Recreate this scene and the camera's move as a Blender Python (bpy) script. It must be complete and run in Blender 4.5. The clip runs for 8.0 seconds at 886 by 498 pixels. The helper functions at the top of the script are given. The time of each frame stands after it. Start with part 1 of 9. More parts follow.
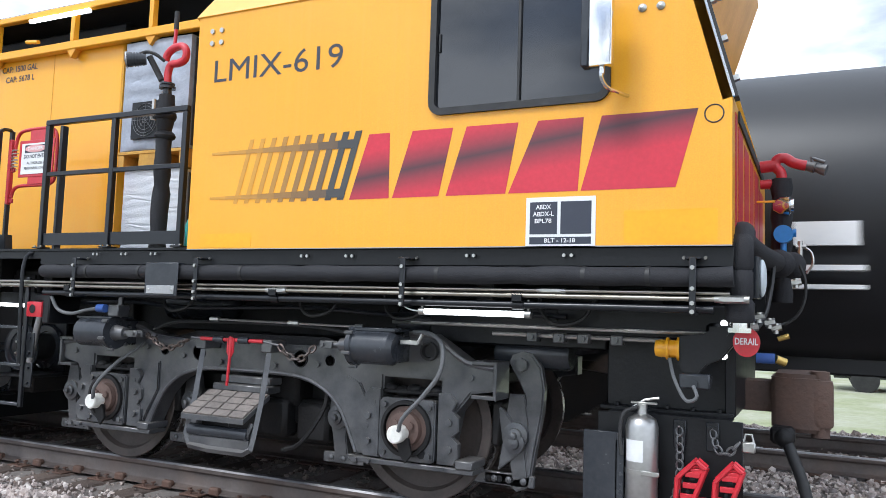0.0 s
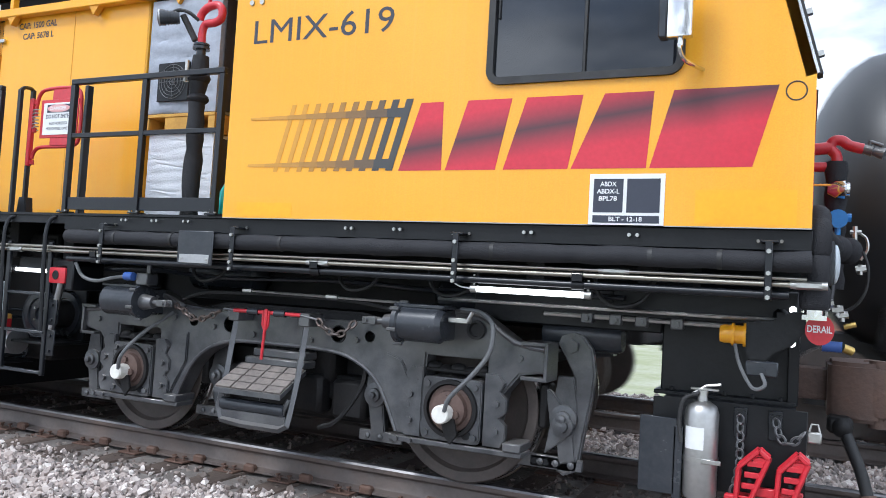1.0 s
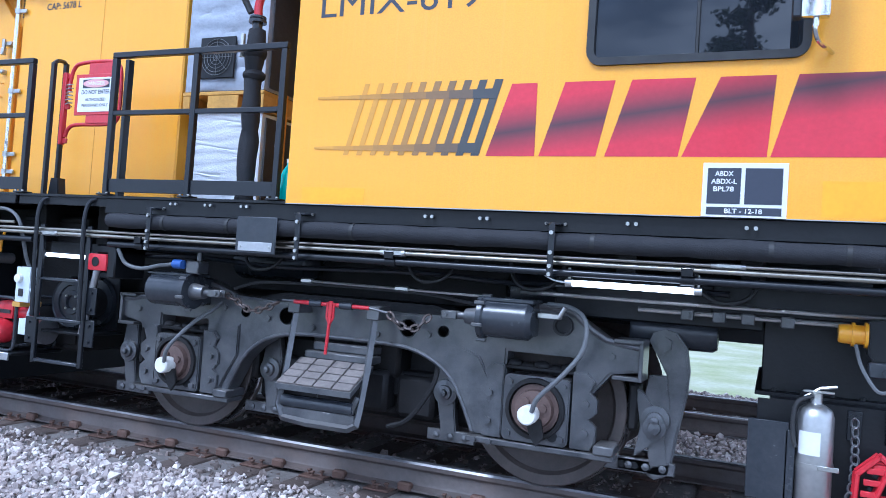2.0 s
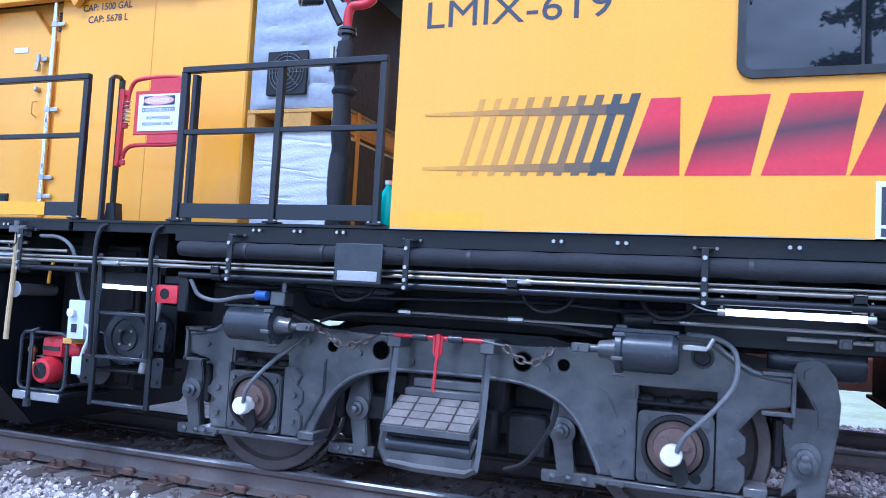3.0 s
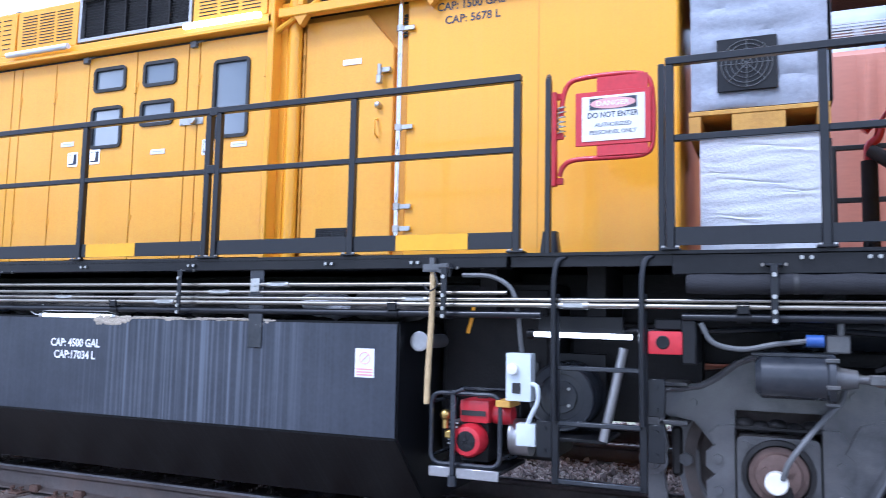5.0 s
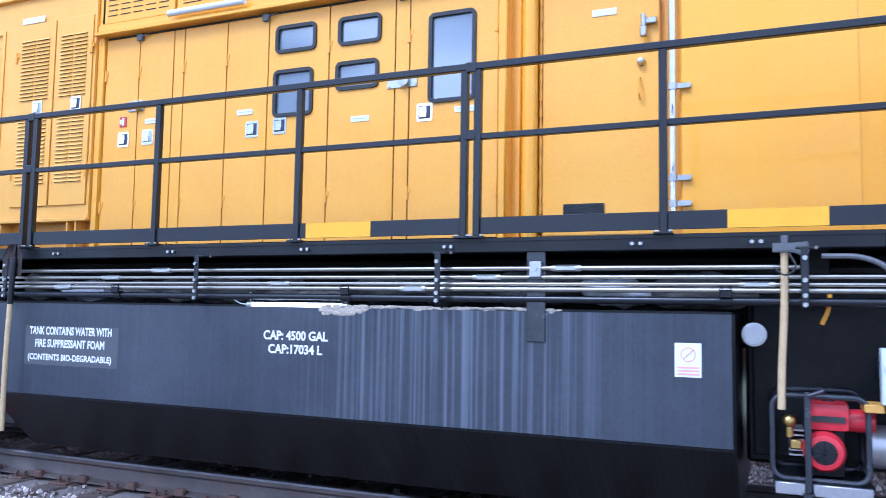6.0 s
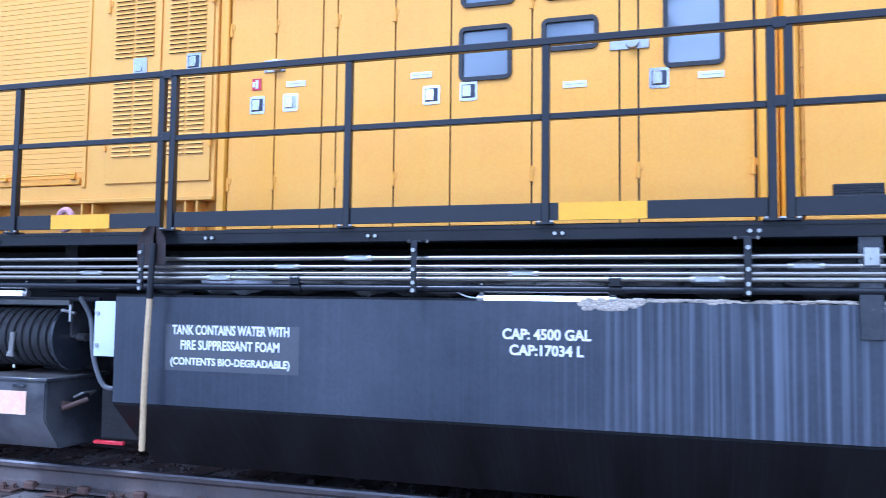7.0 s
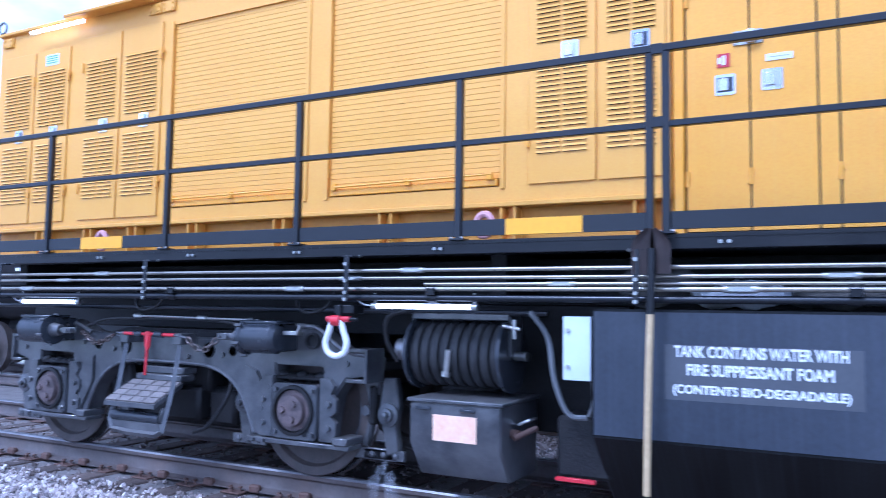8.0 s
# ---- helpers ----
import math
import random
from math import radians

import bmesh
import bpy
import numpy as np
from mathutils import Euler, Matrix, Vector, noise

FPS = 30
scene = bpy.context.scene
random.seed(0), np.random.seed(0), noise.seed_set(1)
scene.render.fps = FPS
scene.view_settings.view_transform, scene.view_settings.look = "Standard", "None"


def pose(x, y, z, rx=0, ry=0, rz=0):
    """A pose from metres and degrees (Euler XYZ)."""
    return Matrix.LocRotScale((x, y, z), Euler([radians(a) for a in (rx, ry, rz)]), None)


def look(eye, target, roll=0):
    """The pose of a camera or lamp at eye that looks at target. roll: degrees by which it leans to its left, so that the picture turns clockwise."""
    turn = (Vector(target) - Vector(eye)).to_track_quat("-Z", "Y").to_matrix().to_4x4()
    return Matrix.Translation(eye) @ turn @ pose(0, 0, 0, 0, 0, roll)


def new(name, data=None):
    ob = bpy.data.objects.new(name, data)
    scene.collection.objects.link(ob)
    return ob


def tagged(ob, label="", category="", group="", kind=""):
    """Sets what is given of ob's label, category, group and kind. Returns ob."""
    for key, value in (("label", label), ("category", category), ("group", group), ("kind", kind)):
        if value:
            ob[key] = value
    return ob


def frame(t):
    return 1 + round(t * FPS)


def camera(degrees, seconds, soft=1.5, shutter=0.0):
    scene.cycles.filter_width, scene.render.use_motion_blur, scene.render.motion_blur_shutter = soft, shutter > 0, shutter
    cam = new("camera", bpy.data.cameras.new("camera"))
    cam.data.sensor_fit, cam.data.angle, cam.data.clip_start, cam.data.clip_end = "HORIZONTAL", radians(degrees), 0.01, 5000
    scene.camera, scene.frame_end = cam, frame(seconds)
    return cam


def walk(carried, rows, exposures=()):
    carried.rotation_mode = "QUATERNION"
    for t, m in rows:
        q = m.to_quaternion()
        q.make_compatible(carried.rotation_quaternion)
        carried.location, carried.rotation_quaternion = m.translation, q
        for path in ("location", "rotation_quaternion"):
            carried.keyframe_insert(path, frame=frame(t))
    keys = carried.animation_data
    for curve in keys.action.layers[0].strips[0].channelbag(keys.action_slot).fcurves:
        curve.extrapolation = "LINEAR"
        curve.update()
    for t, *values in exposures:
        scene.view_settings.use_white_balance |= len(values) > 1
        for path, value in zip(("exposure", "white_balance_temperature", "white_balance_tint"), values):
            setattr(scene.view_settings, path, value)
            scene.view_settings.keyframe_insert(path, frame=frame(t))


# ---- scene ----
# The camera stands beside the track and turns by hand; the work train rolls past it to the right.
LENS = 59.1
EYE = (0.0, 0.0, 1.47)
# seconds, yaw to the left of the track's normal, pitch, roll
TURNS = [
    (0.0, 25.67, 4.66, 1.85), (0.5, 25.34, 3.775, 2.584), (1.0, 24.81, 2.836, 3.333), (1.2, 24.62, 2.44, 3.55),
    (2.3, 22.22, 1.93, 3.76), (2.5, 21.73, 2.296, 3.589), (3.0, 20.31, 3.559, 3.134), (3.5, 19.19, 4.994, 2.436), (4.0, 19.175, 5.715, 1.884),
    (4.5, 21.0, 5.855, 1.449), (5.0, 23.10, 5.467, 1.13), (5.2, 24.0, 5.253, 1.1), (6.3, 21.72, 4.011, 0.85),
    (6.5, 20.21, 3.847, 0.841), (7.0, 16.93, 3.645, 0.637), (7.5, 19.955, 3.954, 0.42), (8.0, 28.04, 4.291, 0.794),
]


def aim(yaw, pitch, roll):
    a, b = radians(yaw), radians(pitch)
    way = Vector((-math.sin(a) * math.cos(b), math.cos(a) * math.cos(b), math.sin(b)))
    return look(Vector(EYE), Vector(EYE) + way, roll)


cam = camera(LENS, 8.0, soft=0.6, shutter=0.18)
EXPOSURES = [(0.0, 0.92, 5850, 9), (1.2, 0.95, 5650, 9), (2.5, 1.13, 4350, 15), (3.5, 1.15, 4600, 17), (4.5, 1.15, 4950, 18), (5.0, 1.15, 4950, 18), (6.5, 1.18, 4350, 19), (7.5, 1.20, 4280, 21), (8.0, 1.11, 4250, 22)]
walk(cam, [(t, aim(yaw, pitch, roll)) for t, yaw, pitch, roll in TURNS], EXPOSURES)


def travel(t):
    """How far the work train has rolled by t seconds, in metres."""
    return 0.0323 + 0.14077665 * t + 0.43830623 * t**2 - 0.21783723 * t**3 + 0.07726069 * t**4 - 0.01399288 * t**5 + 0.00126042 * t**6 - 4.508e-05 * t**7


FREIGHT_SPEED = 13.0  # metres a second, to the left, on the far track

# ---- world and light: a bright sky under broken cloud ----
SUN_UP, SUN_FROM = 52.0, 205.0
world = bpy.data.worlds.new("sky")
scene.world = world
world.use_nodes = True
wt = world.node_tree
wt.nodes.clear()
w_out, w_back = wt.nodes.new("ShaderNodeOutputWorld"), wt.nodes.new("ShaderNodeBackground")
w_sky, w_co, w_map = wt.nodes.new("ShaderNodeTexSky"), wt.nodes.new("ShaderNodeTexCoord"), wt.nodes.new("ShaderNodeMapping")
w_noise, w_ramp, w_mix = wt.nodes.new("ShaderNodeTexNoise"), wt.nodes.new("ShaderNodeValToRGB"), wt.nodes.new("ShaderNodeMix")
w_noise2, w_ramp2 = wt.nodes.new("ShaderNodeTexNoise"), wt.nodes.new("ShaderNodeValToRGB")
w_sky.sky_type, w_sky.sun_disc, w_sky.sun_elevation, w_sky.sun_rotation = "NISHITA", False, radians(SUN_UP), radians(SUN_FROM)
w_map.inputs["Scale"].default_value = (1.0, 1.0, 2.6)
w_noise.inputs["Scale"].default_value, w_noise.inputs["Detail"].default_value = 2.2, 7
w_noise2.inputs["Scale"].default_value, w_noise2.inputs["Detail"].default_value = 3.1, 8
w_ramp.color_ramp.elements[0].position, w_ramp.color_ramp.elements[1].position = 0.22, 0.46
w_ramp2.color_ramp.elements[0].color, w_ramp2.color_ramp.elements[1].color = (2.8, 3.2, 3.9, 1), (11.2, 11.3, 11.5, 1)
w_ramp2.color_ramp.elements[0].position, w_ramp2.color_ramp.elements[1].position = 0.34, 0.58
w_mix.data_type = "RGBA"
w_back.inputs["Strength"].default_value = 0.1
wt.links.new(w_co.outputs["Generated"], w_map.inputs["Vector"])
wt.links.new(w_map.outputs[0], w_noise.inputs["Vector"])
wt.links.new(w_map.outputs[0], w_noise2.inputs["Vector"])
wt.links.new(w_noise.outputs["Fac"], w_ramp.inputs["Fac"])
wt.links.new(w_noise2.outputs["Fac"], w_ramp2.inputs["Fac"])
wt.links.new(w_ramp.outputs["Color"], w_mix.inputs["Factor"])
wt.links.new(w_sky.outputs["Color"], w_mix.inputs["A"])
wt.links.new(w_ramp2.outputs["Color"], w_mix.inputs["B"])
wt.links.new(w_mix.outputs["Result"], w_back.inputs["Color"])
wt.links.new(w_back.outputs[0], w_out.inputs["Surface"])

sun_data = bpy.data.lights.new("sun", "SUN")
sun_data.energy, sun_data.angle, sun_data.color = 1.2, radians(14), (1.0, 0.96, 0.90)
sun = new("sun", sun_data)
s_a, s_e = radians(SUN_FROM), radians(SUN_UP)
sun.matrix_world = look((0, 0, 0), (-math.sin(s_a) * math.cos(s_e), -math.cos(s_a) * math.cos(s_e), -math.sin(s_e)))


# ---- materials ----
def material(name, base, rough=0.5, metal=0.0, second=None, fine=40.0, broad=2.5, amount=0.5, bump=0.15, coat=0.0, streak=None, dirt=None, random_tone=0.0, emit=0.0, sheen=0.0, top_light=None, streak_share=0.45, streak_span=None, streak_fine=30.0, spec=0.5):
    """A worn surface: a fine grain and broad stains between two colours, bump, rain streaks and paler upward faces
    where asked.
    """
    m = bpy.data.materials.new(name)
    m.use_nodes = True
    nt = m.node_tree
    n, link = nt.nodes, nt.links.new
    b = n["Principled BSDF"]
    co = n.new("ShaderNodeTexCoord")
    second = second or tuple(c * 0.72 for c in base)
    grain, stain = n.new("ShaderNodeTexNoise"), n.new("ShaderNodeTexNoise")
    grain.inputs["Scale"].default_value, grain.inputs["Detail"].default_value = fine, 5
    stain.inputs["Scale"].default_value, stain.inputs["Detail"].default_value, stain.inputs["Roughness"].default_value = broad, 6, 0.65
    link(co.outputs["Object"], grain.inputs["Vector"])
    link(co.outputs["Object"], stain.inputs["Vector"])
    ramp = n.new("ShaderNodeValToRGB")
    ramp.color_ramp.elements[0].position, ramp.color_ramp.elements[1].position = 0.35, 0.7
    link(stain.outputs["Fac"], ramp.inputs["Fac"])
    mul = n.new("ShaderNodeMath")
    mul.operation = "MULTIPLY"
    mul.inputs[1].default_value = amount
    link(ramp.outputs["Color"], mul.inputs[0])
    mix = n.new("ShaderNodeMix")
    mix.data_type = "RGBA"
    mix.inputs["A"].default_value, mix.inputs["B"].default_value = (*base, 1), (*second, 1)
    link(mul.outputs[0], mix.inputs["Factor"])
    colour = mix.outputs["Result"]
    g_mix = n.new("ShaderNodeMix")
    g_mix.data_type, g_mix.blend_type = "RGBA", "OVERLAY"
    g_mix.inputs["Factor"].default_value = 0.25 * amount + 0.05
    link(colour, g_mix.inputs["A"])
    link(grain.outputs["Fac"], g_mix.inputs["B"])
    colour = g_mix.outputs["Result"]
    # Upward faces take a paler colour, as if lit from above.
    if top_light:
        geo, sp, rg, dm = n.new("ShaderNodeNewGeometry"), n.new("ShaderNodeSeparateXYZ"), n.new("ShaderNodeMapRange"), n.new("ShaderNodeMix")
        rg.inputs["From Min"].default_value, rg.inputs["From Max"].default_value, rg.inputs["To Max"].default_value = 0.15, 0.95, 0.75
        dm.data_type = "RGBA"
        dm.inputs["B"].default_value = (*top_light, 1)
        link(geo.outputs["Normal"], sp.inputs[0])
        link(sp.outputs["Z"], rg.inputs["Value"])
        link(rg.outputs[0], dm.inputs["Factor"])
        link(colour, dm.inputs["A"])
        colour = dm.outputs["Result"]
    for tone, scale, low, high, share in ((streak, (streak_fine, 0.5, 0.20), 0.47, 0.70, streak_share), (dirt, (1.6, 1.6, 1.6), 0.45, 0.75, 0.6)):
        if tone:
            mp, no, ra, mu, mx = n.new("ShaderNodeMapping"), n.new("ShaderNodeTexNoise"), n.new("ShaderNodeValToRGB"), n.new("ShaderNodeMath"), n.new("ShaderNodeMix")
            mp.inputs["Scale"].default_value = scale
            no.inputs["Scale"].default_value, no.inputs["Detail"].default_value = 1.6, 6
            ra.color_ramp.elements[0].position, ra.color_ramp.elements[1].position = low, high
            mu.operation, mu.inputs[1].default_value = "MULTIPLY", share
            mx.data_type = "RGBA"
            mx.inputs["B"].default_value = (*tone, 1)
            link(co.outputs["Object"], mp.inputs["Vector"])
            link(mp.outputs[0], no.inputs["Vector"])
            link(no.outputs["Fac"], ra.inputs["Fac"])
            link(ra.outputs["Color"], mu.inputs[0])
            part_of = mu.outputs[0]
            if tone is streak and streak_span:
                sx, lo_r, hi_r, both, low_r = n.new("ShaderNodeSeparateXYZ"), n.new("ShaderNodeMapRange"), n.new("ShaderNodeMapRange"), n.new("ShaderNodeMath"), n.new("ShaderNodeMapRange")
                lo_r.interpolation_type = hi_r.interpolation_type = "SMOOTHSTEP"
                lo_r.inputs["From Min"].default_value, lo_r.inputs["From Max"].default_value = streak_span[0] - 0.35, streak_span[0] + 0.25
                hi_r.inputs["From Min"].default_value, hi_r.inputs["From Max"].default_value = streak_span[1] + 0.45, streak_span[1] - 0.25
                both.operation = "MULTIPLY"
                low_r.inputs["To Min"].default_value = 0.09
                fin = n.new("ShaderNodeMath")
                fin.operation = "MULTIPLY"
                link(co.outputs["Object"], sx.inputs[0])
                link(sx.outputs["X"], lo_r.inputs["Value"])
                link(sx.outputs["X"], hi_r.inputs["Value"])
                link(lo_r.outputs[0], both.inputs[0])
                link(hi_r.outputs[0], both.inputs[1])
                link(both.outputs[0], low_r.inputs["Value"])
                link(mu.outputs[0], fin.inputs[0])
                link(low_r.outputs[0], fin.inputs[1])
                part_of = fin.outputs[0]
            link(part_of, mx.inputs["Factor"])
            link(colour, mx.inputs["A"])
            colour = mx.outputs["Result"]
    if random_tone:
        info, hsv, rng = n.new("ShaderNodeObjectInfo"), n.new("ShaderNodeHueSaturation"), n.new("ShaderNodeMapRange")
        rng.inputs["To Min"].default_value, rng.inputs["To Max"].default_value = 1 - random_tone, 1 + random_tone
        link(info.outputs["Random"], rng.inputs["Value"])
        link(rng.outputs[0], hsv.inputs["Value"])
        link(colour, hsv.inputs["Color"])
        colour = hsv.outputs["Color"]
    link(colour, b.inputs["Base Color"])
    rr = n.new("ShaderNodeMapRange")
    rr.inputs["To Min"].default_value, rr.inputs["To Max"].default_value = max(0.03, rough - 0.08), min(1, rough + 0.10)
    link(stain.outputs["Fac"], rr.inputs["Value"])
    link(rr.outputs[0], b.inputs["Roughness"])
    b.inputs["Metallic"].default_value = metal
    b.inputs["Specular IOR Level"].default_value = spec
    b.inputs["Coat Weight"].default_value, b.inputs["Coat Roughness"].default_value = coat, 0.08
    b.inputs["Sheen Weight"].default_value = sheen
    if emit:
        b.inputs["Emission Color"].default_value, b.inputs["Emission Strength"].default_value = (*base, 1), emit
    if bump:
        bp = n.new("ShaderNodeBump")
        bp.inputs["Strength"].default_value, bp.inputs["Distance"].default_value = bump, 0.01
        link(grain.outputs["Fac"], bp.inputs["Height"])
        link(bp.outputs[0], b.inputs["Normal"])
    return m


def glass(name, tint, rough=0.02, alpha_like=0.0, ior=1.9):
    m = bpy.data.materials.new(name)
    m.use_nodes = True
    b = m.node_tree.nodes["Principled BSDF"]
    b.inputs["Base Color"].default_value = (*tint, 1)
    b.inputs["Roughness"].default_value, b.inputs["IOR"].default_value = rough, ior
    b.inputs["Specular IOR Level"].default_value = 0.9
    b.inputs["Transmission Weight"].default_value = alpha_like
    return m


YELLOW = material("yellow_paint", (0.85, 0.40, 0.012), 0.32, second=(0.80, 0.34, 0.012), fine=120, broad=0.9, amount=0.5, bump=0.03, coat=0.25, streak=(0.78, 0.42, 0.05), streak_share=0.2)
YELLOW_WORN = material("yellow_door_paint", (0.82, 0.40, 0.03), 0.38, second=(0.78, 0.34, 0.02), fine=90, broad=1.3, amount=0.6, bump=0.05, coat=0.15, streak=(0.80, 0.44, 0.06), streak_share=0.2)
# Darker yellow for recessed walls, inner bodies, posts and brackets.
YELLOW_DARK = material("darker_yellow_paint", (0.72, 0.33, 0.02), 0.5, second=(0.5, 0.24, 0.03), amount=0.6, bump=0.08)
YELLOW_PATCH = material("fresh_yellow_tape", (0.88, 0.42, 0.005), 0.35, amount=0.3, bump=0.02)
BLACK = material("black_frame_paint", (0.0065, 0.0072, 0.009), 0.36, second=(0.013, 0.014, 0.0165), amount=0.7, bump=0.12, dirt=(0.016, 0.016, 0.016), spec=0.32)
BLACK_RAIL = material("black_handrail_paint", (0.006, 0.0075, 0.011), 0.3, second=(0.011, 0.013, 0.017), amount=0.6, bump=0.06)
# Near black: the shade of the tank's downward faces is put into this tone.
TANK_BLACK = material("black_shaded_tank_paint", (0.003, 0.0033, 0.004), 0.36, second=(0.006, 0.0065, 0.008), broad=1.4, amount=0.8, bump=0.05, streak=(0.04, 0.045, 0.055), streak_share=0.2, spec=0.25)
# Paler blue copy: the upright face's sky reflection is put into the colour.
TANK_STREAKED_LIT = material("streaked_lit_tank_paint", (0.022, 0.0275, 0.040), 0.40, second=(0.046, 0.053, 0.070), broad=1.3, amount=0.9, bump=0.05, streak=(0.14, 0.16, 0.20), streak_share=0.75, streak_span=(0.40, 1.95), streak_fine=23.0)
# Dirt patches are its own; the paler upward faces are painted top light.
BOGIE = material("dusty_top_lit_cast_steel", (0.026, 0.0285, 0.034), 0.30, second=(0.095, 0.098, 0.106), fine=160, broad=5.0, amount=1.0, bump=0.10, coat=0.45, spec=0.7, dirt=(0.115, 0.112, 0.108), top_light=(0.17, 0.16, 0.15))
# Darker cast steel for parts in shadow: the shade is in the colour.
BOGIE_DARK = material("shaded_cast_steel", (0.009, 0.009, 0.010), 0.55, spec=0.3, second=(0.024, 0.022, 0.021), fine=55, broad=4.0, amount=0.7, bump=0.3)
CYLINDER = material("black_cylinder_paint", (0.024, 0.028, 0.035), 0.24, second=(0.05, 0.053, 0.06), broad=6, amount=0.6, bump=0.08)
RUST_DULL = material("dusty_rusted_cap", (0.13, 0.095, 0.09), 0.7, second=(0.06, 0.05, 0.05), broad=11, amount=0.9, bump=0.5)
CHAIN = material("dull_chain_steel", (0.15, 0.13, 0.12), 0.45, 0.6, second=(0.10, 0.06, 0.045), broad=14, amount=0.8, bump=0.2)
RUST = material("rusty_steel", (0.125, 0.080, 0.066), 0.6, second=(0.075, 0.048, 0.040), broad=9, amount=0.8, bump=0.4)
WHEEL = material("dark_wheel_steel", (0.085, 0.068, 0.060), 0.6, second=(0.05, 0.043, 0.039), broad=6, amount=0.8, bump=0.2)
TREAD_STEEL = material("polished_steel", (0.45, 0.45, 0.46), 0.25, 1.0, broad=6, amount=0.5, bump=0.05)
RAIL_SIDE = material("brown_rail_steel", (0.115, 0.096, 0.088), 0.6, second=(0.065, 0.052, 0.046), fine=30, broad=3, amount=0.8, bump=0.25, dirt=(0.15, 0.10, 0.075))
RAIL_TOP = material("bright_rail_head", (0.24, 0.235, 0.24), 0.46, 1.0, second=(0.12, 0.11, 0.11), broad=3, amount=0.7, bump=0.06)
STEEL = material("bright_steel_tube", (0.42, 0.40, 0.35), 0.3, 1.0, second=(0.32, 0.29, 0.23), broad=5, amount=0.5, bump=0.03)
ZINC = material("zinc_plated_fitting", (0.52, 0.52, 0.50), 0.3, 0.9, broad=12, amount=0.5, bump=0.05)
CHROME = material("polished_stainless", (0.72, 0.72, 0.72), 0.12, 1.0, broad=6, amount=0.25, bump=0.02)
ALU = material("dull_aluminium", (0.48, 0.48, 0.49), 0.4, 0.9, broad=8, amount=0.4, bump=0.05)
FOAM = material("black_foam_lagging", (0.017, 0.0175, 0.021), 0.75, spec=0.35, second=(0.034, 0.034, 0.038), fine=140, broad=7, amount=0.6, bump=0.5)
RUBBER = material("black_rubber", (0.012, 0.012, 0.013), 0.55, second=(0.045, 0.045, 0.045), broad=9, amount=0.5, bump=0.1)
CABLE = material("grey_cable", (0.13, 0.135, 0.14), 0.5, broad=14, amount=0.5, bump=0.08)
RED = material("red_paint", (0.55, 0.022, 0.035), 0.35, second=(0.40, 0.02, 0.03), broad=7, amount=0.6, bump=0.06, coat=0.2)
RED_DECAL = material("red_vinyl", (0.56, 0.020, 0.045), 0.38, second=(0.46, 0.016, 0.04), broad=1.2, amount=0.5, bump=0.02, coat=0.15)
GREY_DECAL = material("charcoal_vinyl", (0.050, 0.045, 0.045), 0.4, amount=0.4, bump=0.02)
WHITE = material("white_vinyl", (0.78, 0.79, 0.80), 0.4, second=(0.66, 0.67, 0.69), broad=8, amount=0.4, bump=0.02)
WHITE_CAP = material("white_plastic_cap", (0.80, 0.79, 0.74), 0.45, second=(0.6, 0.58, 0.52), broad=14, amount=0.6, bump=0.08)
LETTER_DARK = material("dark_lettering", (0.035, 0.04, 0.06), 0.4, amount=0.2, bump=0.0)
QUILT = material("grey_quilted_cover", (0.36, 0.39, 0.46), 0.6, second=(0.22, 0.24, 0.28), fine=25, broad=3, amount=0.6, bump=0.5, sheen=0.2)
QUILT_DARK = material("dark_quilted_cover", (0.045, 0.040, 0.044), 0.7, second=(0.025, 0.024, 0.028), fine=25, broad=3, amount=0.6, bump=0.6)
SACK = material("white_woven_sack", (0.66, 0.68, 0.72), 0.6, second=(0.52, 0.54, 0.60), fine=60, broad=3.5, amount=0.6, bump=0.5)
TEAL = material("teal_washer_fluid", (0.05, 0.55, 0.50), 0.25, second=(0.04, 0.45, 0.42), broad=3, amount=0.3, bump=0.0)
LIT = material("lit_lamp_tube", (1.0, 0.98, 0.94), 0.4, amount=0.0, bump=0.0, emit=1.6)
WOOD = material("pale_ash_handle", (0.56, 0.42, 0.22), 0.55, second=(0.42, 0.30, 0.15), fine=60, broad=8, amount=0.7, bump=0.2)
SHOVEL = material("brown_shovel_blade", (0.085, 0.062, 0.055), 0.5, second=(0.05, 0.04, 0.04), broad=10, amount=0.7, bump=0.2)
TREAD_PAD = material("worn_step_tread", (0.22, 0.19, 0.17), 0.75, second=(0.13, 0.115, 0.105), fine=45, broad=7, amount=0.8, bump=0.4)
COUPLER = material("rusty_coupler_casting", (0.085, 0.055, 0.045), 0.65, second=(0.15, 0.085, 0.06), fine=35, broad=5, amount=0.7, bump=0.5)
GLASS_DARK = glass("tinted_cab_glass", (0.012, 0.014, 0.018), ior=1.47)
# Grey base carries the pale sky that the door panes reflect.
GLASS_DOOR = glass("door_glass", (0.15, 0.18, 0.21), 0.05)
TIE = material("creosoted_timber", (0.075, 0.055, 0.045), 0.85, second=(0.15, 0.11, 0.09), fine=35, broad=5, amount=0.8, bump=0.7, random_tone=0.25, dirt=(0.18, 0.14, 0.12))
PLATE = material("rusty_tie_plate", (0.12, 0.065, 0.045), 0.7, second=(0.07, 0.045, 0.035), broad=9, amount=0.8, bump=0.4)
FREIGHT_BLACK = material("black_freight_tank", (0.012, 0.013, 0.016), 0.42, second=(0.02, 0.021, 0.024), broad=1.0, amount=0.6, bump=0.05)
FREIGHT_GREY = material("pale_grey_freight_tank", (0.30, 0.32, 0.36), 0.35, second=(0.22, 0.24, 0.27), broad=0.8, amount=0.6, bump=0.05)
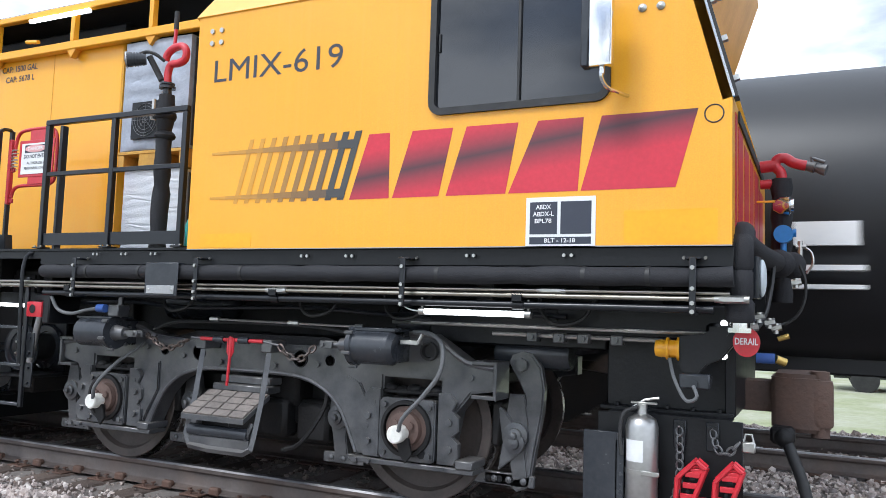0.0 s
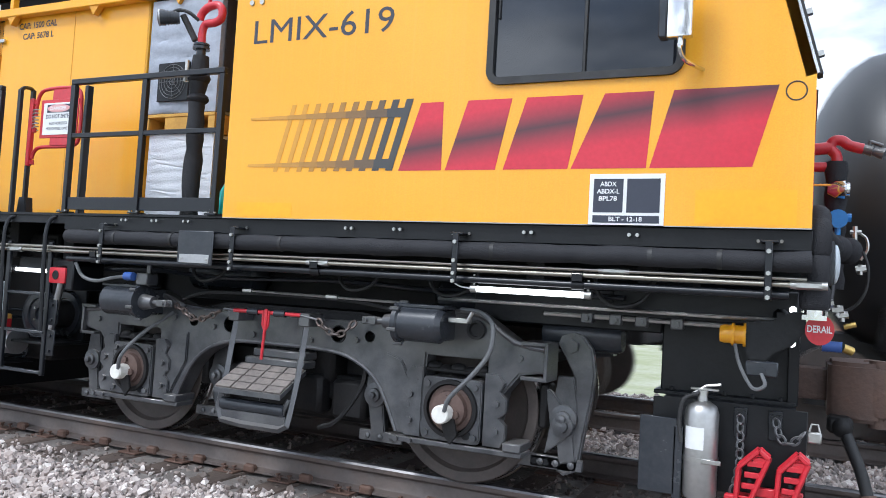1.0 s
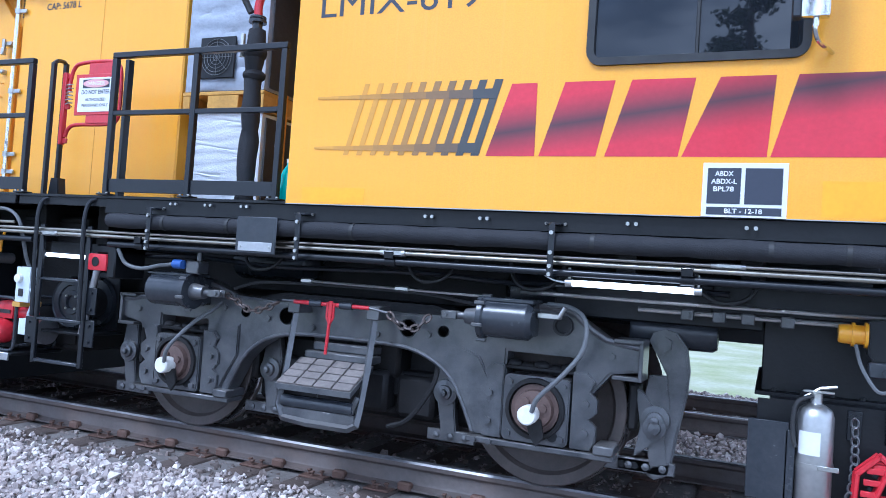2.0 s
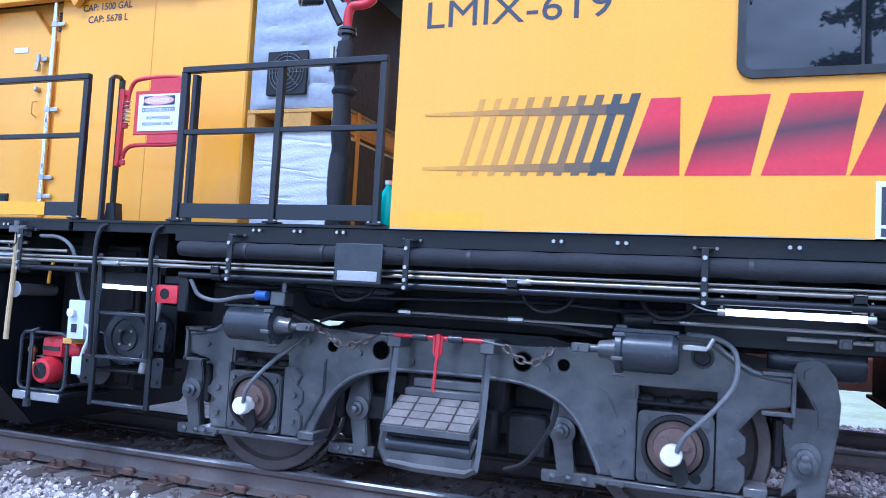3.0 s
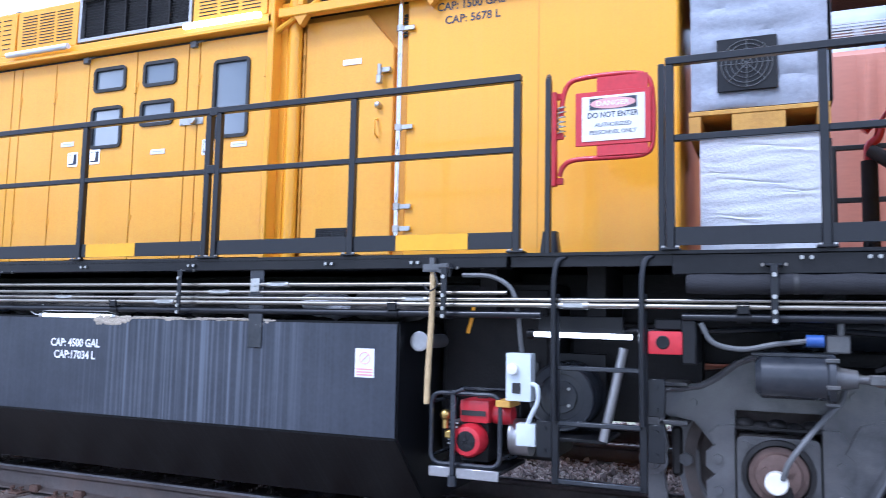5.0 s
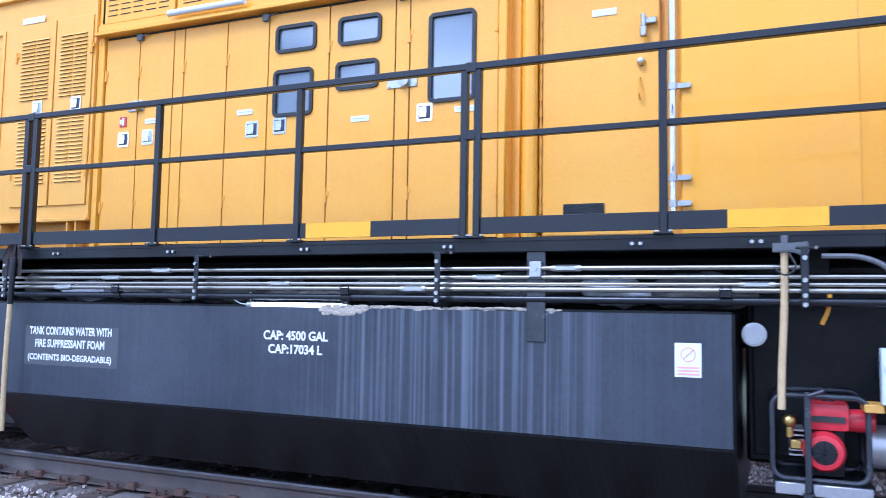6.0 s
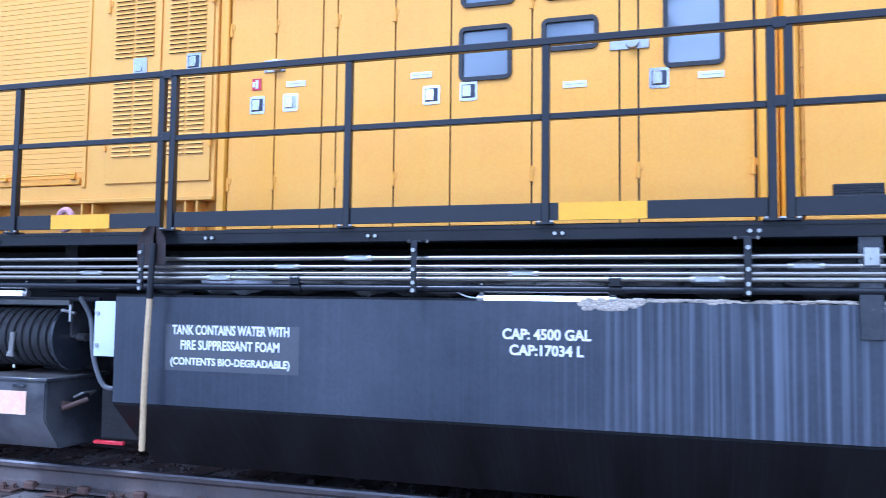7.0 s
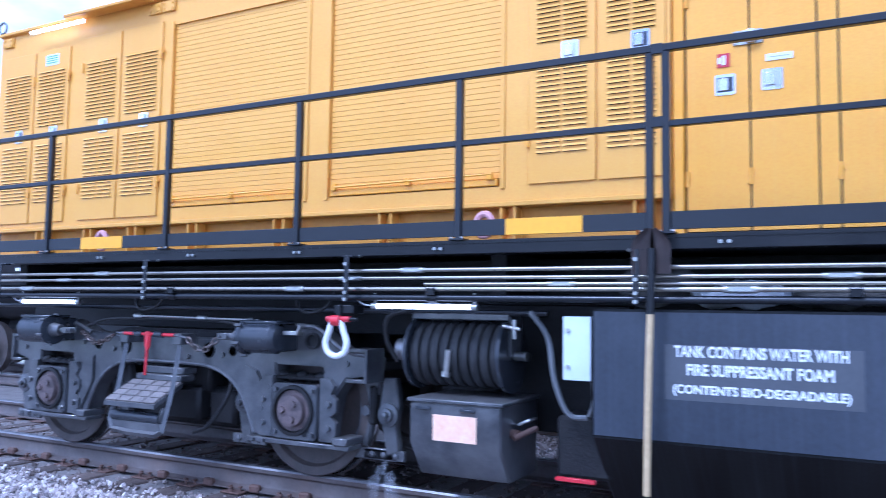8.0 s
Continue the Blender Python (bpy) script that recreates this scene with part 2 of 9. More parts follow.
FREIGHT_ORANGE = material("faded_orange_hopper", (0.52, 0.22, 0.15), 0.6, second=(0.42, 0.18, 0.13), broad=0.7, amount=0.7, bump=0.1, streak=(0.45, 0.26, 0.20))
BLUE = material("blue_cast_fitting", (0.03, 0.22, 0.60), 0.35, broad=9, amount=0.4, bump=0.1)
BLUE_DARK = material("dark_blue_cap", (0.04, 0.10, 0.34), 0.35, broad=9, amount=0.4, bump=0.05)
BOX_WHITE = material("pale_blue_grey_box", (0.62, 0.68, 0.72), 0.4, broad=5, amount=0.3, bump=0.03)
BRASS = material("brass_fitting", (0.62, 0.44, 0.14), 0.3, 1.0, broad=9, amount=0.5, bump=0.05)
PINK = material("faded_pink_label", (0.72, 0.38, 0.38), 0.5, amount=0.3, bump=0.0)
ORANGE_LABEL = material("faded_orange_label", (0.80, 0.48, 0.30), 0.5, second=(0.85, 0.66, 0.52), broad=12, amount=0.6, bump=0.0)
HAZARD_BLACK = material("black_hazard_stripe", (0.03, 0.03, 0.03), 0.5, amount=0.3, bump=0.0)
CRATE_WOOD = material("pallet_timber", (0.62, 0.34, 0.06), 0.6, second=(0.45, 0.24, 0.05), broad=6, amount=0.7, bump=0.3)
SATIN = material("satin_stainless", (0.50, 0.50, 0.49), 0.36, 0.9, second=(0.36, 0.36, 0.36), broad=5, amount=0.6, bump=0.04)
YELLOW_FADED = material("faded_yellow_paint", (0.81, 0.415, 0.05), 0.42, second=(0.76, 0.365, 0.04), fine=90, broad=1.3, amount=0.6, bump=0.05, coat=0.12, streak=(0.79, 0.45, 0.08), streak_share=0.2)
RESIDUE = material("dried_foam_crust", (0.46, 0.40, 0.31), 0.9, second=(0.26, 0.24, 0.21), fine=70, broad=9, amount=0.8, bump=0.8)
FABRIC_GREY = material("dusty_grey_canvas", (0.07, 0.067, 0.064), 0.85, second=(0.19, 0.18, 0.165), fine=60, broad=6, amount=0.8, bump=0.5)
BALLAST = material("grey_ballast_bed", (0.20, 0.18, 0.165), 0.9, second=(0.11, 0.095, 0.085), fine=26, broad=4, amount=0.8, bump=1.0)
STONE = material("pale_crushed_stone", (0.50, 0.47, 0.45), 0.85, second=(0.36, 0.325, 0.31), fine=45, broad=3, amount=0.6, bump=0.5)
STONE_DARK = material("oily_crushed_stone", (0.14, 0.118, 0.106), 0.75, second=(0.27, 0.25, 0.235), fine=45, broad=5, amount=0.7, bump=0.5)
GRASS_SOIL = material("dry_grass_verge", (0.23, 0.26, 0.12), 0.95, second=(0.42, 0.41, 0.34), fine=9, broad=0.6, amount=0.8, bump=1.0)
LEAF = material("conifer_leaves", (0.030, 0.055, 0.022), 0.6, second=(0.05, 0.08, 0.03), broad=0.9, amount=0.7, bump=0.0)
BARK = material("grey_bark", (0.09, 0.07, 0.055), 0.9, second=(0.05, 0.04, 0.03), fine=20, broad=4, amount=0.7, bump=0.8)
SIDING = material("white_house_siding", (0.70, 0.71, 0.72), 0.6, amount=0.3, bump=0.05)
BRICK_WALL = material("brown_house_brick", (0.26, 0.13, 0.09), 0.8, second=(0.18, 0.09, 0.07), amount=0.7, bump=0.3)
ROOF_RED = material("red_house_roof", (0.42, 0.05, 0.06), 0.6, amount=0.5, bump=0.2)
CAR_PAINT = material("dark_car_paint", (0.015, 0.018, 0.022), 0.2, amount=0.2, bump=0.0, coat=0.6)
MIST = glass("water_mist", (0.85, 0.88, 0.95), 1.0)
MIST.node_tree.nodes["Principled BSDF"].inputs["Alpha"].default_value = 0.05
MIST.node_tree.nodes["Principled BSDF"].inputs["Specular IOR Level"].default_value = 0.0


def stone_tones(m, low, high):
    """Each loose stone takes its own tone between the two colours."""
    nt = m.node_tree
    geo, ramp = nt.nodes.new("ShaderNodeNewGeometry"), nt.nodes.new("ShaderNodeValToRGB")
    mix = nt.nodes.new("ShaderNodeMix")
    mix.data_type, mix.blend_type = "RGBA", "MULTIPLY"
    mix.inputs["Factor"].default_value = 1.0
    ramp.color_ramp.elements[0].color, ramp.color_ramp.elements[1].color = (*low, 1), (*high, 1)
    e = ramp.color_ramp.elements.new(0.55)
    e.color = (0.95, 0.85, 0.80, 1)
    b = nt.nodes["Principled BSDF"]
    old = b.inputs["Base Color"].links[0].from_socket
    nt.links.new(geo.outputs["Random Per Island"], ramp.inputs["Fac"])
    nt.links.new(old, mix.inputs["A"])
    nt.links.new(ramp.outputs["Color"], mix.inputs["B"])
    nt.links.new(mix.outputs["Result"], b.inputs["Base Color"])


stone_tones(STONE, (0.55, 0.52, 0.52), (1.5, 1.48, 1.45))
stone_tones(STONE_DARK, (0.5, 0.45, 0.42), (1.7, 1.6, 1.55))


def banded(m, dark, z_mid, slope, width):
    """Lays the soft dark sweep of the printed lettering across a vinyl, by its own coordinates."""
    nt = m.node_tree
    co, sep, ma, ra, mix = (nt.nodes.new(k) for k in ("ShaderNodeTexCoord", "ShaderNodeSeparateXYZ", "ShaderNodeMath", "ShaderNodeValToRGB", "ShaderNodeMix"))
    m2 = nt.nodes.new("ShaderNodeMath")
    ma.operation, ma.inputs[1].default_value = "MULTIPLY_ADD", -slope
    m2.operation, m2.inputs[1].default_value, m2.inputs[2].default_value = "MULTIPLY_ADD", 1.0 / width, 0.5 - z_mid / width
    nt.links.new(co.outputs["Object"], sep.inputs[0])
    nt.links.new(sep.outputs["X"], ma.inputs[0])
    nt.links.new(sep.outputs["Z"], ma.inputs[2])
    nt.links.new(ma.outputs[0], m2.inputs[0])
    cr = ra.color_ramp
    cr.elements[0].position, cr.elements[1].position = 0.15, 0.85
    cr.elements[0].color = cr.elements[1].color = (0, 0, 0, 1)
    e = cr.elements.new(0.5)
    e.color = (0.95, 0.95, 0.95, 1)
    nt.links.new(m2.outputs[0], ra.inputs["Fac"])
    mix.data_type = "RGBA"
    mix.inputs["B"].default_value = (*dark, 1)
    b = nt.nodes["Principled BSDF"]
    nt.links.new(b.inputs["Base Color"].links[0].from_socket, mix.inputs["A"])
    nt.links.new(ra.outputs["Color"], mix.inputs["Factor"])
    nt.links.new(mix.outputs["Result"], b.inputs["Base Color"])


# ---- building helpers ----
MOVERS, FREIGHT, WHEELS = [], [], []
ORIGIN = {}


def thing(name, label, category, at, group="", mover=MOVERS, kind="", shift=(0, 0, 0)):
    """An Empty at its base; shift moves the whole thing by so many metres."""
    ob = tagged(new(name), label, category, group, kind)
    ob.empty_display_size = 0.1
    ob.location = Vector(at) + Vector(shift)
    ORIGIN[ob.name] = Vector(at)
    if mover is not None:
        mover.append((ob, Vector(at) + Vector(shift)))
    return ob


def mesh_of(name, bm, mat, org, smooth):
    bmesh.ops.recalc_face_normals(bm, faces=bm.faces)
    bmesh.ops.translate(bm, verts=bm.verts, vec=-org)
    me = bpy.data.meshes.new(name)
    bm.to_mesh(me)
    bm.free()
    me.materials.append(mat)
    if smooth:
        for p in me.polygons:
            p.use_smooth = True
        me.set_sharp_from_angle(angle=radians(38))
    return me


def part(name, bm, mat, parent, label="", at=None, smooth=True):
    """One mesh, given in the place's own metres, under a thing or a part. at: its own pivot."""
    org = ORIGIN[parent.name]
    pivot = Vector(at) if at else org
    ob = new(name, mesh_of(name, bm, mat, pivot, smooth))
    ob.parent, ob.location = parent, pivot - org
    ORIGIN[ob.name] = pivot
    return tagged(ob, label)


def solo(name, bm, mat, label, category, at, group="", mover=MOVERS, kind="", smooth=True):
    ob = tagged(new(name, mesh_of(name, bm, mat, Vector(at), smooth)), label, category, group, kind)
    ob.location = at
    ORIGIN[ob.name] = Vector(at)
    if mover is not None:
        mover.append((ob, Vector(at)))
    return ob


def B():
    return bmesh.new()


def bx(bm, x0, x1, y0, y1, z0, z1, bevel=0.0, seg=1):
    r = bmesh.ops.create_cube(bm, size=1.0)
    vs = r["verts"]
    for v in vs:
        v.co = ((x0 + x1) / 2 + v.co.x * (x1 - x0), (y0 + y1) / 2 + v.co.y * (y1 - y0), (z0 + z1) / 2 + v.co.z * (z1 - z0))
    if bevel:
        es = list({e for v in vs for e in v.link_edges})
        bmesh.ops.bevel(bm, geom=es, offset=bevel, segments=seg, affect="EDGES", profile=0.7)
    return bm


def cyl(bm, p, q, r, seg=14, r2=None):
    p, q = Vector(p), Vector(q)
    m = Matrix.Translation((p + q) / 2) @ (q - p).to_track_quat("Z", "Y").to_matrix().to_4x4()
    bmesh.ops.create_cone(bm, cap_ends=True, segments=seg, radius1=r, radius2=r if r2 is None else r2, depth=(q - p).length, matrix=m)
    return bm


def ball(bm, c, r, sx=1, sy=1, sz=1, u=10, v=8):
    bmesh.ops.create_uvsphere(bm, u_segments=u, v_segments=v, radius=r, matrix=Matrix.Translation(c) @ Matrix.Diagonal((sx, sy, sz, 1)))
    return bm


def smooth_path(pts, n):
    """Catmull-Rom through the points."""
    P = [Vector(p) for p in pts]
    P = [2 * P[0] - P[1]] + P + [2 * P[-1] - P[-2]]
    out = []
    for i in range(1, len(P) - 2):
        for k in range(n):
            t = k / n
            a, b, c, d = P[i - 1 : i + 3]
            out.append(0.5 * (2 * b + (c - a) * t + (2 * a - 5 * b + 4 * c - d) * t * t + (3 * b - a - 3 * c + d) * t**3))
    return out + [P[-2]]


def tube(bm, pts, r, seg=8, bend=0, closed=False, radii=None):
    """A round bar along a line of points; bend: points put between, for a smooth curve."""
    P = smooth_path(pts, bend) if bend else [Vector(p) for p in pts]
    n, rings, side = len(P), [], None
    for i, p in enumerate(P):
        a, b = (P[i - 1] if i or closed else p), (P[(i + 1) % n] if i + 1 < n or closed else p)
        d = (b - a).normalized()
        if side is None:
            side = d.cross(Vector((0, 0, 1)) if abs(d.z) < 0.9 else Vector((1, 0, 0))).normalized()
        side = (side - d * side.dot(d)).normalized()
        up = d.cross(side)
        rad = radii[i] if radii else r
        rings.append([bm.verts.new(p + rad * (math.cos(2 * math.pi * k / seg) * side + math.sin(2 * math.pi * k / seg) * up)) for k in range(seg)])
    for i in range(n if closed else n - 1):
        a, b = rings[i], rings[(i + 1) % n]
        for k in range(seg):
            bm.faces.new((a[k], a[(k + 1) % seg], b[(k + 1) % seg], b[k]))
    if not closed:
        bm.faces.new(rings[0][::-1])
        bm.faces.new(rings[-1])
    return bm


def plate(bm, outline, y0, y1, bevel=0.0):
    """A flat plate cut to an outline of (x, z), between y0 and y1."""
    vs = [bm.verts.new((x, y0, z)) for x, z in outline]
    f = bm.faces.new(vs)
    r = bmesh.ops.extrude_face_region(bm, geom=[f])
    moved = [g for g in r["geom"] if isinstance(g, bmesh.types.BMVert)]
    bmesh.ops.translate(bm, verts=moved, vec=(0, y1 - y0, 0))
    if bevel:
        es = [e for e in bm.edges if all(v in vs for v in e.verts)] if y0 < y1 else [e for e in bm.edges if all(v in moved for v in e.verts)]
        bmesh.ops.bevel(bm, geom=es, offset=bevel, segments=2, affect="EDGES", clamp_overlap=True)
    return bm


def lathe(bm, profile, c, axis="y", seg=40):
    """Turns a profile of (along, radius) round an axis through c."""
    rings = []
    for a, r in profile:
        ring = []
        for k in range(seg):
            u, w = r * math.cos(2 * math.pi * k / seg), r * math.sin(2 * math.pi * k / seg)
            off = {"y": (u, a, w), "x": (a, u, w), "z": (u, w, a)}[axis]
            ring.append(bm.verts.new(Vector(c) + Vector(off)))
        rings.append(ring)
    for a, b in zip(rings, rings[1:]):
        for k in range(seg):
            bm.faces.new((a[k], a[(k + 1) % seg], b[(k + 1) % seg], b[k]))
    for ring in (rings[0], rings[-1]):
        if profile[0 if ring is rings[0] else -1][1] > 1e-4:
            bm.faces.new(ring)
    return bm


def hexbolt(bm, x, y, z, r=0.012, h=0.012, axis="y"):
    d = {"y": (0, -h, 0), "x": (h, 0, 0), "z": (0, 0, h)}[axis]
    return cyl(bm, (x, y, z), (x + d[0], y + d[1], z + d[2]), r, 6)


def wall_with_holes(bm, x0, x1, z0, z1, y0, y1, holes):
    """A wall in x and z with rectangular holes (xa, xb, za, zb), cut right through."""
    xs = sorted({x0, x1, *(h[0] for h in holes), *(h[1] for h in holes)})
    zs = sorted({z0, z1, *(h[2] for h in holes), *(h[3] for h in holes)})
    for a, b in zip(xs, xs[1:]):
        for c, d in zip(zs, zs[1:]):
            if not any(h[0] <= a and b <= h[1] and h[2] <= c and d <= h[3] for h in holes):
                bx(bm, a, b, y0, y1, c, d)
    bmesh.ops.remove_doubles(bm, verts=bm.verts, dist=1e-5)
    return bm


def lettering(name, text, x, z, width, height, y, mat, parent, slant=0.0, label="", align="LEFT", bold=0.018):
    """Words in the built-in font, upright on a wall that faces the walkway; x, z: lower left corner (or middle) of the words."""
    cu = bpy.data.curves.new(name, "FONT")
    cu.body, cu.size, cu.extrude, cu.shear = text, 1.0, 0.0, slant
    cu.resolution_u, cu.offset = 3, bold
    tmp = new("lettering_form", cu)
    bpy.context.view_layer.update()
    me = bpy.data.meshes.new_from_object(tmp.evaluated_get(bpy.context.evaluated_depsgraph_get()))
    bpy.data.objects.remove(tmp)
    bpy.data.curves.remove(cu)
    xs, ys = [v.co.x for v in me.vertices], [v.co.y for v in me.vertices]
    sx, sz = width / (max(xs) - min(xs)), height / (max(ys) - min(ys))
    x_at = x if align == "LEFT" else x - width / 2
    org = ORIGIN[parent.name]
    for v in me.vertices:
        v.co = Vector((x_at + (v.co.x - min(xs)) * sx, y, z + (v.co.y - min(ys)) * sz)) - org
    me.materials.append(mat)
    ob = new(name, me)
    ob.parent = parent
    ORIGIN[ob.name] = org
    return tagged(ob, label)


def rounded(w, h, r, n=5):
    """The outline of a rectangle with round corners, centred on 0."""
    pts = []
    for cx, cz, a0 in ((w / 2 - r, h / 2 - r, 0), (-w / 2 + r, h / 2 - r, 90), (-w / 2 + r, -h / 2 + r, 180), (w / 2 - r, -h / 2 + r, 270)):
        pts += [(cx + r * math.cos(radians(a0 + 90 * k / n)), cz + r * math.sin(radians(a0 + 90 * k / n))) for k in range(n + 1)]
    return pts


def ring_frame(bm, cx, cz, w, h, r, thick, y0, y1):
    """A window frame with round corners."""
    o, i = rounded(w, h, r), rounded(w - 2 * thick, h - 2 * thick, max(r - thick, 0.01))
    n = len(o)
    V = [[bm.verts.new((cx + p[0], y, cz + p[1])) for p in ps] for y in (y0, y1) for ps in (o, i)]
    for k in range(n):
        j = (k + 1) % n
        for a, b in ((0, 1), (1, 3), (3, 2), (2, 0)):
            bm.faces.new((V[a][k], V[a][j], V[b][j], V[b][k]))
    return bm


def chain(bm, pts, link=0.05, wire=0.008, bend=6):
    """Oval links, every other one turned, along a sagging line."""
    P = smooth_path(pts, 12)
    total, out = 0.0, [P[0]]
    for a, b in zip(P, P[1:]):
        total += (b - a).length
        if total >= link * 0.72:
            out.append(b)
            total = 0.0
    for i, (a, b) in enumerate(zip(out, out[1:])):
        d = (b - a).normalized()
        s = d.cross(Vector((0, 0, 1)) if i % 2 else Vector((0, 1, 0))).normalized()
        c = (a + b) / 2
        tube(bm, [c + d * link * 0.5 * math.cos(2 * math.pi * k / 10) + s * link * 0.32 * math.sin(2 * math.pi * k / 10) for k in range(10)], wire, 5, closed=True)
    return bm


TRACK_Y, RAIL_TOP_Z, DECK = 5.64, 0.20, 1.885
FAR_TRACK_Y = 9.5
SIDE_Y = 4.25  # the near side of the cab and sill
FAR_Y = 2 * TRACK_Y - SIDE_Y

# ---- ground and rails ----
bm = B()
xs = [-3000, -300, -60, -30, 12, 40, 140, 600, 3000]
ys = [-3000, -300, -60, -9, 2.2, 3.4, 4.1, 12.2, 13.4, 60, 400, 4000]
hs = {3.4: -0.10, 4.1: -0.015, 12.2: -0.015}
grid = [[bm.verts.new((x, y, hs.get(y, -0.22 if -9 <= y <= 13.4 else -0.25))) for x in xs] for y in ys]
for j in range(len(ys) - 1):
    for i in range(len(xs) - 1):
        bm.faces.new((grid[j][i], grid[j][i + 1], grid[j + 1][i + 1], grid[j + 1][i]))
ground = solo("ground", bm, BALLAST, "grey crushed stone ballast bed along the tracks", "ground", (0, 0, 0), mover=None, kind="structure")
ground.data.materials.append(GRASS_SOIL)
for f in ground.data.polygons:
    if f.center.y > 13.4 or f.center.y < -9:
        f.material_index = 1

RAIL_SECTION = [(-0.075, 0.0), (0.075, 0.0), (0.075, 0.012), (0.02, 0.032), (0.009, 0.05), (0.009, 0.125), (0.034, 0.145), (0.037, 0.172), (0.028, 0.186), (-0.028, 0.186), (-0.037, 0.172), (-0.034, 0.145), (-0.009, 0.125), (-0.009, 0.05), (-0.02, 0.032), (-0.075, 0.012)]


def rail(track, y):
    bm = B()
    ends = [[bm.verts.new((x, y + u, 0.014 + w)) for u, w in RAIL_SECTION] for x in (-60.0, 140.0)]
    n = len(RAIL_SECTION)
    for k in range(n):
        bm.faces.new((ends[0][k], ends[0][(k + 1) % n], ends[1][(k + 1) % n], ends[1][k]))
    bm.faces.new(ends[0])
    bm.faces.new(ends[1])
    ob = part("rail", bm, RAIL_SIDE, track, "worn brown steel rail with a bright running surface")
    ob.data.materials.append(RAIL_TOP)
    for f in ob.data.polygons:
        if f.normal.z > 0.35 and f.center.z > 0.18:
            f.material_index = 1
    return ob


track_1 = thing("track", "railway track under the yellow work train", "railway track", (0, TRACK_Y, 0), mover=None, kind="structure")
track_2 = thing("track", "second railway track with a passing freight train", "railway track", (0, FAR_TRACK_Y, 0), mover=None, kind="structure")
for tr, y in ((track_1, TRACK_Y), (track_2, FAR_TRACK_Y)):
    rail(tr, y - 0.755)
    rail(tr, y + 0.755)

# ---- the work car: underframe, deck and sills ----
car = thing("rail_work_car", "long black underframe and walkway deck of a yellow work car", "rail car", (-9.7, TRACK_Y, DECK - 0.1))
X_BACK, X_FRONT = -19.55, -0.42
bm = B()
bx(bm, X_BACK, X_FRONT, SIDE_Y + 0.02, FAR_Y - 0.02, DECK - 0.022, DECK - 0.004)
part("deck_plate", bm, BLACK, car, "black steel walkway deck")
bm = B()
bx(bm, -19.3, -6.62, 4.275, 4.30, 1.80, DECK, 0.004)
bx(bm, -19.3, -6.62, 4.30, 4.42, 1.80, 1.815)
part("side_sill", bm, BLACK, car, "black folded steel sill along the deck edge")
bm = B()
bx(bm, -6.60, -4.16, 4.29, 4.31, 1.80, DECK - 0.006, 0.004)
part("side_sill", bm, BLACK, car)
bm = B()
bx(bm, -5.70, X_FRONT, 4.285, 4.305, 1.755, 1.862, 0.004)
bx(bm, -5.70, X_FRONT, 4.305, 4.44, 1.755, 1.77)
part("side_sill", bm, BLACK, car)
# Far sill, unseen, made deep to keep light out from under the deck.
bm = B()
bx(bm, -19.3, X_FRONT, FAR_Y - 0.06, FAR_Y - 0.02, 1.45, DECK - 0.03, 0.004)
part("side_sill", bm, BLACK, car)
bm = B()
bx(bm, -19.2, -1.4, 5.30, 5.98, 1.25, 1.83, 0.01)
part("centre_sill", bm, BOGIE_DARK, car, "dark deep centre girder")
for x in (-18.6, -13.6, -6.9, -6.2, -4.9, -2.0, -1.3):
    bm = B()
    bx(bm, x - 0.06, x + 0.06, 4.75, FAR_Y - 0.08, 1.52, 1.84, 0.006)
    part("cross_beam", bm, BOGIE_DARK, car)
bm = B()
bx(bm, -2.45, -1.22, 4.86, 6.42, 1.27, 1.52, 0.01)
part("bolster_box", bm, BLACK, car, "black box girder behind the bogie")
bm = B()
lathe(bm, [(-1.98, 0.001), (-1.98, 0.09), (-1.95, 0.105), (-1.50, 0.105), (-1.47, 0.09), (-1.47, 0.001)], (0, 4.98, 1.22), "x", 24)
part("air_reservoir", bm, CYLINDER, car)
# Dark backing added to stop light showing through behind the reel and ladder.
for x0, x1, z0 in ((-14.25, -12.84, 0.62), (-6.46, -5.62, 0.86)):
    bm = B()
    bx(bm, x0, x1, 5.20, 5.29, z0, 1.50, 0.01)
    part("dark_backing", bm, BOGIE_DARK, car, "dark backing added to block light against the centre girder")
# the end block under the cab, with its row of holes and bolted flange
bm = B()
bx(bm, -1.22, -0.50, 4.90, 6.40, 0.935, 1.55, 0.008)
part("end_block", bm, BLACK, car, "black draft gear housing at the car's end")
bm = B()
bx(bm, -1.25, -0.47, 4.84, 6.46, 0.915, 0.94, 0.004)
for i in range(5):
    hexbolt(bm, -1.15 + 0.15 * i, 4.87, 0.94, 0.014, 0.02, "z")
part("flange", bm, BLACK, car)
bm = B()
bx(bm, -0.52, -0.46, 4.86, 6.42, 0.92, 1.62, 0.006)
part("end_plate", bm, BLACK, car)
for x, r in ((-1.16, 0.05), (-1.0, 0.055), (-0.86, 0.05)):
    bm = B()
    lathe(bm, [(-0.02, r), (-0.02, r * 0.72), (0.03, r * 0.72), (0.03, r)], (x, 4.86, 1.44), "y", 20)
    part("grommet", bm, RUBBER, car)
bm = B()
bx(bm, -1.5, -0.47, 4.72, 4.88, 1.36, 1.56, 0.01)
part("buffer_beam", bm, BLACK, car)


def bolt_pair(x, z, y=4.27):
    for dx in (-0.022, 0.022):
        part("bolt_head", hexbolt(B(), x + dx, y, z, 0.011, 0.014), ZINC, car, "bright zinc bolt head")


for x in (-5.05, -4.75, -4.45, -3.1, -2.75, -1.9, -1.3):
    bolt_pair(x, 1.815 if x > -4.3 else 1.835)
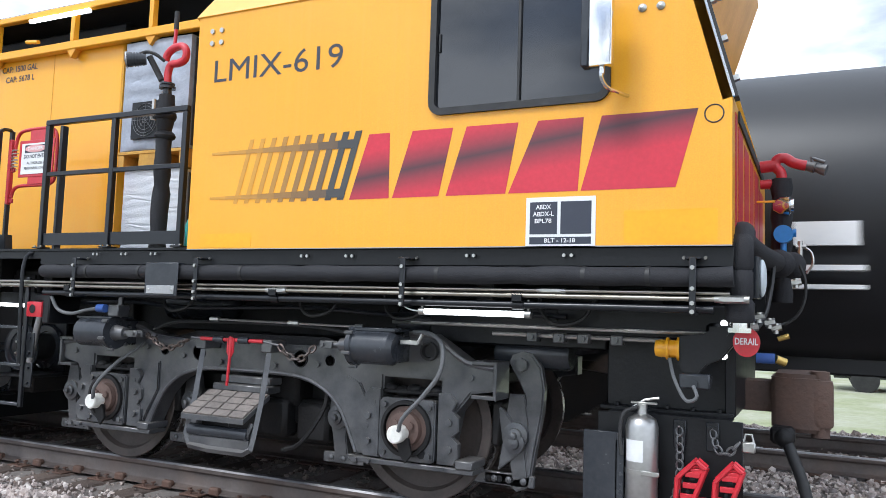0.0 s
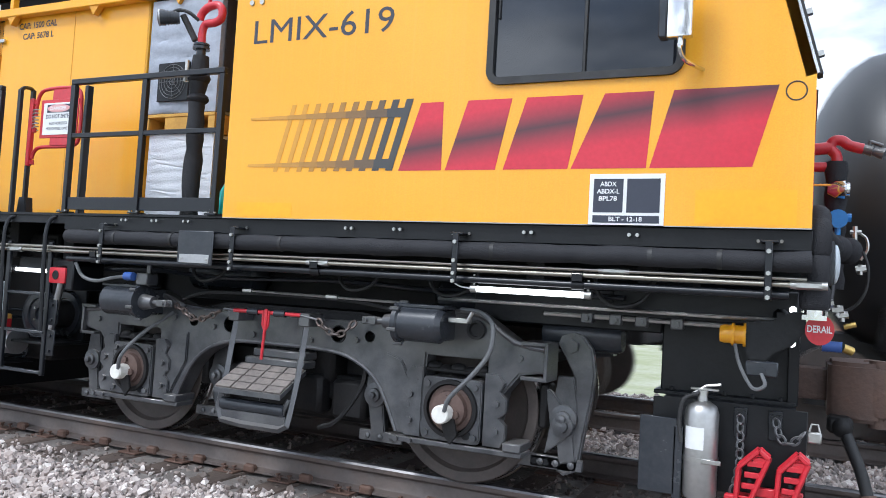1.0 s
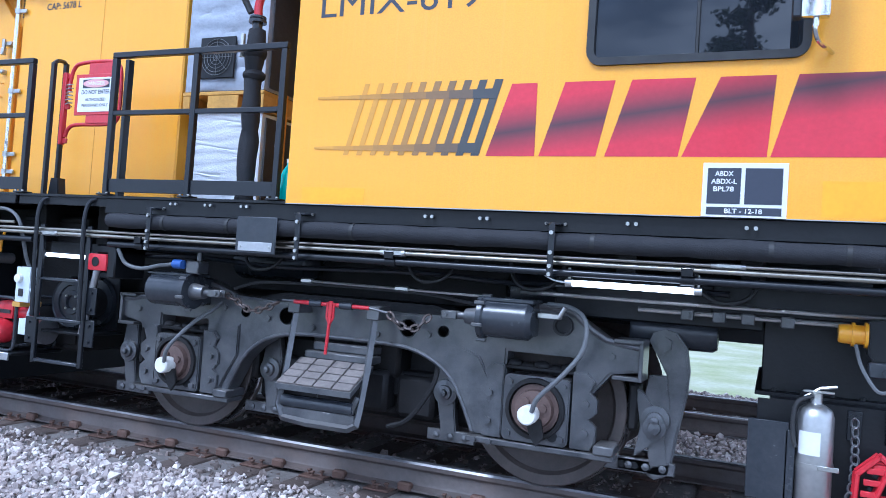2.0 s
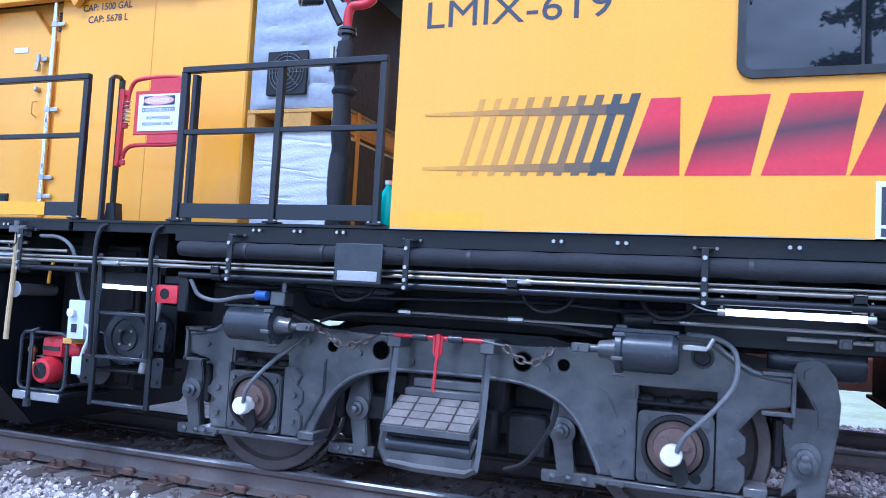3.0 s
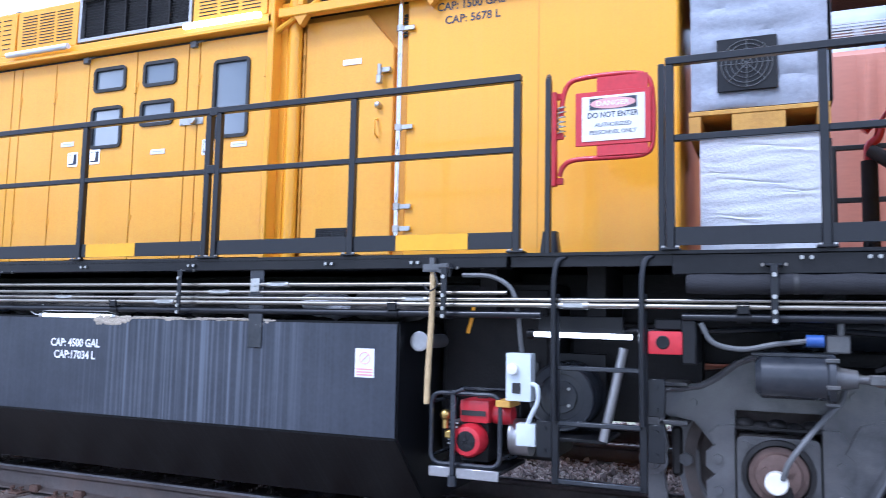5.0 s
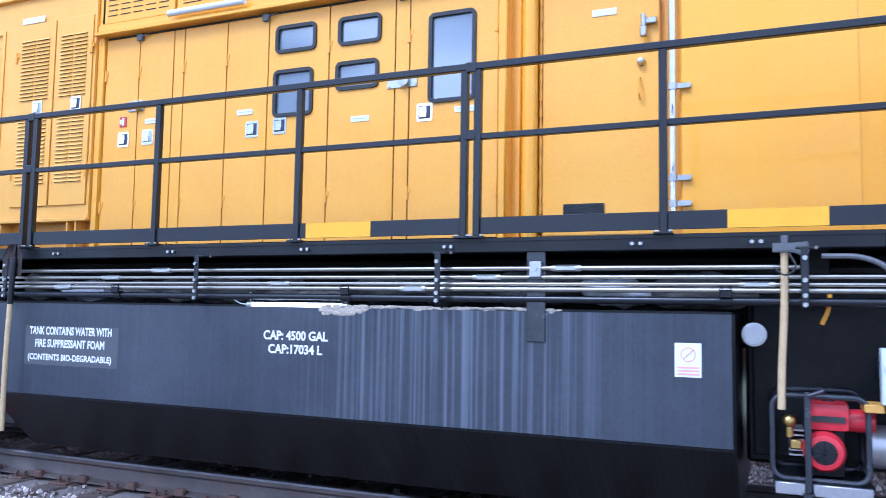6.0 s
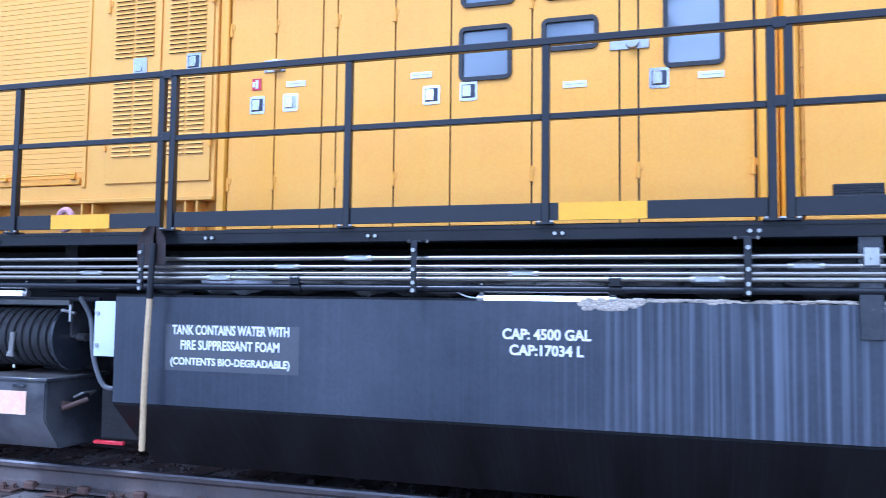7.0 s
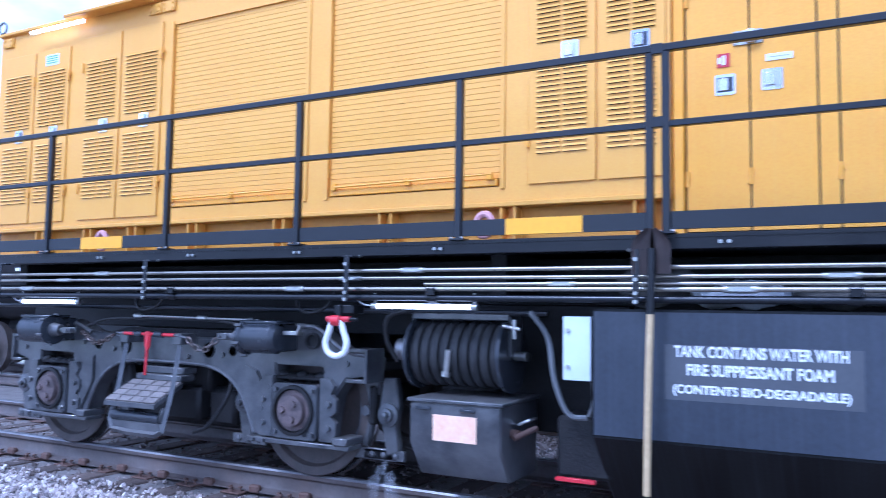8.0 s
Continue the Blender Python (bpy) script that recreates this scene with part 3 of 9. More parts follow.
for x in (-12.1, -11.0, -9.9, -8.9, -7.8, -7.2, -16.9, -15.9, -14.9, -13.8):
    bolt_pair(x, 1.835)

# ---- the operator's cab ----
cab = thing("operator_cab", "glossy yellow steel cab with tinted window and red side marks", "train cab", (-2.3, TRACK_Y, DECK), shift=(0.024, 0, 0))
CAB_L, CAB_R, CAB_Z0, CAB_Z1 = -4.14, -0.45, 1.868, 3.57
WIN = (-2.20, -1.115, 2.705, 3.48)
bm = B()
wall_with_holes(bm, CAB_L, -0.95, CAB_Z0, CAB_Z1, SIDE_Y, SIDE_Y + 0.05, [WIN])
plate(bm, [(-0.95, CAB_Z0), (CAB_R, CAB_Z0), (CAB_R, 2.645), (-0.70, CAB_Z1), (-0.95, CAB_Z1)], SIDE_Y, SIDE_Y + 0.05)
bmesh.ops.remove_doubles(bm, verts=bm.verts, dist=1e-5)
part("side_wall", bm, YELLOW, cab, smooth=False)
bm = B()
plate(bm, [(CAB_L, CAB_Z0), (CAB_R, CAB_Z0), (CAB_R, 2.645), (-0.70, CAB_Z1), (CAB_L, CAB_Z1)], FAR_Y - 0.05, FAR_Y)
part("side_wall", bm, YELLOW, cab, smooth=False)
bm = B()
bx(bm, CAB_R - 0.05, CAB_R, SIDE_Y + 0.05, FAR_Y - 0.05, CAB_Z0, 2.645)
part("front_wall", bm, YELLOW, cab, smooth=False)
bm = B()
bx(bm, CAB_L, CAB_L + 0.05, SIDE_Y + 0.05, FAR_Y - 0.05, CAB_Z0, CAB_Z1)
part("rear_wall", bm, YELLOW, cab, smooth=False)
bm = B()
P = [(SIDE_Y - 0.012, 3.572), (SIDE_Y + 0.02, 3.552), (4.62, 3.98), (FAR_Y - 0.33, 3.98), (FAR_Y, 3.572), (FAR_Y, 3.60), (FAR_Y - 0.32, 4.02), (4.61, 4.02)]
rings = [[bm.verts.new((x, y, z)) for y, z in P] for x in (CAB_L - 0.02, -0.72)]
for k in range(len(P)):
    bm.faces.new((rings[0][k], rings[0][(k + 1) % len(P)], rings[1][(k + 1) % len(P)], rings[1][k]))
bm.faces.new(rings[0])
bm.faces.new(rings[1])
part("roof", bm, YELLOW, cab, smooth=False)
# Shade on the brow's underside is put into its darker yellow.
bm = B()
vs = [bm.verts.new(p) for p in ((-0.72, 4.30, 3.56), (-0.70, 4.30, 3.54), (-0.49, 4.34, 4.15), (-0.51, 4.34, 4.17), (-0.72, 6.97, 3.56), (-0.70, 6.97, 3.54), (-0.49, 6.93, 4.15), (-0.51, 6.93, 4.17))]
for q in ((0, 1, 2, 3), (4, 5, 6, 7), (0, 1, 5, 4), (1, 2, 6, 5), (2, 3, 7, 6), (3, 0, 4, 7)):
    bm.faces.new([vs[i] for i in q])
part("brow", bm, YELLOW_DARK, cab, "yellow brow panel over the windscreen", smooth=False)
bm = B()
bx(bm, -0.68, -0.60, 5.05, 5.35, 3.60, 3.74, 0.02)
cyl(bm, (-0.61, 5.2, 3.67), (-0.52, 5.2, 3.67), 0.07, 20)
part("headlight", bm, ZINC, cab, "round headlight under the brow")


def slanted(bm, y0, y1, lo, hi, out0, out1):
    """A slab on the sloping front between two heights, as shares of its length."""
    a, b = Vector((CAB_R, 0, 2.645)), Vector((-0.70, 0, CAB_Z1))
    nrm = Vector((b.z - a.z, 0, a.x - b.x)).normalized()
    p, q = a.lerp(b, lo), a.lerp(b, hi)
    vs = [bm.verts.new((r.x + nrm.x * o, y, r.z + nrm.z * o)) for y in (y0, y1) for r, o in ((p, out0), (q, out0), (q, out1), (p, out1))]
    for f in ((0, 1, 2, 3), (4, 5, 6, 7), (0, 1, 5, 4), (1, 2, 6, 5), (2, 3, 7, 6), (3, 0, 4, 7)):
        bm.faces.new([vs[i] for i in f])


bm = B()
slanted(bm, SIDE_Y, FAR_Y, 0.0, 0.06, -0.05, 0.0)
slanted(bm, SIDE_Y, FAR_Y, 0.94, 1.0, -0.05, 0.0)
slanted(bm, SIDE_Y, SIDE_Y + 0.1, 0.06, 0.94, -0.05, 0.0)
slanted(bm, FAR_Y - 0.1, FAR_Y, 0.06, 0.94, -0.05, 0.0)
part("windscreen_surround", bm, YELLOW, cab, smooth=False)
bm = B()
slanted(bm, SIDE_Y + 0.1, FAR_Y - 0.1, 0.05, 0.95, -0.03, -0.02)
part("windscreen", bm, GLASS_DARK, cab, "dark sloping windscreen", smooth=False)
bm = B()
slanted(bm, SIDE_Y - 0.004, SIDE_Y + 0.018, 0.0, 1.0, 0.002, 0.014)
part("edge_trim", bm, CHROME, cab, "bright metal corner trim")
bm = B()
slanted(bm, SIDE_Y + 0.02, SIDE_Y + 0.12, 0.0, 1.0, 0.004, 0.03)
bx(bm, CAB_R + 0.002, CAB_R + 0.012, SIDE_Y + 0.3, FAR_Y - 0.3, 2.58, 2.64)
part("windscreen_gasket", bm, RUBBER, cab)
bm = B()
for lo in (0.1, 0.34, 0.58, 0.82):
    slanted(bm, SIDE_Y + 0.05, SIDE_Y + 0.09, lo, lo + 0.03, 0.03, 0.06)
part("gasket_clip", bm, ZINC, cab)
# red bars on the front, as the side's marks go round the corner
for i, (y0, y1, h) in enumerate(((4.40, 4.50, 0.62), (4.58, 4.86, 0.58), (4.98, 5.30, 0.56), (5.42, 5.70, 0.56), (5.82, 6.2, 0.56), (6.3, 6.7, 0.5))):
    bm = B()
    bx(bm, CAB_R + 0.001, CAB_R + 0.003, y0, y1, 1.98, 1.98 + h)
    part("front_mark", bm, RED_DECAL, cab, "red vinyl mark on the cab's front", smooth=False)

# cab window
win = part("side_window", ring_frame(B(), (WIN[0] + WIN[1]) / 2, (WIN[2] + WIN[3]) / 2, WIN[1] - WIN[0] + 0.05, WIN[3] - WIN[2] + 0.05, 0.085, 0.042, SIDE_Y - 0.022, SIDE_Y + 0.03), RUBBER, cab, "black rubber window frame with round corners")
xm = -1.64
for a, b, y in ((WIN[0], xm + 0.01, SIDE_Y + 0.006), (xm - 0.01, WIN[1], SIDE_Y + 0.014)):
    bm = B()
    bx(bm, a + 0.004, b - 0.004, y, y + 0.006, WIN[2] + 0.004, WIN[3] - 0.004)
    part("pane", bm, GLASS_DARK, win, "dark tinted sliding pane", smooth=False)
bm = B()
bx(bm, xm - 0.009, xm + 0.009, SIDE_Y - 0.004, SIDE_Y + 0.03, WIN[2], WIN[3], 0.003)
bx(bm, WIN[0] + 0.01, WIN[1] - 0.01, SIDE_Y - 0.006, SIDE_Y + 0.03, WIN[2] + 0.01, WIN[2] + 0.024, 0.003)
part("glazing_bar", bm, RUBBER, win)
bm = B()
bx(bm, WIN[0] + 0.03, WIN[0] + 0.042, SIDE_Y - 0.008, SIDE_Y + 0.01, 3.08, 3.20, 0.003)
part("latch", bm, RUBBER, win)
bm = B()
for i in range(2):
    for j in range(2):
        hexbolt(bm, -4.007 + 0.085 * i, SIDE_Y, 3.452 - 0.09 * j, 0.02, 0.012)
part("roof_bolt", bm, ZINC, cab, "four bright bolt heads")
for x in (-0.92, -0.82):
    bm = B()
    lathe(bm, [(0, 0.024), (-0.008, 0.024), (-0.016, 0.014), (-0.018, 0.0001)], (x, SIDE_Y, 3.187), "y", 14)
    part("roof_bolt", bm, ZINC, cab)

# side marks: slanted red blocks with a dark sweep, and a fading row of sleepers and rails
DZ = SIDE_Y - 0.002
MARK = material("red_and_charcoal_vinyl", (0.58, 0.020, 0.045), 0.35, second=(0.50, 0.016, 0.04), broad=1.0, amount=0.5, bump=0.02, coat=0.2)
banded(MARK, (0.045, 0.022, 0.03), 0.48, 0.135, 0.46)


def mark(points, holes=()):
    bm = B()
    outer = [bm.verts.new((x, DZ, z)) for x, z in points]
    edges = [bm.edges.new((outer[i], outer[(i + 1) % len(outer)])) for i in range(len(outer))]
    for h in holes:
        vs = [bm.verts.new((x, DZ, z)) for x, z in h]
        edges += [bm.edges.new((vs[i], vs[(i + 1) % len(vs)])) for i in range(len(vs))]
    bmesh.ops.triangle_fill(bm, edges=edges, use_beauty=True)
    ob = part("red_mark", bm, MARK, cab, "slanted red vinyl block with a charcoal sweep", smooth=False)
    return ob


def lean(x, s, z0=2.178, z1=2.598):
    """A point of a slanted block: x along the foot line, s its share of the height."""
    return (x + 0.135 * s, z0 + (z1 - z0) * s)


for foot, head in (((-2.784, -2.49), (-2.784, -2.632)), ((-2.466, -2.142), (-2.47, -2.19)), ((-2.093, -1.705), (-2.10, -1.768)), ((-1.687, -1.270), (-1.646, -1.377)), ((-1.253, -0.735), (-1.273, -0.755))):
    mark([lean(foot[0], 0), lean(foot[1], 0), lean((foot[1] + head[1]) / 2, 0.5), lean(head[1], 1), lean(head[0], 1)])
bm = B()
tube(bm, [(-0.54 + 0.048 * math.cos(2 * math.pi * k / 24), DZ, 2.563 + 0.048 * math.sin(2 * math.pi * k / 24)) for k in range(24)], 0.0035, 4, closed=True)
part("trade_ring", bm, LETTER_DARK, cab, "small dark ring mark")
FADES = []
for k in range(8):
    f = (k + 1) / 8
    FADES.append(material("sleeper_vinyl", tuple(0.05 * f + c * (1 - f) for c in (0.72, 0.33, 0.02)), 0.38, amount=0.3, bump=0.02, coat=0.2))
n_sl = 10
for i in range(n_sl):
    f = i / (n_sl - 1)
    x = -2.878 - 0.0955 * (n_sl - 1 - i)
    w = 0.034 + 0.016 * f
    bm = B()
    plate(bm, [(x, 2.18), (x + w, 2.18), (x + w + 0.125, 2.628), (x + 0.125, 2.628)], DZ, DZ - 0.001)
    part("sleeper_mark", bm, FADES[min(7, int(f * 7.99))], cab, "charcoal slanted stripe fading into the yellow" if i == 0 else "", smooth=False)
for z, x1 in ((2.545, -2.735), (2.225, -2.82)):
    for k in range(8):
        a, b = -3.95 + (x1 + 3.95) * k / 8, -3.95 + (x1 + 3.95) * (k + 1) / 8
        w0, w1 = 0.008 + 0.022 * k / 8, 0.008 + 0.022 * (k + 1) / 8
        bm = B()
        plate(bm, [(a, z - w0), (b, z - w1), (b, z + w1), (a, z + w0)], DZ - 0.0015, DZ - 0.0025)
        part("rail_mark", bm, FADES[k], cab, smooth=False)
lettering("car_number", "LMIX-619", -3.972, 3.068, 1.095, 0.165, DZ, LETTER_DARK, cab, label="dark car number lettering", bold=0.0)
bm = B()
bx(bm, -1.572, -1.164, DZ - 0.002, DZ, 1.862, 2.147)
placard = part("placard", bm, WHITE, cab, "white brake data placard with black panels", smooth=False)
for a, b, c, d in ((-1.548, -1.385, 1.935, 2.120), (-1.365, -1.188, 1.935, 2.120), (-1.548, -1.188, 1.878, 1.918)):
    bm = B()
    bx(bm, a, b, DZ - 0.004, DZ - 0.002, c, d)
    part("black_panel", bm, LETTER_DARK, placard, smooth=False)
for text, z, w in (("ABDX", 2.078, 0.09), ("ABDX-L", 2.038, 0.125), ("BPL78", 1.998, 0.10)):
    lettering("placard_line", text, -1.467, z, w, 0.026, DZ - 0.0055, WHITE, placard, align="MID")
lettering("placard_line", "BLT - 12-18", -1.368, 1.886, 0.18, 0.025, DZ - 0.0055, WHITE, placard, align="MID")
for a, b, c, d in ((-4.02, -3.566, 1.878, 1.973), (-1.008, -0.52, 1.88, 2.06)):
    bm = B()
    bx(bm, a, b, DZ + 0.0005, DZ + 0.0015, c, d)
    part("paint_patch", bm, YELLOW_PATCH, cab, "slightly brighter yellow paint patch", smooth=False)
bm = B()
bx(bm, CAB_L, CAB_R, SIDE_Y - 0.004, SIDE_Y + 0.01, 1.862, 1.867)
part("drip_strip", bm, ALU, cab, "thin bright strip under the cab wall", smooth=False)

# ---- tank house with the fuel capacity lettering, beside the passage ----
H_Y, H_X0, H_X1 = 4.95, -8.60, -5.70
house = thing("equipment_house", "yellow equipment house with a narrow door and a roof gallery", "equipment housing", (-7.1, TRACK_Y, DECK), shift=(-0.03, 0.05, 0))
bm = B()
bx(bm, -7.62, H_X1, H_Y, H_Y + 1.38, DECK, 3.86, 0.035, 3)
part("house_wall", bm, YELLOW, house, "glossy yellow sheet steel wall")
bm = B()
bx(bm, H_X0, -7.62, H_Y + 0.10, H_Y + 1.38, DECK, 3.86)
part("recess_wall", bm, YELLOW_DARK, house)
bm = B()
plate(bm, [(-8.52, 1.96), (-7.745, 1.96), (-7.745, 3.52), (-7.98, 3.80), (-8.52, 3.80)], H_Y + 0.05, H_Y + 0.10, 0.006)
door = part("narrow_door", bm, YELLOW_WORN, house, "yellow steel door with a clipped top corner")
bm = B()
bx(bm, -8.37, -8.10, H_Y + 0.03, H_Y + 0.05, 2.075, 2.17, 0.004)
for i in range(6):
    bx(bm, -8.36, -8.11, H_Y + 0.022, H_Y + 0.03, 2.085 + 0.014 * i, 2.091 + 0.014 * i)
part("vent_grille", bm, BLACK_RAIL, door, "small dark louvred vent")
bm = B()
bx(bm, -8.18, -8.02, H_Y + 0.044, H_Y + 0.05, 3.42, 3.465)
part("label_plate", bm, WHITE, door)
bm = B()
bx(bm, -7.84, -7.76, H_Y + 0.01, H_Y + 0.05, 3.32, 3.36, 0.004)
cyl(bm, (-7.84, H_Y - 0.0, 3.30), (-7.84, H_Y, 3.38), 0.016, 10)
bx(bm, -7.86, -7.82, H_Y - 0.02, H_Y + 0.02, 3.23, 3.30, 0.006)
part("latch", bm, ZINC, door, "bright latch with a padlock")
bm = B()
lathe(bm, [(0.05, 0.026), (0.02, 0.026), (0.005, 0.018), (0.0, 0.0001)], (-7.86, H_Y, 3.08), "y", 16)
part("knob", bm, ZINC, door)
bm = B()
tube(bm, [(-7.87, H_Y + 0.05, 2.98), (-7.87, H_Y + 0.0, 2.96), (-7.87, H_Y + 0.0, 2.86), (-7.87, H_Y + 0.05, 2.84)], 0.007, 6)
part("pull_handle", bm, YELLOW_WORN, door)
hinge = part("piano_hinge", cyl(B(), (-8.53, H_Y + 0.045, 2.0), (-8.53, H_Y + 0.045, 3.72), 0.008, 8), YELLOW_DARK, door)
for i in range(16):
    part("knuckle", cyl(B(), (-8.53, H_Y + 0.045, 2.0 + 0.11 * i), (-8.53, H_Y + 0.045, 2.07 + 0.11 * i), 0.012, 8), YELLOW_DARK, door)
bm = B()
cyl(bm, (-7.66, H_Y - 0.02, 2.08), (-7.66, H_Y - 0.02, 3.98), 0.021, 14)
pole = part("conduit", bm, CHROME, house, "bright steel conduit down the wall")
for z in (2.14, 2.30, 2.88, 3.62, 3.86):
    bm = B()
    cyl(bm, (-7.66, H_Y - 0.02, z - 0.022), (-7.66, H_Y - 0.02, z + 0.022), 0.030, 12)
    bx(bm, -7.66, -7.55, H_Y - 0.028, H_Y - 0.01, z - 0.018, z + 0.018, 0.003)
    part("clamp", bm, ZINC, pole)
bm = B()
for i in range(7):
    bx(bm, -7.735, -7.655, H_Y + 0.085, H_Y + 0.105, 3.60 + 0.026 * i, 3.615 + 0.026 * i)
part("slot_vent", bm, BLACK, house)
bm = B()
cyl(bm, (-8.60, H_Y + 0.02, DECK), (-8.60, H_Y + 0.02, 4.1), 0.055, 16)
bx(bm, -8.78, -8.66, H_Y + 0.01, H_Y + 0.12, DECK, 3.98, 0.01)
part("corner_post", bm, YELLOW, house)
lettering("capacity_line", "CAP: 1500 GAL", -7.378, 3.715, 0.52, 0.062, H_Y - 0.003, LETTER_DARK, house, label="dark capacity lettering")
lettering("capacity_line", "CAP: 5678 L", -7.315, 3.612, 0.42, 0.062, H_Y - 0.003, LETTER_DARK, house)
bm = B()
for x in (-6.62,):
    bx(bm, x - 0.003, x + 0.003, H_Y - 0.0025, H_Y, DECK + 0.05, 3.84)
part("sheet_seam", bm, YELLOW_DARK, house)
# hazard striped sill at the door's foot
for i in range(8):
    bm = B()
    x = -8.5 + 0.12 * i
    plate(bm, [(x, 1.889), (x + 0.06, 1.889), (x + 0.10, 1.925), (x + 0.04, 1.925)], H_Y - 0.01, H_Y - 0.004)
    part("hazard_stripe", bm, HAZARD_BLACK if i % 2 else WHITE, house, smooth=False)
# gallery on the roof
gal = part("roof_gallery", bx(bx(B(), -8.7, -4.25, 4.86, 4.94, 3.82, 3.90, 0.008), -8.7, -4.25, 4.86, 4.93, 4.19, 4.25, 0.008), YELLOW, house, "yellow rails of the roof gallery")
for x in (-8.5, -7.4, -6.3, -5.3, -4.4):
    bm = B()
    bx(bm, x - 0.025, x + 0.025, 4.865, 4.925, 3.90, 4.19, 0.004)
    part("gallery_post", bm, YELLOW, gal)
    bm = B()
    plate(bm, [(x - 0.06, 3.82), (x + 0.06, 3.82), (x, 3.74)], 4.87, 4.93)
    part("bracket", bm, YELLOW_DARK, gal)
bm = B()
bx(bm, -8.7, -4.2, 4.96, 6.3, 3.862, 3.89)
part("gallery_floor", bm, BOGIE_DARK, house, "dark roof under the gallery")
bm = B()
bx(bm, -8.7, -4.2, 4.95, 6.3, 4.27, 4.30)
part("gallery_cover", bm, BOGIE_DARK, house)
bm = B()
bx(bm, -8.6, -6.0, 5.25, 5.9, 3.89, 4.2, 0.04)
part("duct", bm, BLACK, house)
bm = B()
cyl(bm, (-6.86, 4.84, 4.15), (-6.05, 4.84, 4.15), 0.022, 12)
part("tube_lamp", bm, LIT, house, "lit tube lamp under the gallery rail")
bm = B()
tube(bm, [(-8.75, 4.9, 3.72), (-8.35, 4.9, 3.93)], 0.022, 8)
cyl(bm, (-6.95, 4.88, 3.97), (-6.78, 4.88, 3.95), 0.02, 8)
part("brace", bm, YELLOW, house)

# ---- passage: rear corner posts and the two covered totes ----
for x, y in ((-4.86, 5.20), (-4.86, 6.25), (-4.30, 6.75)):
    bm = B()
    bx(bm, x - 0.02, x + 0.02, y - 0.03, y + 0.03, DECK, 3.86, 0.004)
    part("passage_post", bm, YELLOW_DARK, house)


def quilted(bm, x0, x1, y0, y1, z0, z1, rows, sag, seed):
    """A padded cover: each face swells between its stitched rows."""
    rnd = random.Random(seed)
    nx, nz = 14, rows * 5
    for (a0, a1, fix, axis) in ((x0, x1, y0, "y"), (y0, y1, x1, "x"), (y0, y1, x0, "x")):
        g = []
        for j in range(nz + 1):
            line = []
            for i in range(nx + 1):
                u, w = i / nx, j / nz
                edge = min(1, 6 * u, 6 * (1 - u))
                puff = (sag * abs(math.sin(math.pi * w * rows)) ** 0.6 + rnd.uniform(-0.004, 0.004)) * edge
                wob = 0.022 * math.sin(5 * u + 1.7 * w * rows + seed) * min(1, 8 * u, 8 * (1 - u))
                p = a0 + (a1 - a0) * u
                q = z0 + (z1 - z0) * w + wob * (0 < j < nz)
                out = -puff if axis == "y" or fix == x0 else puff
                line.append(bm.verts.new((p, fix + out, q) if axis == "y" else (fix + out, p, q)))
            g.append(line)
        for j in range(nz):
            for i in range(nx):
                bm.faces.new((g[j][i], g[j][i + 1], g[j + 1][i + 1], g[j + 1][i]))
    bmesh.ops.remove_doubles(bm, verts=bm.verts, dist=1e-4)
    return bm


tote = thing("covered_tote", "tall tote under a padded grey quilted cover with a fan", "tote", (-5.27, 5.5, 2.81))
part("cover", quilted(B(), -5.655, -4.885, 4.965, 6.05, 2.81, 3.80, 6, 0.014, 3), QUILT, tote, "padded grey quilted cover")
part("inner_tank", bx(B(), -5.64, -4.90, 4.98, 6.04, 2.815, 3.78), QUILT_DARK, tote)
bm = B()
bx(bm, -4.868, -4.862, 5.0, 6.03, 2.83, 3.78)
part("side_cover", bm, QUILT_DARK, tote, "dark padded side cover")
bm = B()
bx(bm, -5.50, -5.16, 4.925, 4.945, 2.905, 3.235, 0.004)
fan = part("fan_opening", bm, BLACK, tote, "round ventilator fan behind a square opening")
bm = B()
for r in (0.03, 0.06, 0.09, 0.12, 0.145):
    tube(bm, [(-5.33 + r * math.cos(2 * math.pi * k / 28), 4.918, 3.07 + r * math.sin(2 * math.pi * k / 28)) for k in range(28)], 0.0028, 4, closed=True)
for a in range(0, 180, 45):
    tube(bm, [(-5.33 + 0.15 * math.cos(radians(a)), 4.92, 3.07 + 0.15 * math.sin(radians(a))), (-5.33 - 0.15 * math.cos(radians(a)), 4.92, 3.07 - 0.15 * math.sin(radians(a)))], 0.003, 4)
part("fan_guard", bm, CABLE, fan)
pal = thing("pallet", "yellow steel pallet stand between the two totes", "pallet", (-5.27, 5.5, 2.645))
for z0, z1 in ((2.775, 2.805), (2.645, 2.67)):
    bm = B()
    bx(bm, -5.67, -4.88, 4.955, 6.05, z0, z1, 0.004)
    part("deck_board", bm, CRATE_WOOD, pal)
for x0, x1 in ((-5.67, -5.60), (-5.42, -5.12), (-4.95, -4.88)):
    bm = B()
    bx(bm, x0, x1, 4.96, 6.04, 2.67, 2.775, 0.003)
    part("block", bm, CRATE_WOOD, pal)
sack = thing("bulk_sack", "white woven bulk sack standing on the deck", "sack", (-5.25, 5.5, DECK))
part("sack_body", quilted(B(), -5.61, -4.90, 4.99, 6.05, DECK + 0.004, 2.63, 11, 0.006, 8), SACK, sack)
part("filling", bx(B(), -5.60, -4.91, 5.0, 6.04, DECK + 0.002, 2.62), SACK, sack)
bm = B()
bx(bm, -4.885, -4.875, 5.02, 6.03, 1.93, 2.60)
part("side_cover", bm, QUILT_DARK, sack)

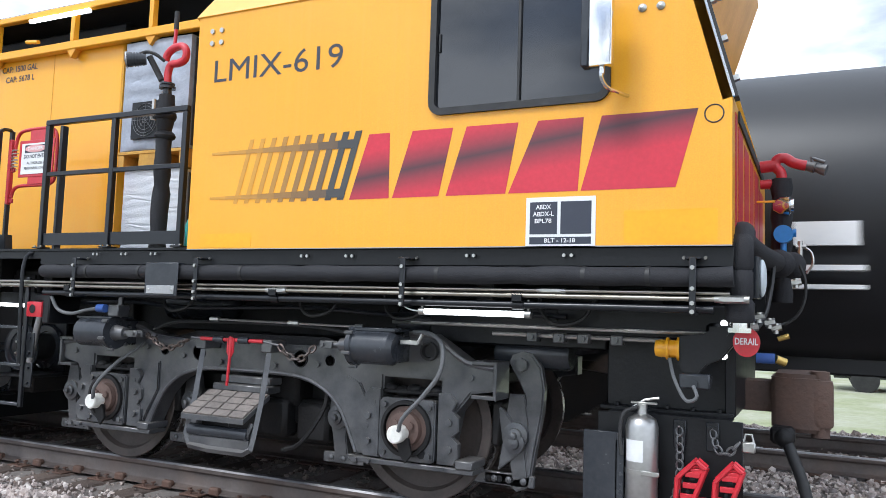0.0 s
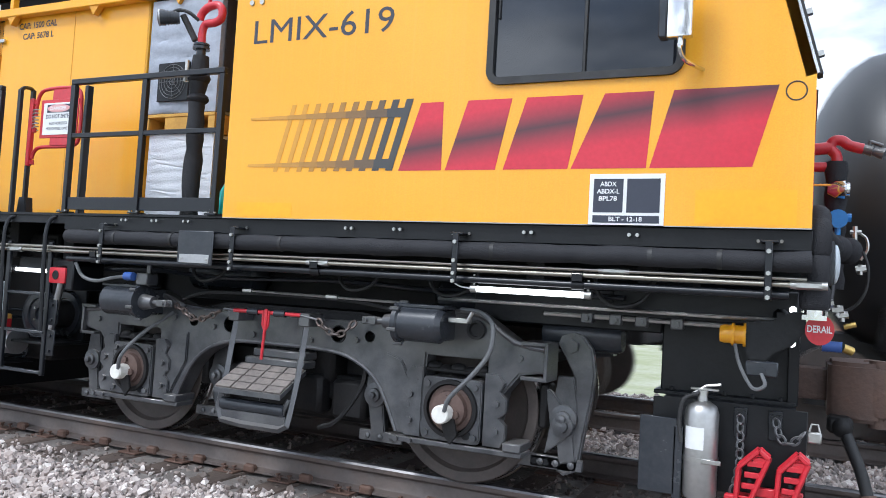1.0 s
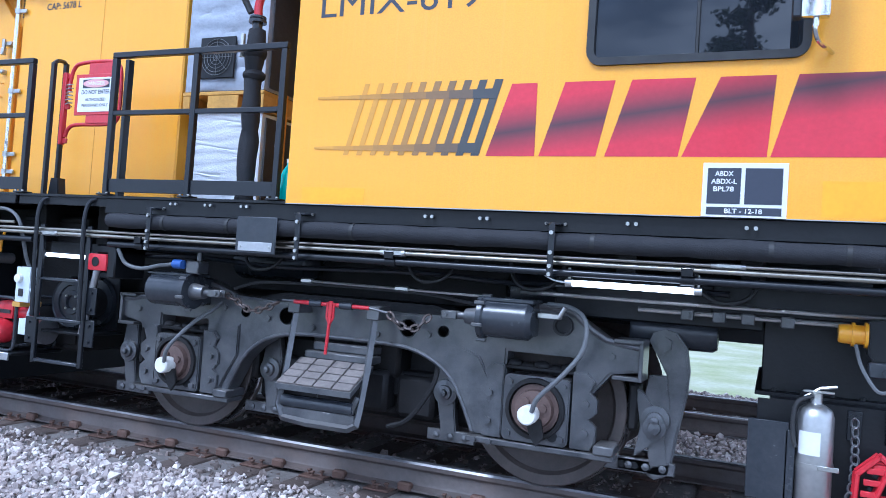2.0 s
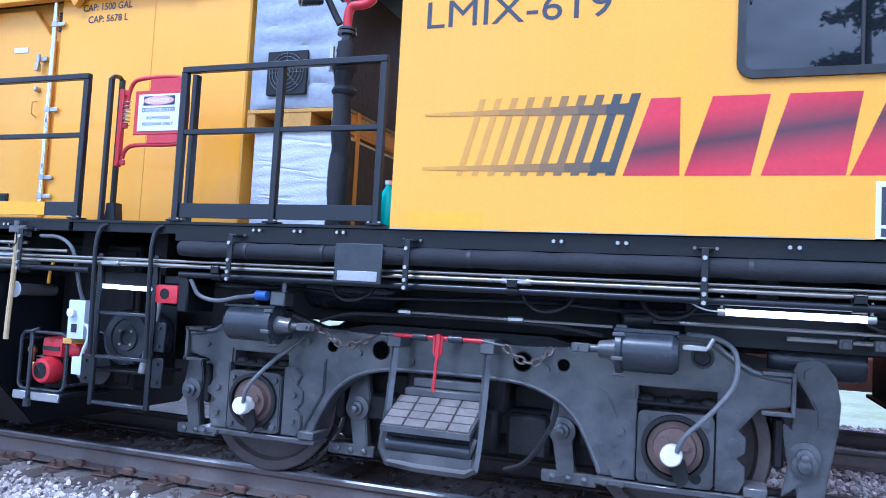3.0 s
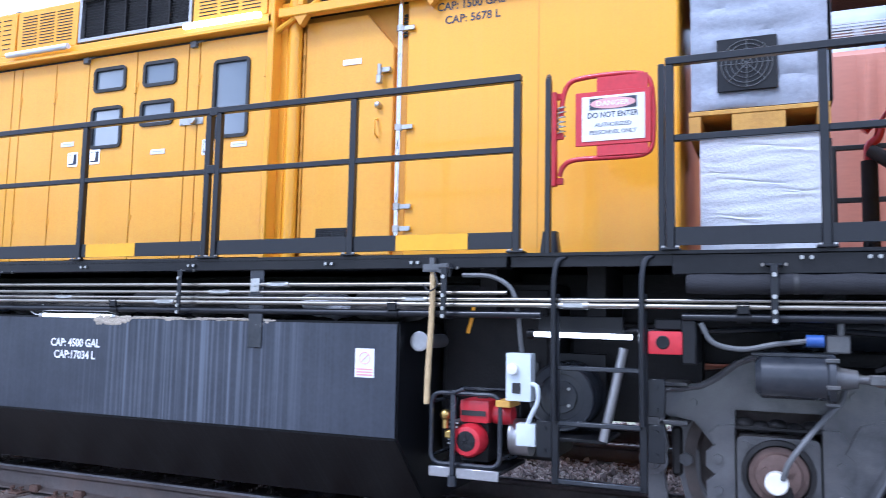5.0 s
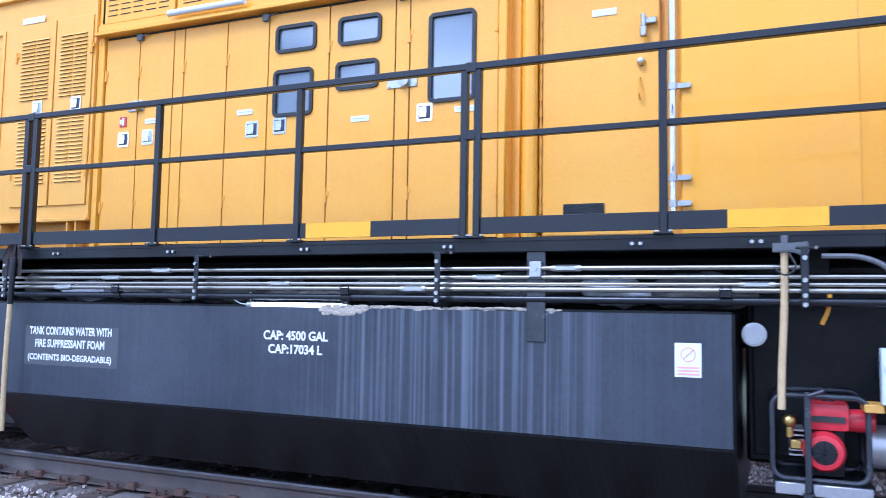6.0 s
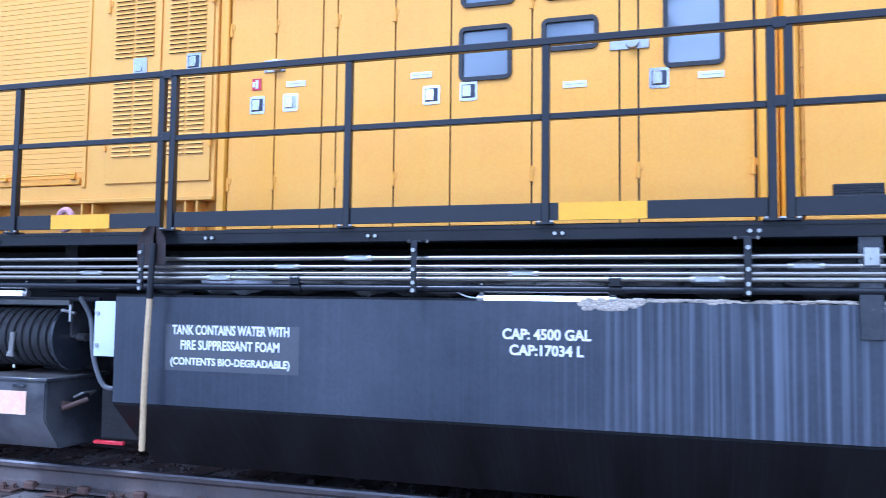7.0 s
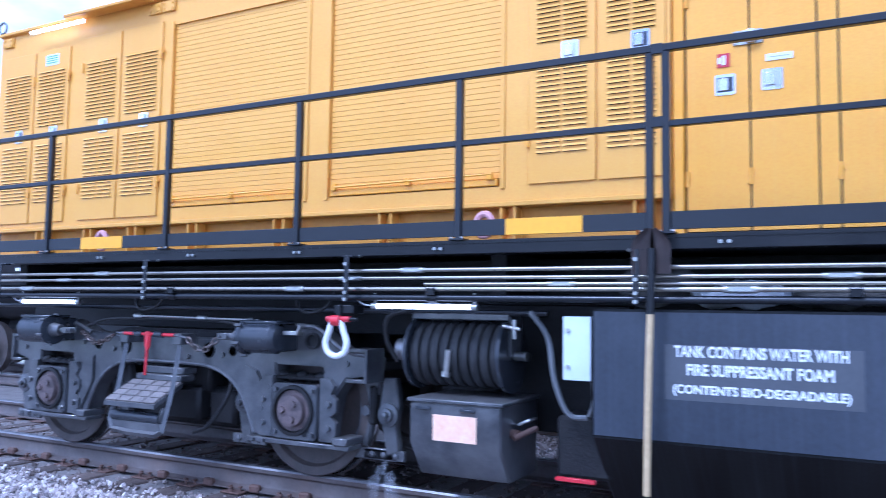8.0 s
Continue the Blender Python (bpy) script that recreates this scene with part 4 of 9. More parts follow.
# ---- engine enclosure with its doors ----
E_Y, E_X0, E_X1 = 4.95, -12.49, -8.80
eng = thing("engine_enclosure", "yellow engine enclosure with tall latched doors and small windows", "equipment housing", (-10.6, TRACK_Y, DECK))
WINDOWS = [(-9.34, -9.01, 2.925, 3.545), (-10.085, -9.75, 3.425, 3.615), (-10.645, -10.305, 3.43, 3.62), (-10.10, -9.765, 3.085, 3.275), (-10.655, -10.325, 2.93, 3.27)]
# Wall behind the doors; its dark colour stands in for shade in their gaps.
bm = B()
wall_with_holes(bm, E_X0, E_X1, 1.935, 3.76, E_Y + 0.012, E_Y + 0.06, WINDOWS)
part("dark_door_frame", bm, RUBBER, eng, "frame wall behind the doors, gap shade painted dark", smooth=False)
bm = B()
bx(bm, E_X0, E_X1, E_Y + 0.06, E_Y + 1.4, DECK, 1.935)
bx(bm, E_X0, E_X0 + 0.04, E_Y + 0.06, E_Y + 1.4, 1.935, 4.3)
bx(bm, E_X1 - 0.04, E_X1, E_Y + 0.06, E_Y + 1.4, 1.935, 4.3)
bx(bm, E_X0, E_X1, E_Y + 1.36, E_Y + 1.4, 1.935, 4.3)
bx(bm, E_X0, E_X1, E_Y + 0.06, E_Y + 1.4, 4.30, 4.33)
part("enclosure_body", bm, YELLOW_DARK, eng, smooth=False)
EDGES = [-12.419, -12.043, -11.673, -11.562, -11.127, -10.727, -10.177, -9.621, -9.505, -8.83]
DOORS = [(EDGES[i], EDGES[i + 1]) for i in range(len(EDGES) - 1)]


def paddle(x, z, owner, y=E_Y):
    bm = B()
    plate(bm, [(x + p[0], z + p[1]) for p in rounded(0.12, 0.13, 0.012, 3)], y - 0.008, y + 0.002)
    h = part("paddle_latch", bm, CHROME, owner, "bright stainless paddle latch")
    bm = B()
    bx(bm, x - 0.045, x + 0.045, y - 0.010, y - 0.008, z - 0.045, z + 0.045)
    part("cup", bm, LETTER_DARK if x % 0.02 > 0.012 else ALU, h)
    bm = B()
    bx(bm, x - 0.040, x + 0.018, y - 0.016, y - 0.010, z - 0.038, z + 0.040, 0.003)
    part("paddle", bm, CHROME, h)


def hinge(x, z, owner, y=E_Y):
    bm = B()
    cyl(bm, (x, y - 0.008, z - 0.05), (x, y - 0.008, z + 0.05), 0.011, 8)
    bx(bm, x - 0.024, x, y - 0.01, y, z - 0.045, z - 0.003)
    bx(bm, x, x + 0.024, y - 0.01, y, z + 0.003, z + 0.045)
    part("hinge", bm, YELLOW_WORN, owner)


def tag(x, z, owner, w=0.15, h=0.042, y=E_Y - 0.0055, mat=None):
    bm = B()
    bx(bm, x - w / 2, x + w / 2, y - 0.004, y + 0.001, z - h / 2, z + h / 2)
    t = part("name_tag", bm, mat or WHITE, owner, "" if mat else "small white tag with unreadable words", smooth=False)
    if not mat:
        bm = B()
        bx(bm, x - w * 0.38, x + w * 0.38, y - 0.0055, y - 0.004, z - h * 0.05, z + h * 0.07)
        part("word_bar", bm, ALU, t, smooth=False)


door_objects = []
for a, b in DOORS:
    holes = [w for w in WINDOWS if a < (w[0] + w[1]) / 2 < b]
    bm = B()
    wall_with_holes(bm, a + 0.006, b - 0.006, 1.955, 3.735, E_Y - 0.004, E_Y + 0.012, [(max(h[0], a + 0.01), min(h[1], b - 0.01), h[2], h[3]) for h in holes])
    narrow = b - a < 0.13
    d = part("door_leaf" if not narrow else "door_pillar", bm, YELLOW_WORN, eng, "" if narrow else "tall yellow steel door leaf", smooth=False)
    door_objects.append(d)
    for h in holes:
        cx, cz, w, hh = (h[0] + h[1]) / 2, (h[2] + h[3]) / 2, h[1] - h[0], h[3] - h[2]
        part("window_gasket", ring_frame(B(), cx, cz, w + 0.03, hh + 0.03, 0.045, 0.028, E_Y - 0.018, E_Y + 0.02), RUBBER, d, "black rubber gasket with round corners")
        bm = B()
        bx(bm, h[0], h[1], E_Y + 0.004, E_Y + 0.010, h[2], h[3])
        part("window_pane", bm, GLASS_DOOR, d, "grey glass with the sky's reflection in its colour", smooth=False)
D = lambda x: door_objects[[i for i, (a, b) in enumerate(DOORS) if a <= x <= b][0]]
for x, z in ((-9.38, 2.851), (-10.861, 2.841), (-10.603, 2.85), (-12.184, 2.853), (-11.918, 2.857)):
    paddle(x, z, D(x))
for x, z in ((-9.075, 2.852), (-9.90, 2.848), (-10.935, 2.983), (-11.877, 2.99)):
    tag(x, z, D(x))
tag(-12.192, 3.005, D(-12.192), 0.075, 0.085, mat=RED)
bm = B()
bx(bm, -12.20, -12.18, E_Y - 0.012, E_Y - 0.010, 2.975, 3.035)
bx(bm, -12.225, -12.205, E_Y - 0.012, E_Y - 0.010, 2.985, 3.025)
part("pictogram", bm, WHITE, D(-12.192), smooth=False)
for i, x in enumerate(EDGES[1:-1]):
    if i not in (1, 4, 6):
        for z in (2.28, 3.42):
            hinge(x, z, eng)
for x in (-12.41, -8.84):
    for z in (2.28, 3.42):
        hinge(x, z, eng)
for x, z, w in ((-9.56, 3.09, 0.24), (-12.05, 3.13, 0.17)):
    bm = B()
    bx(bm, x - w / 2, x + w / 2, E_Y - 0.014, E_Y - 0.003, z - 0.045, z + 0.045, 0.003)
    lathe(bm, [(-0.014, 0.045), (-0.045, 0.042), (-0.05, 0.0001)], (x + 0.02, E_Y, z), "y", 18)
    for sx in (-1, 1):
        for sz in (-1, 1):
            hexbolt(bm, x + sx * w * 0.42, E_Y - 0.014, z + sz * 0.03, 0.008, 0.006)
    part("hasp", bm, ZINC, eng, "bright hasp plate with a round padlock")
for x in (-12.03, -10.75, -9.56):
    bm = B()
    bx(bm, x - 0.03, x + 0.03, E_Y - 0.035, E_Y + 0.0, 3.69, 3.745, 0.004)
    tube(bm, [(x + 0.02, E_Y - 0.03, 3.72), (x + 0.10, E_Y - 0.03, 3.735)], 0.006, 6)
    part("door_stay", bm, CABLE, eng, "grey door stay")
# eave with tube lamps, the louvred roof boxes and the radiator
bm = B()
bx(bm, E_X0, E_X1 + 0.02, E_Y - 0.09, E_Y + 0.06, 3.76, 3.795, 0.006)
bx(bm, E_X0, E_X1 + 0.02, E_Y - 0.05, E_Y + 0.06, 3.795, 3.87, 0.01)
part("eave", bm, YELLOW, eng)


def louvre_box(x0, x1, z0, z1, cols, rows, owner, y=E_Y, dx=0.0):
    bm = B()
    bx(bm, x0, x1, y - 0.03, y + 0.06, z0, z1, 0.006)
    box = part("louvre_box", bm, YELLOW, owner, "yellow louvred box")
    w = (x1 - x0 - 0.10) / cols
    for c in range(cols):
        # Black strips put in for the shadows of the louvres.
        bm = B()
        for r in range(rows):
            z = z0 + 0.07 + (z1 - z0 - 0.13) * r / max(1, rows - 1)
            xa = x0 + 0.05 + w * c + 0.018
            bx(bm, xa, xa + w - 0.036, y - 0.034, y - 0.028, z - 0.0032, z + 0.0032)
        part("slot_shadow", bm, BLACK, box, smooth=False)


louvre_box(-12.46, -11.66, 3.875, 4.28, 5, 7, eng)
louvre_box(-11.64, -10.88, 3.875, 4.28, 3, 11, eng)
louvre_box(-9.58, -8.84, 3.875, 4.30, 3, 11, eng)
bm = B()
ring = [(-10.85, -9.62, 3.90, 4.30)]
bx(bm, -10.87, -9.60, E_Y - 0.03, E_Y + 0.02, 3.89, 3.925, 0.004)
bx(bm, -10.87, -9.60, E_Y - 0.03, E_Y + 0.02, 4.28, 4.31, 0.004)
bx(bm, -10.87, -10.84, E_Y - 0.03, E_Y + 0.02, 3.92, 4.29, 0.004)
bx(bm, -9.63, -9.60, E_Y - 0.03, E_Y + 0.02, 3.92, 4.29, 0.004)
rad = part("radiator_frame", bm, ALU, eng, "pale metal frame of the radiator")
bm = B()
bx(bm, -10.85, -9.62, E_Y + 0.02, E_Y + 0.05, 3.9, 4.3)
for i in range(5):
    bx(bm, -10.6 + 0.245 * i, -10.585 + 0.245 * i, E_Y - 0.01, E_Y + 0.02, 3.92, 4.29)
for i in range(14):
    bx(bm, -10.84, -9.63, E_Y + 0.006, E_Y + 0.012, 3.94 + 0.025 * i, 3.944 + 0.025 * i)
part("radiator_core", bm, BOGIE_DARK, rad, "dark radiator core", smooth=False)
for x0, x1 in ((-9.60, -8.86), (-11.66, -10.90)):
    bm = B()
    cyl(bm, (x0, E_Y - 0.10, 3.845), (x1, E_Y - 0.10, 3.845), 0.026, 12)
    part("tube_lamp", bm, LIT if x0 > -10 else WHITE, eng, "white tube lamp under the eave")
bm = B()
ball(bm, (-11.95, 5.2, 4.36), 0.09, 1, 1, 0.8)
cyl(bm, (-11.95, 5.2, 4.30), (-11.95, 5.2, 4.38), 0.05)
part("horn", bm, RUBBER, eng)
part("corner_post", bx(B(), -12.495, -12.425, E_Y - 0.03, E_Y + 0.06, DECK, 4.3, 0.008), YELLOW, eng)
bm = B()
bx(bm, -8.82, -8.76, E_Y - 0.05, E_Y + 0.1, DECK, 4.3, 0.01)
part("corner_post", bm, YELLOW, eng)
bm = B()
for i, x in enumerate([e + 0.17 for e in EDGES[:-1]]):
    bx(bm, x, x + 0.14, E_Y - 0.045, E_Y - 0.006, DECK + 0.002, DECK + 0.012)
part("door_stop", bm, LETTER_DARK, eng)

# ---- generator enclosure on its raised frame ----
G_Y, G_X0, G_X1, G_Z0, G_Z1 = 4.90, -19.38, -12.50, 2.20, 4.22
gen = thing("generator_enclosure", "long yellow enclosure with louvred doors and two roller shutters", "equipment housing", (-15.8, TRACK_Y, DECK))
ROLL = [(-15.12, -13.66, 2.31, 3.93), (-16.86, -15.36, 2.31, 3.97)]
bm = B()
wall_with_holes(bm, G_X0, G_X1, G_Z0, G_Z1, G_Y, G_Y + 0.06, ROLL)
part("enclosure_wall", bm, YELLOW_FADED, gen, smooth=False)
bm = B()
bx(bm, G_X0, G_X1, G_Y + 0.06, G_Y + 1.5, G_Z0, G_Z0 + 0.05)
bx(bm, G_X0, G_X1, G_Y + 0.06, G_Y + 1.5, G_Z1 - 0.04, G_Z1)
bx(bm, G_X0, G_X0 + 0.05, G_Y + 0.06, G_Y + 1.5, G_Z0 + 0.05, G_Z1 - 0.04)
bx(bm, G_X1 - 0.05, G_X1, G_Y + 0.06, G_Y + 1.5, G_Z0 + 0.05, G_Z1 - 0.04)
bx(bm, G_X0 + 0.05, G_X1 - 0.05, G_Y + 1.45, G_Y + 1.5, G_Z0 + 0.05, G_Z1 - 0.04)
part("enclosure_body", bm, YELLOW_DARK, gen, smooth=False)
for x0, x1, z0, z1 in ROLL:
    n = 38
    h = (z1 - z0 - 0.06) / n
    sh = part("roller_shutter", bx(B(), x0 + 0.005, x1 - 0.005, G_Y + 0.04, G_Y + 0.046, z0 + 0.06, z1 - 0.01), YELLOW_FADED, gen, "closed yellow roller shutter with narrow slats")
    for i in range(n):
        z = z0 + 0.06 + h * i
        part("slat", bx(B(), x0 + 0.005, x1 - 0.005, G_Y + 0.018, G_Y + 0.0395, z + 0.001, z + h, 0.002), YELLOW_FADED, sh)
    bm = B()
    bx(bm, x0 + 0.02, x1 - 0.02, G_Y - 0.012, G_Y + 0.03, z0 + 0.005, z0 + 0.055, 0.006)
    part("bottom_bar", bm, YELLOW, sh)
    bm = B()
    tube(bm, [(x0 + 0.05, G_Y - 0.03, z0 + 0.07), (x1 - 0.05, G_Y - 0.03, z0 + 0.085)], 0.008, 6)
    for x in (x0 + 0.07, (x0 + x1) / 2, x1 - 0.07):
        bx(bm, x - 0.025, x + 0.025, G_Y - 0.035, G_Y - 0.01, z0 + 0.045, z0 + 0.10, 0.004)
    part("lift_bar", bm, YELLOW, sh)
    for xg in (x0 - 0.035, x1):
        part("shutter_guide", bx(B(), xg, xg + 0.035, G_Y - 0.012, G_Y, z0 - 0.02, z1 + 0.03, 0.003), YELLOW_FADED, sh)


def louvre_door(x0, x1, z0, z1, label=""):
    bm = B()
    bx(bm, x0, x1, G_Y - 0.014, G_Y - 0.002, z0, z1, 0.003)
    d = part("louvre_door", bm, YELLOW_FADED, gen, label)
    for za, zb in ((z0 + 0.22, z0 + 0.78), (z0 + 0.98, z0 + 1.52)):
        for c in range(2):
            w = (x1 - x0 - 0.14) / 2
            xa = x0 + 0.06 + c * (w + 0.02)
            bm = B()
            for r in range(17):
                z = za + (zb - za) * r / 16
                vs = [bm.verts.new(p) for p in ((xa, G_Y - 0.015, z), (xa + w, G_Y - 0.015, z), (xa + w, G_Y - 0.026, z - 0.016), (xa, G_Y - 0.026, z - 0.016))]
                bm.faces.new(vs)
                bx(bm, xa, xa + w, G_Y - 0.0155, G_Y - 0.0145, z - 0.014, z - 0.002)
            part("louvre_blade", bm, YELLOW_FADED, d, smooth=False)
            # Black strip under each blade, painted in for its shadow.
            bm = B()
            for r in range(17):
                z = za + (zb - za) * r / 16
                bx(bm, xa, xa + w, G_Y - 0.0165, G_Y - 0.0155, z - 0.0185, z - 0.014)
            part("louvre_shadow", bm, BLACK, d, smooth=False)
    for z in (z0 + 0.3, z1 - 0.3):
        hinge(x0 if x0 * 10 % 2 > 1 else x1, z, d, G_Y - 0.012)
    paddle((x0 + x1) / 2 + 0.06, z0 + 0.885, d, G_Y - 0.014)
    return d


louvre_door(-13.447, -12.98, 2.31, 3.98, "yellow louvred door with a paddle latch")
louvre_door(-12.96, -12.53, 2.31, 3.98)
louvre_door(-18.05, -17.53, 2.25, 4.02)
louvre_door(-17.51, -16.99, 2.25, 4.02)
louvre_door(-19.30, -18.79, 2.25, 3.98)
d = louvre_door(-18.77, -18.26, 2.25, 3.98)
bm = B()
bx(bm, -18.62, -18.42, G_Y - 0.018, G_Y - 0.014, 3.82, 3.93)
part("notice", bm, WHITE, d, "small notice with green lettering", smooth=False)
bm = B()
for i in range(4):
    bx(bm, -18.60, -18.44, G_Y - 0.0195, G_Y - 0.018, 3.84 + 0.022 * i, 3.849 + 0.022 * i)
part("word_bar", bm, material("green_print", (0.12, 0.42, 0.16), 0.5, bump=0.0), d, smooth=False)
bm = B()
bx(bm, -13.40, -13.12, G_Y - 0.017, G_Y - 0.013, 3.985, 4.04)
part("notice", bm, WHITE, gen, smooth=False)
bm = B()
bx(bm, G_X0, G_X1, G_Y - 0.04, G_Y + 0.06, G_Z1, G_Z1 + 0.035, 0.006)
part("roof_edge", bm, YELLOW_FADED, gen)
bm = B()
bx(bm, -18.2, -17.1, G_Y - 0.16, G_Y - 0.04, 4.20, 4.23, 0.006)
part("light_hood", bm, YELLOW_DARK, gen)
bm = B()
cyl(bm, (-18.75, G_Y - 0.1, 4.155), (-17.97, G_Y - 0.1, 4.155), 0.02, 12)
part("tube_lamp", bm, LIT, gen, "lit tube lamp")
for x in (-17.10, -16.93, -19.25):
    bm = B()
    bx(bm, x - 0.08, x + 0.08, G_Y - 0.02, G_Y, 4.10, 4.20, 0.004)
    for sx in (-0.05, 0.05):
        for sz in (4.125, 4.175):
            hexbolt(bm, x + sx, G_Y - 0.02, sz, 0.012, 0.01)
    part("corner_bracket", bm, YELLOW_FADED, gen)
bm = B()
tube(bm, [(-19.33 + 0.06 * math.cos(a), G_Y - 0.03, 4.315 + 0.06 * math.sin(a)) for a in [k * math.pi / 8 for k in range(16)]], 0.012, 6, closed=True)
part("lifting_eye", bm, CABLE, gen, "dark lifting eye on the roof corner")
# the frame beneath, with its stub brackets
bm = B()
bx(bm, G_X0, G_X1, G_Y + 0.10, G_Y + 0.14, DECK, G_Z0, 0.004)
part("base_beam", bm, YELLOW_DARK, gen)
bm = B()
bx(bm, G_X0, G_X1, G_Y - 0.02, G_Y + 0.10, G_Z0 - 0.035, G_Z0, 0.006)
part("base_rail", bm, YELLOW_FADED, gen)
for x in (-18.6, -17.9, -17.3, -16.55, -15.6, -14.59, -13.6, -12.68):
    bm = B()
    for s in (-0.05, 0.05):
        bx(bm, x + s - 0.008, x + s + 0.008, G_Y - 0.01, G_Y + 0.10, DECK + 0.004, G_Z0 - 0.035, 0.002)
    bx(bm, x - 0.05, x + 0.05, G_Y + 0.08, G_Y + 0.10, DECK + 0.004, G_Z0 - 0.035)
    part("foot_bracket", bm, YELLOW_FADED, gen)
for x in (-13.75, -17.62):
    bm = B()
    tube(bm, [(x + 0.06 * math.cos(a), G_Y - 0.06, 2.04 + 0.075 * math.sin(a)) for a in [k * math.pi / 9 for k in range(18)]], 0.025, 8, closed=True)
    part("lifting_shackle", bm, PINK, gen, "faded pink lifting eye")

# ---- water tank slung under the frame ----
T_X0, T_X1, T_Y, T_ZT, T_ZF, T_ZB = -12.825, -7.31, 4.30, 1.475, 0.768, 0.30
tank = thing("water_tank", "long black underframe water tank with pale rain streaks and white lettering", "tank", (-10.1, TRACK_Y, T_ZB))
bm = B()
sec = [(T_Y, T_ZT), (T_Y, T_ZF), (T_Y + 0.46, T_ZB), (2 * TRACK_Y - T_Y - 0.46, T_ZB), (2 * TRACK_Y - T_Y, T_ZF), (2 * TRACK_Y - T_Y, T_ZT)]
rings = []
for x, inset in ((T_X0, 0.0), (T_X1, 0.0)):
    rings.append([bm.verts.new((x, y, z)) for y, z in sec])
for k in range(6):
    bm.faces.new((rings[0][k], rings[0][(k + 1) % 6], rings[1][(k + 1) % 6], rings[1][k]))
bm.faces.new(rings[0])
bm.faces.new(rings[1])
bmesh.ops.bevel(bm, geom=list(bm.edges), offset=0.012, segments=2, affect="EDGES")
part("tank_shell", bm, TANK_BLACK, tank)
# Thin sheet added over the upright face to carry the sky sheen and streaks.
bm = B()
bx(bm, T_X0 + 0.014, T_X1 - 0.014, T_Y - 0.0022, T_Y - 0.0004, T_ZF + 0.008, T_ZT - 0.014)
part("lit_side_sheet", bm, TANK_STREAKED_LIT, tank, "pale blue side sheet with painted sky sheen and dried foam runs", smooth=False)
bm = B()
bx(bm, -8.42, -8.31, T_Y - 0.012, T_Y, 1.29, T_ZT + 0.36, 0.003)
bx(bm, -8.405, -8.325, T_Y - 0.026, T_Y - 0.012, 1.64, 1.74, 0.003)
part("hanger_strap", bm, CYLINDER, tank, "dull steel hanger strap")
bm = B()
bx(bm, -8.40, -8.33, T_Y - 0.034, T_Y - 0.026, 1.655, 1.745, 0.003)
hexbolt(bm, -8.365, T_Y - 0.034, 1.70, 0.012, 0.008)
part("strap_plate", bm, ZINC, tank, "bright clamp plate")
bm = B()
bx(bm, -12.42, -11.475, T_Y - 0.0037, T_Y - 0.0022, 0.998, 1.29)
panel = part("sign_panel", bm, material("faded_sign_panel", (0.075, 0.08, 0.09), 0.45, bump=0.03), tank, "slightly paler panel behind the lettering", smooth=False)
for text, x, z, w in (("TANK CONTAINS WATER WITH", -11.955, 1.225, 0.83), ("FIRE SUPPRESSANT FOAM", -11.955, 1.130, 0.70), ("(CONTENTS BIO-DEGRADABLE)", -11.955, 1.020, 0.845)):
    lettering("tank_line", text, x, z, w, 0.062, T_Y - 0.0065, WHITE, panel, align="MID", label="white block lettering", bold=0.03)
for text, x, z, w in (("CAP: 4500 GAL", -9.973, 1.248, 0.49), ("CAP:17034 L", -9.973, 1.160, 0.41)):
    lettering("tank_line", text, x, z, w, 0.062, T_Y - 0.005, WHITE, tank, align="MID", label="white capacity lettering", bold=0.03)
bm = B()
bx(bm, -7.608, -7.474, T_Y - 0.004, T_Y - 0.001, 1.131, 1.309)
notice = part("notice", bm, WHITE, tank, "white notice with a pictogram and pink print", smooth=False)
bm = B()
for i in range(3):
    bx(bm, -7.595, -7.484, T_Y - 0.0055, T_Y - 0.004, 1.142 + 0.017 * i, 1.152 + 0.017 * i)
part("word_bar", bm, PINK, notice, smooth=False)
bm = B()
tube(bm, [(-7.54 + 0.036 * math.cos(2 * math.pi * k / 20), T_Y - 0.005, 1.250 + 0.036 * math.sin(2 * math.pi * k / 20)) for k in range(20)], 0.003, 4, closed=True)
tube(bm, [(-7.565, T_Y - 0.005, 1.227), (-7.515, T_Y - 0.005, 1.273)], 0.003, 4)
part("pictogram", bm, PINK, notice)
# crust of dried foam along the top edge
bm = B()
rnd = random.Random(5)
for i in range(560):
    x = rnd.uniform(-9.76, -8.22)
    r = rnd.uniform(0.004, 0.013)
    ball(bm, (x, T_Y + rnd.uniform(-0.002, 0.03), T_ZT + 0.002 - abs(rnd.gauss(0, 0.014 + 0.008 * math.sin(9 * x)))), r, 2.6, 0.3, 0.7, 6, 4)
for i in range(240):
    x = rnd.uniform(-9.785, -9.46)
    deep = 0.052 * min(1, (x + 9.80) / 0.03, (-9.42 - x) / 0.12)
    ball(bm, (x, T_Y + rnd.uniform(-0.003, 0.004), T_ZT - rnd.uniform(0, 1) * deep), rnd.uniform(0.010, 0.018), 1.5, 0.3, 0.8, 6, 4)
part("foam_crust", bm, RESIDUE, tank, "crusted dried foam along the tank's edge")

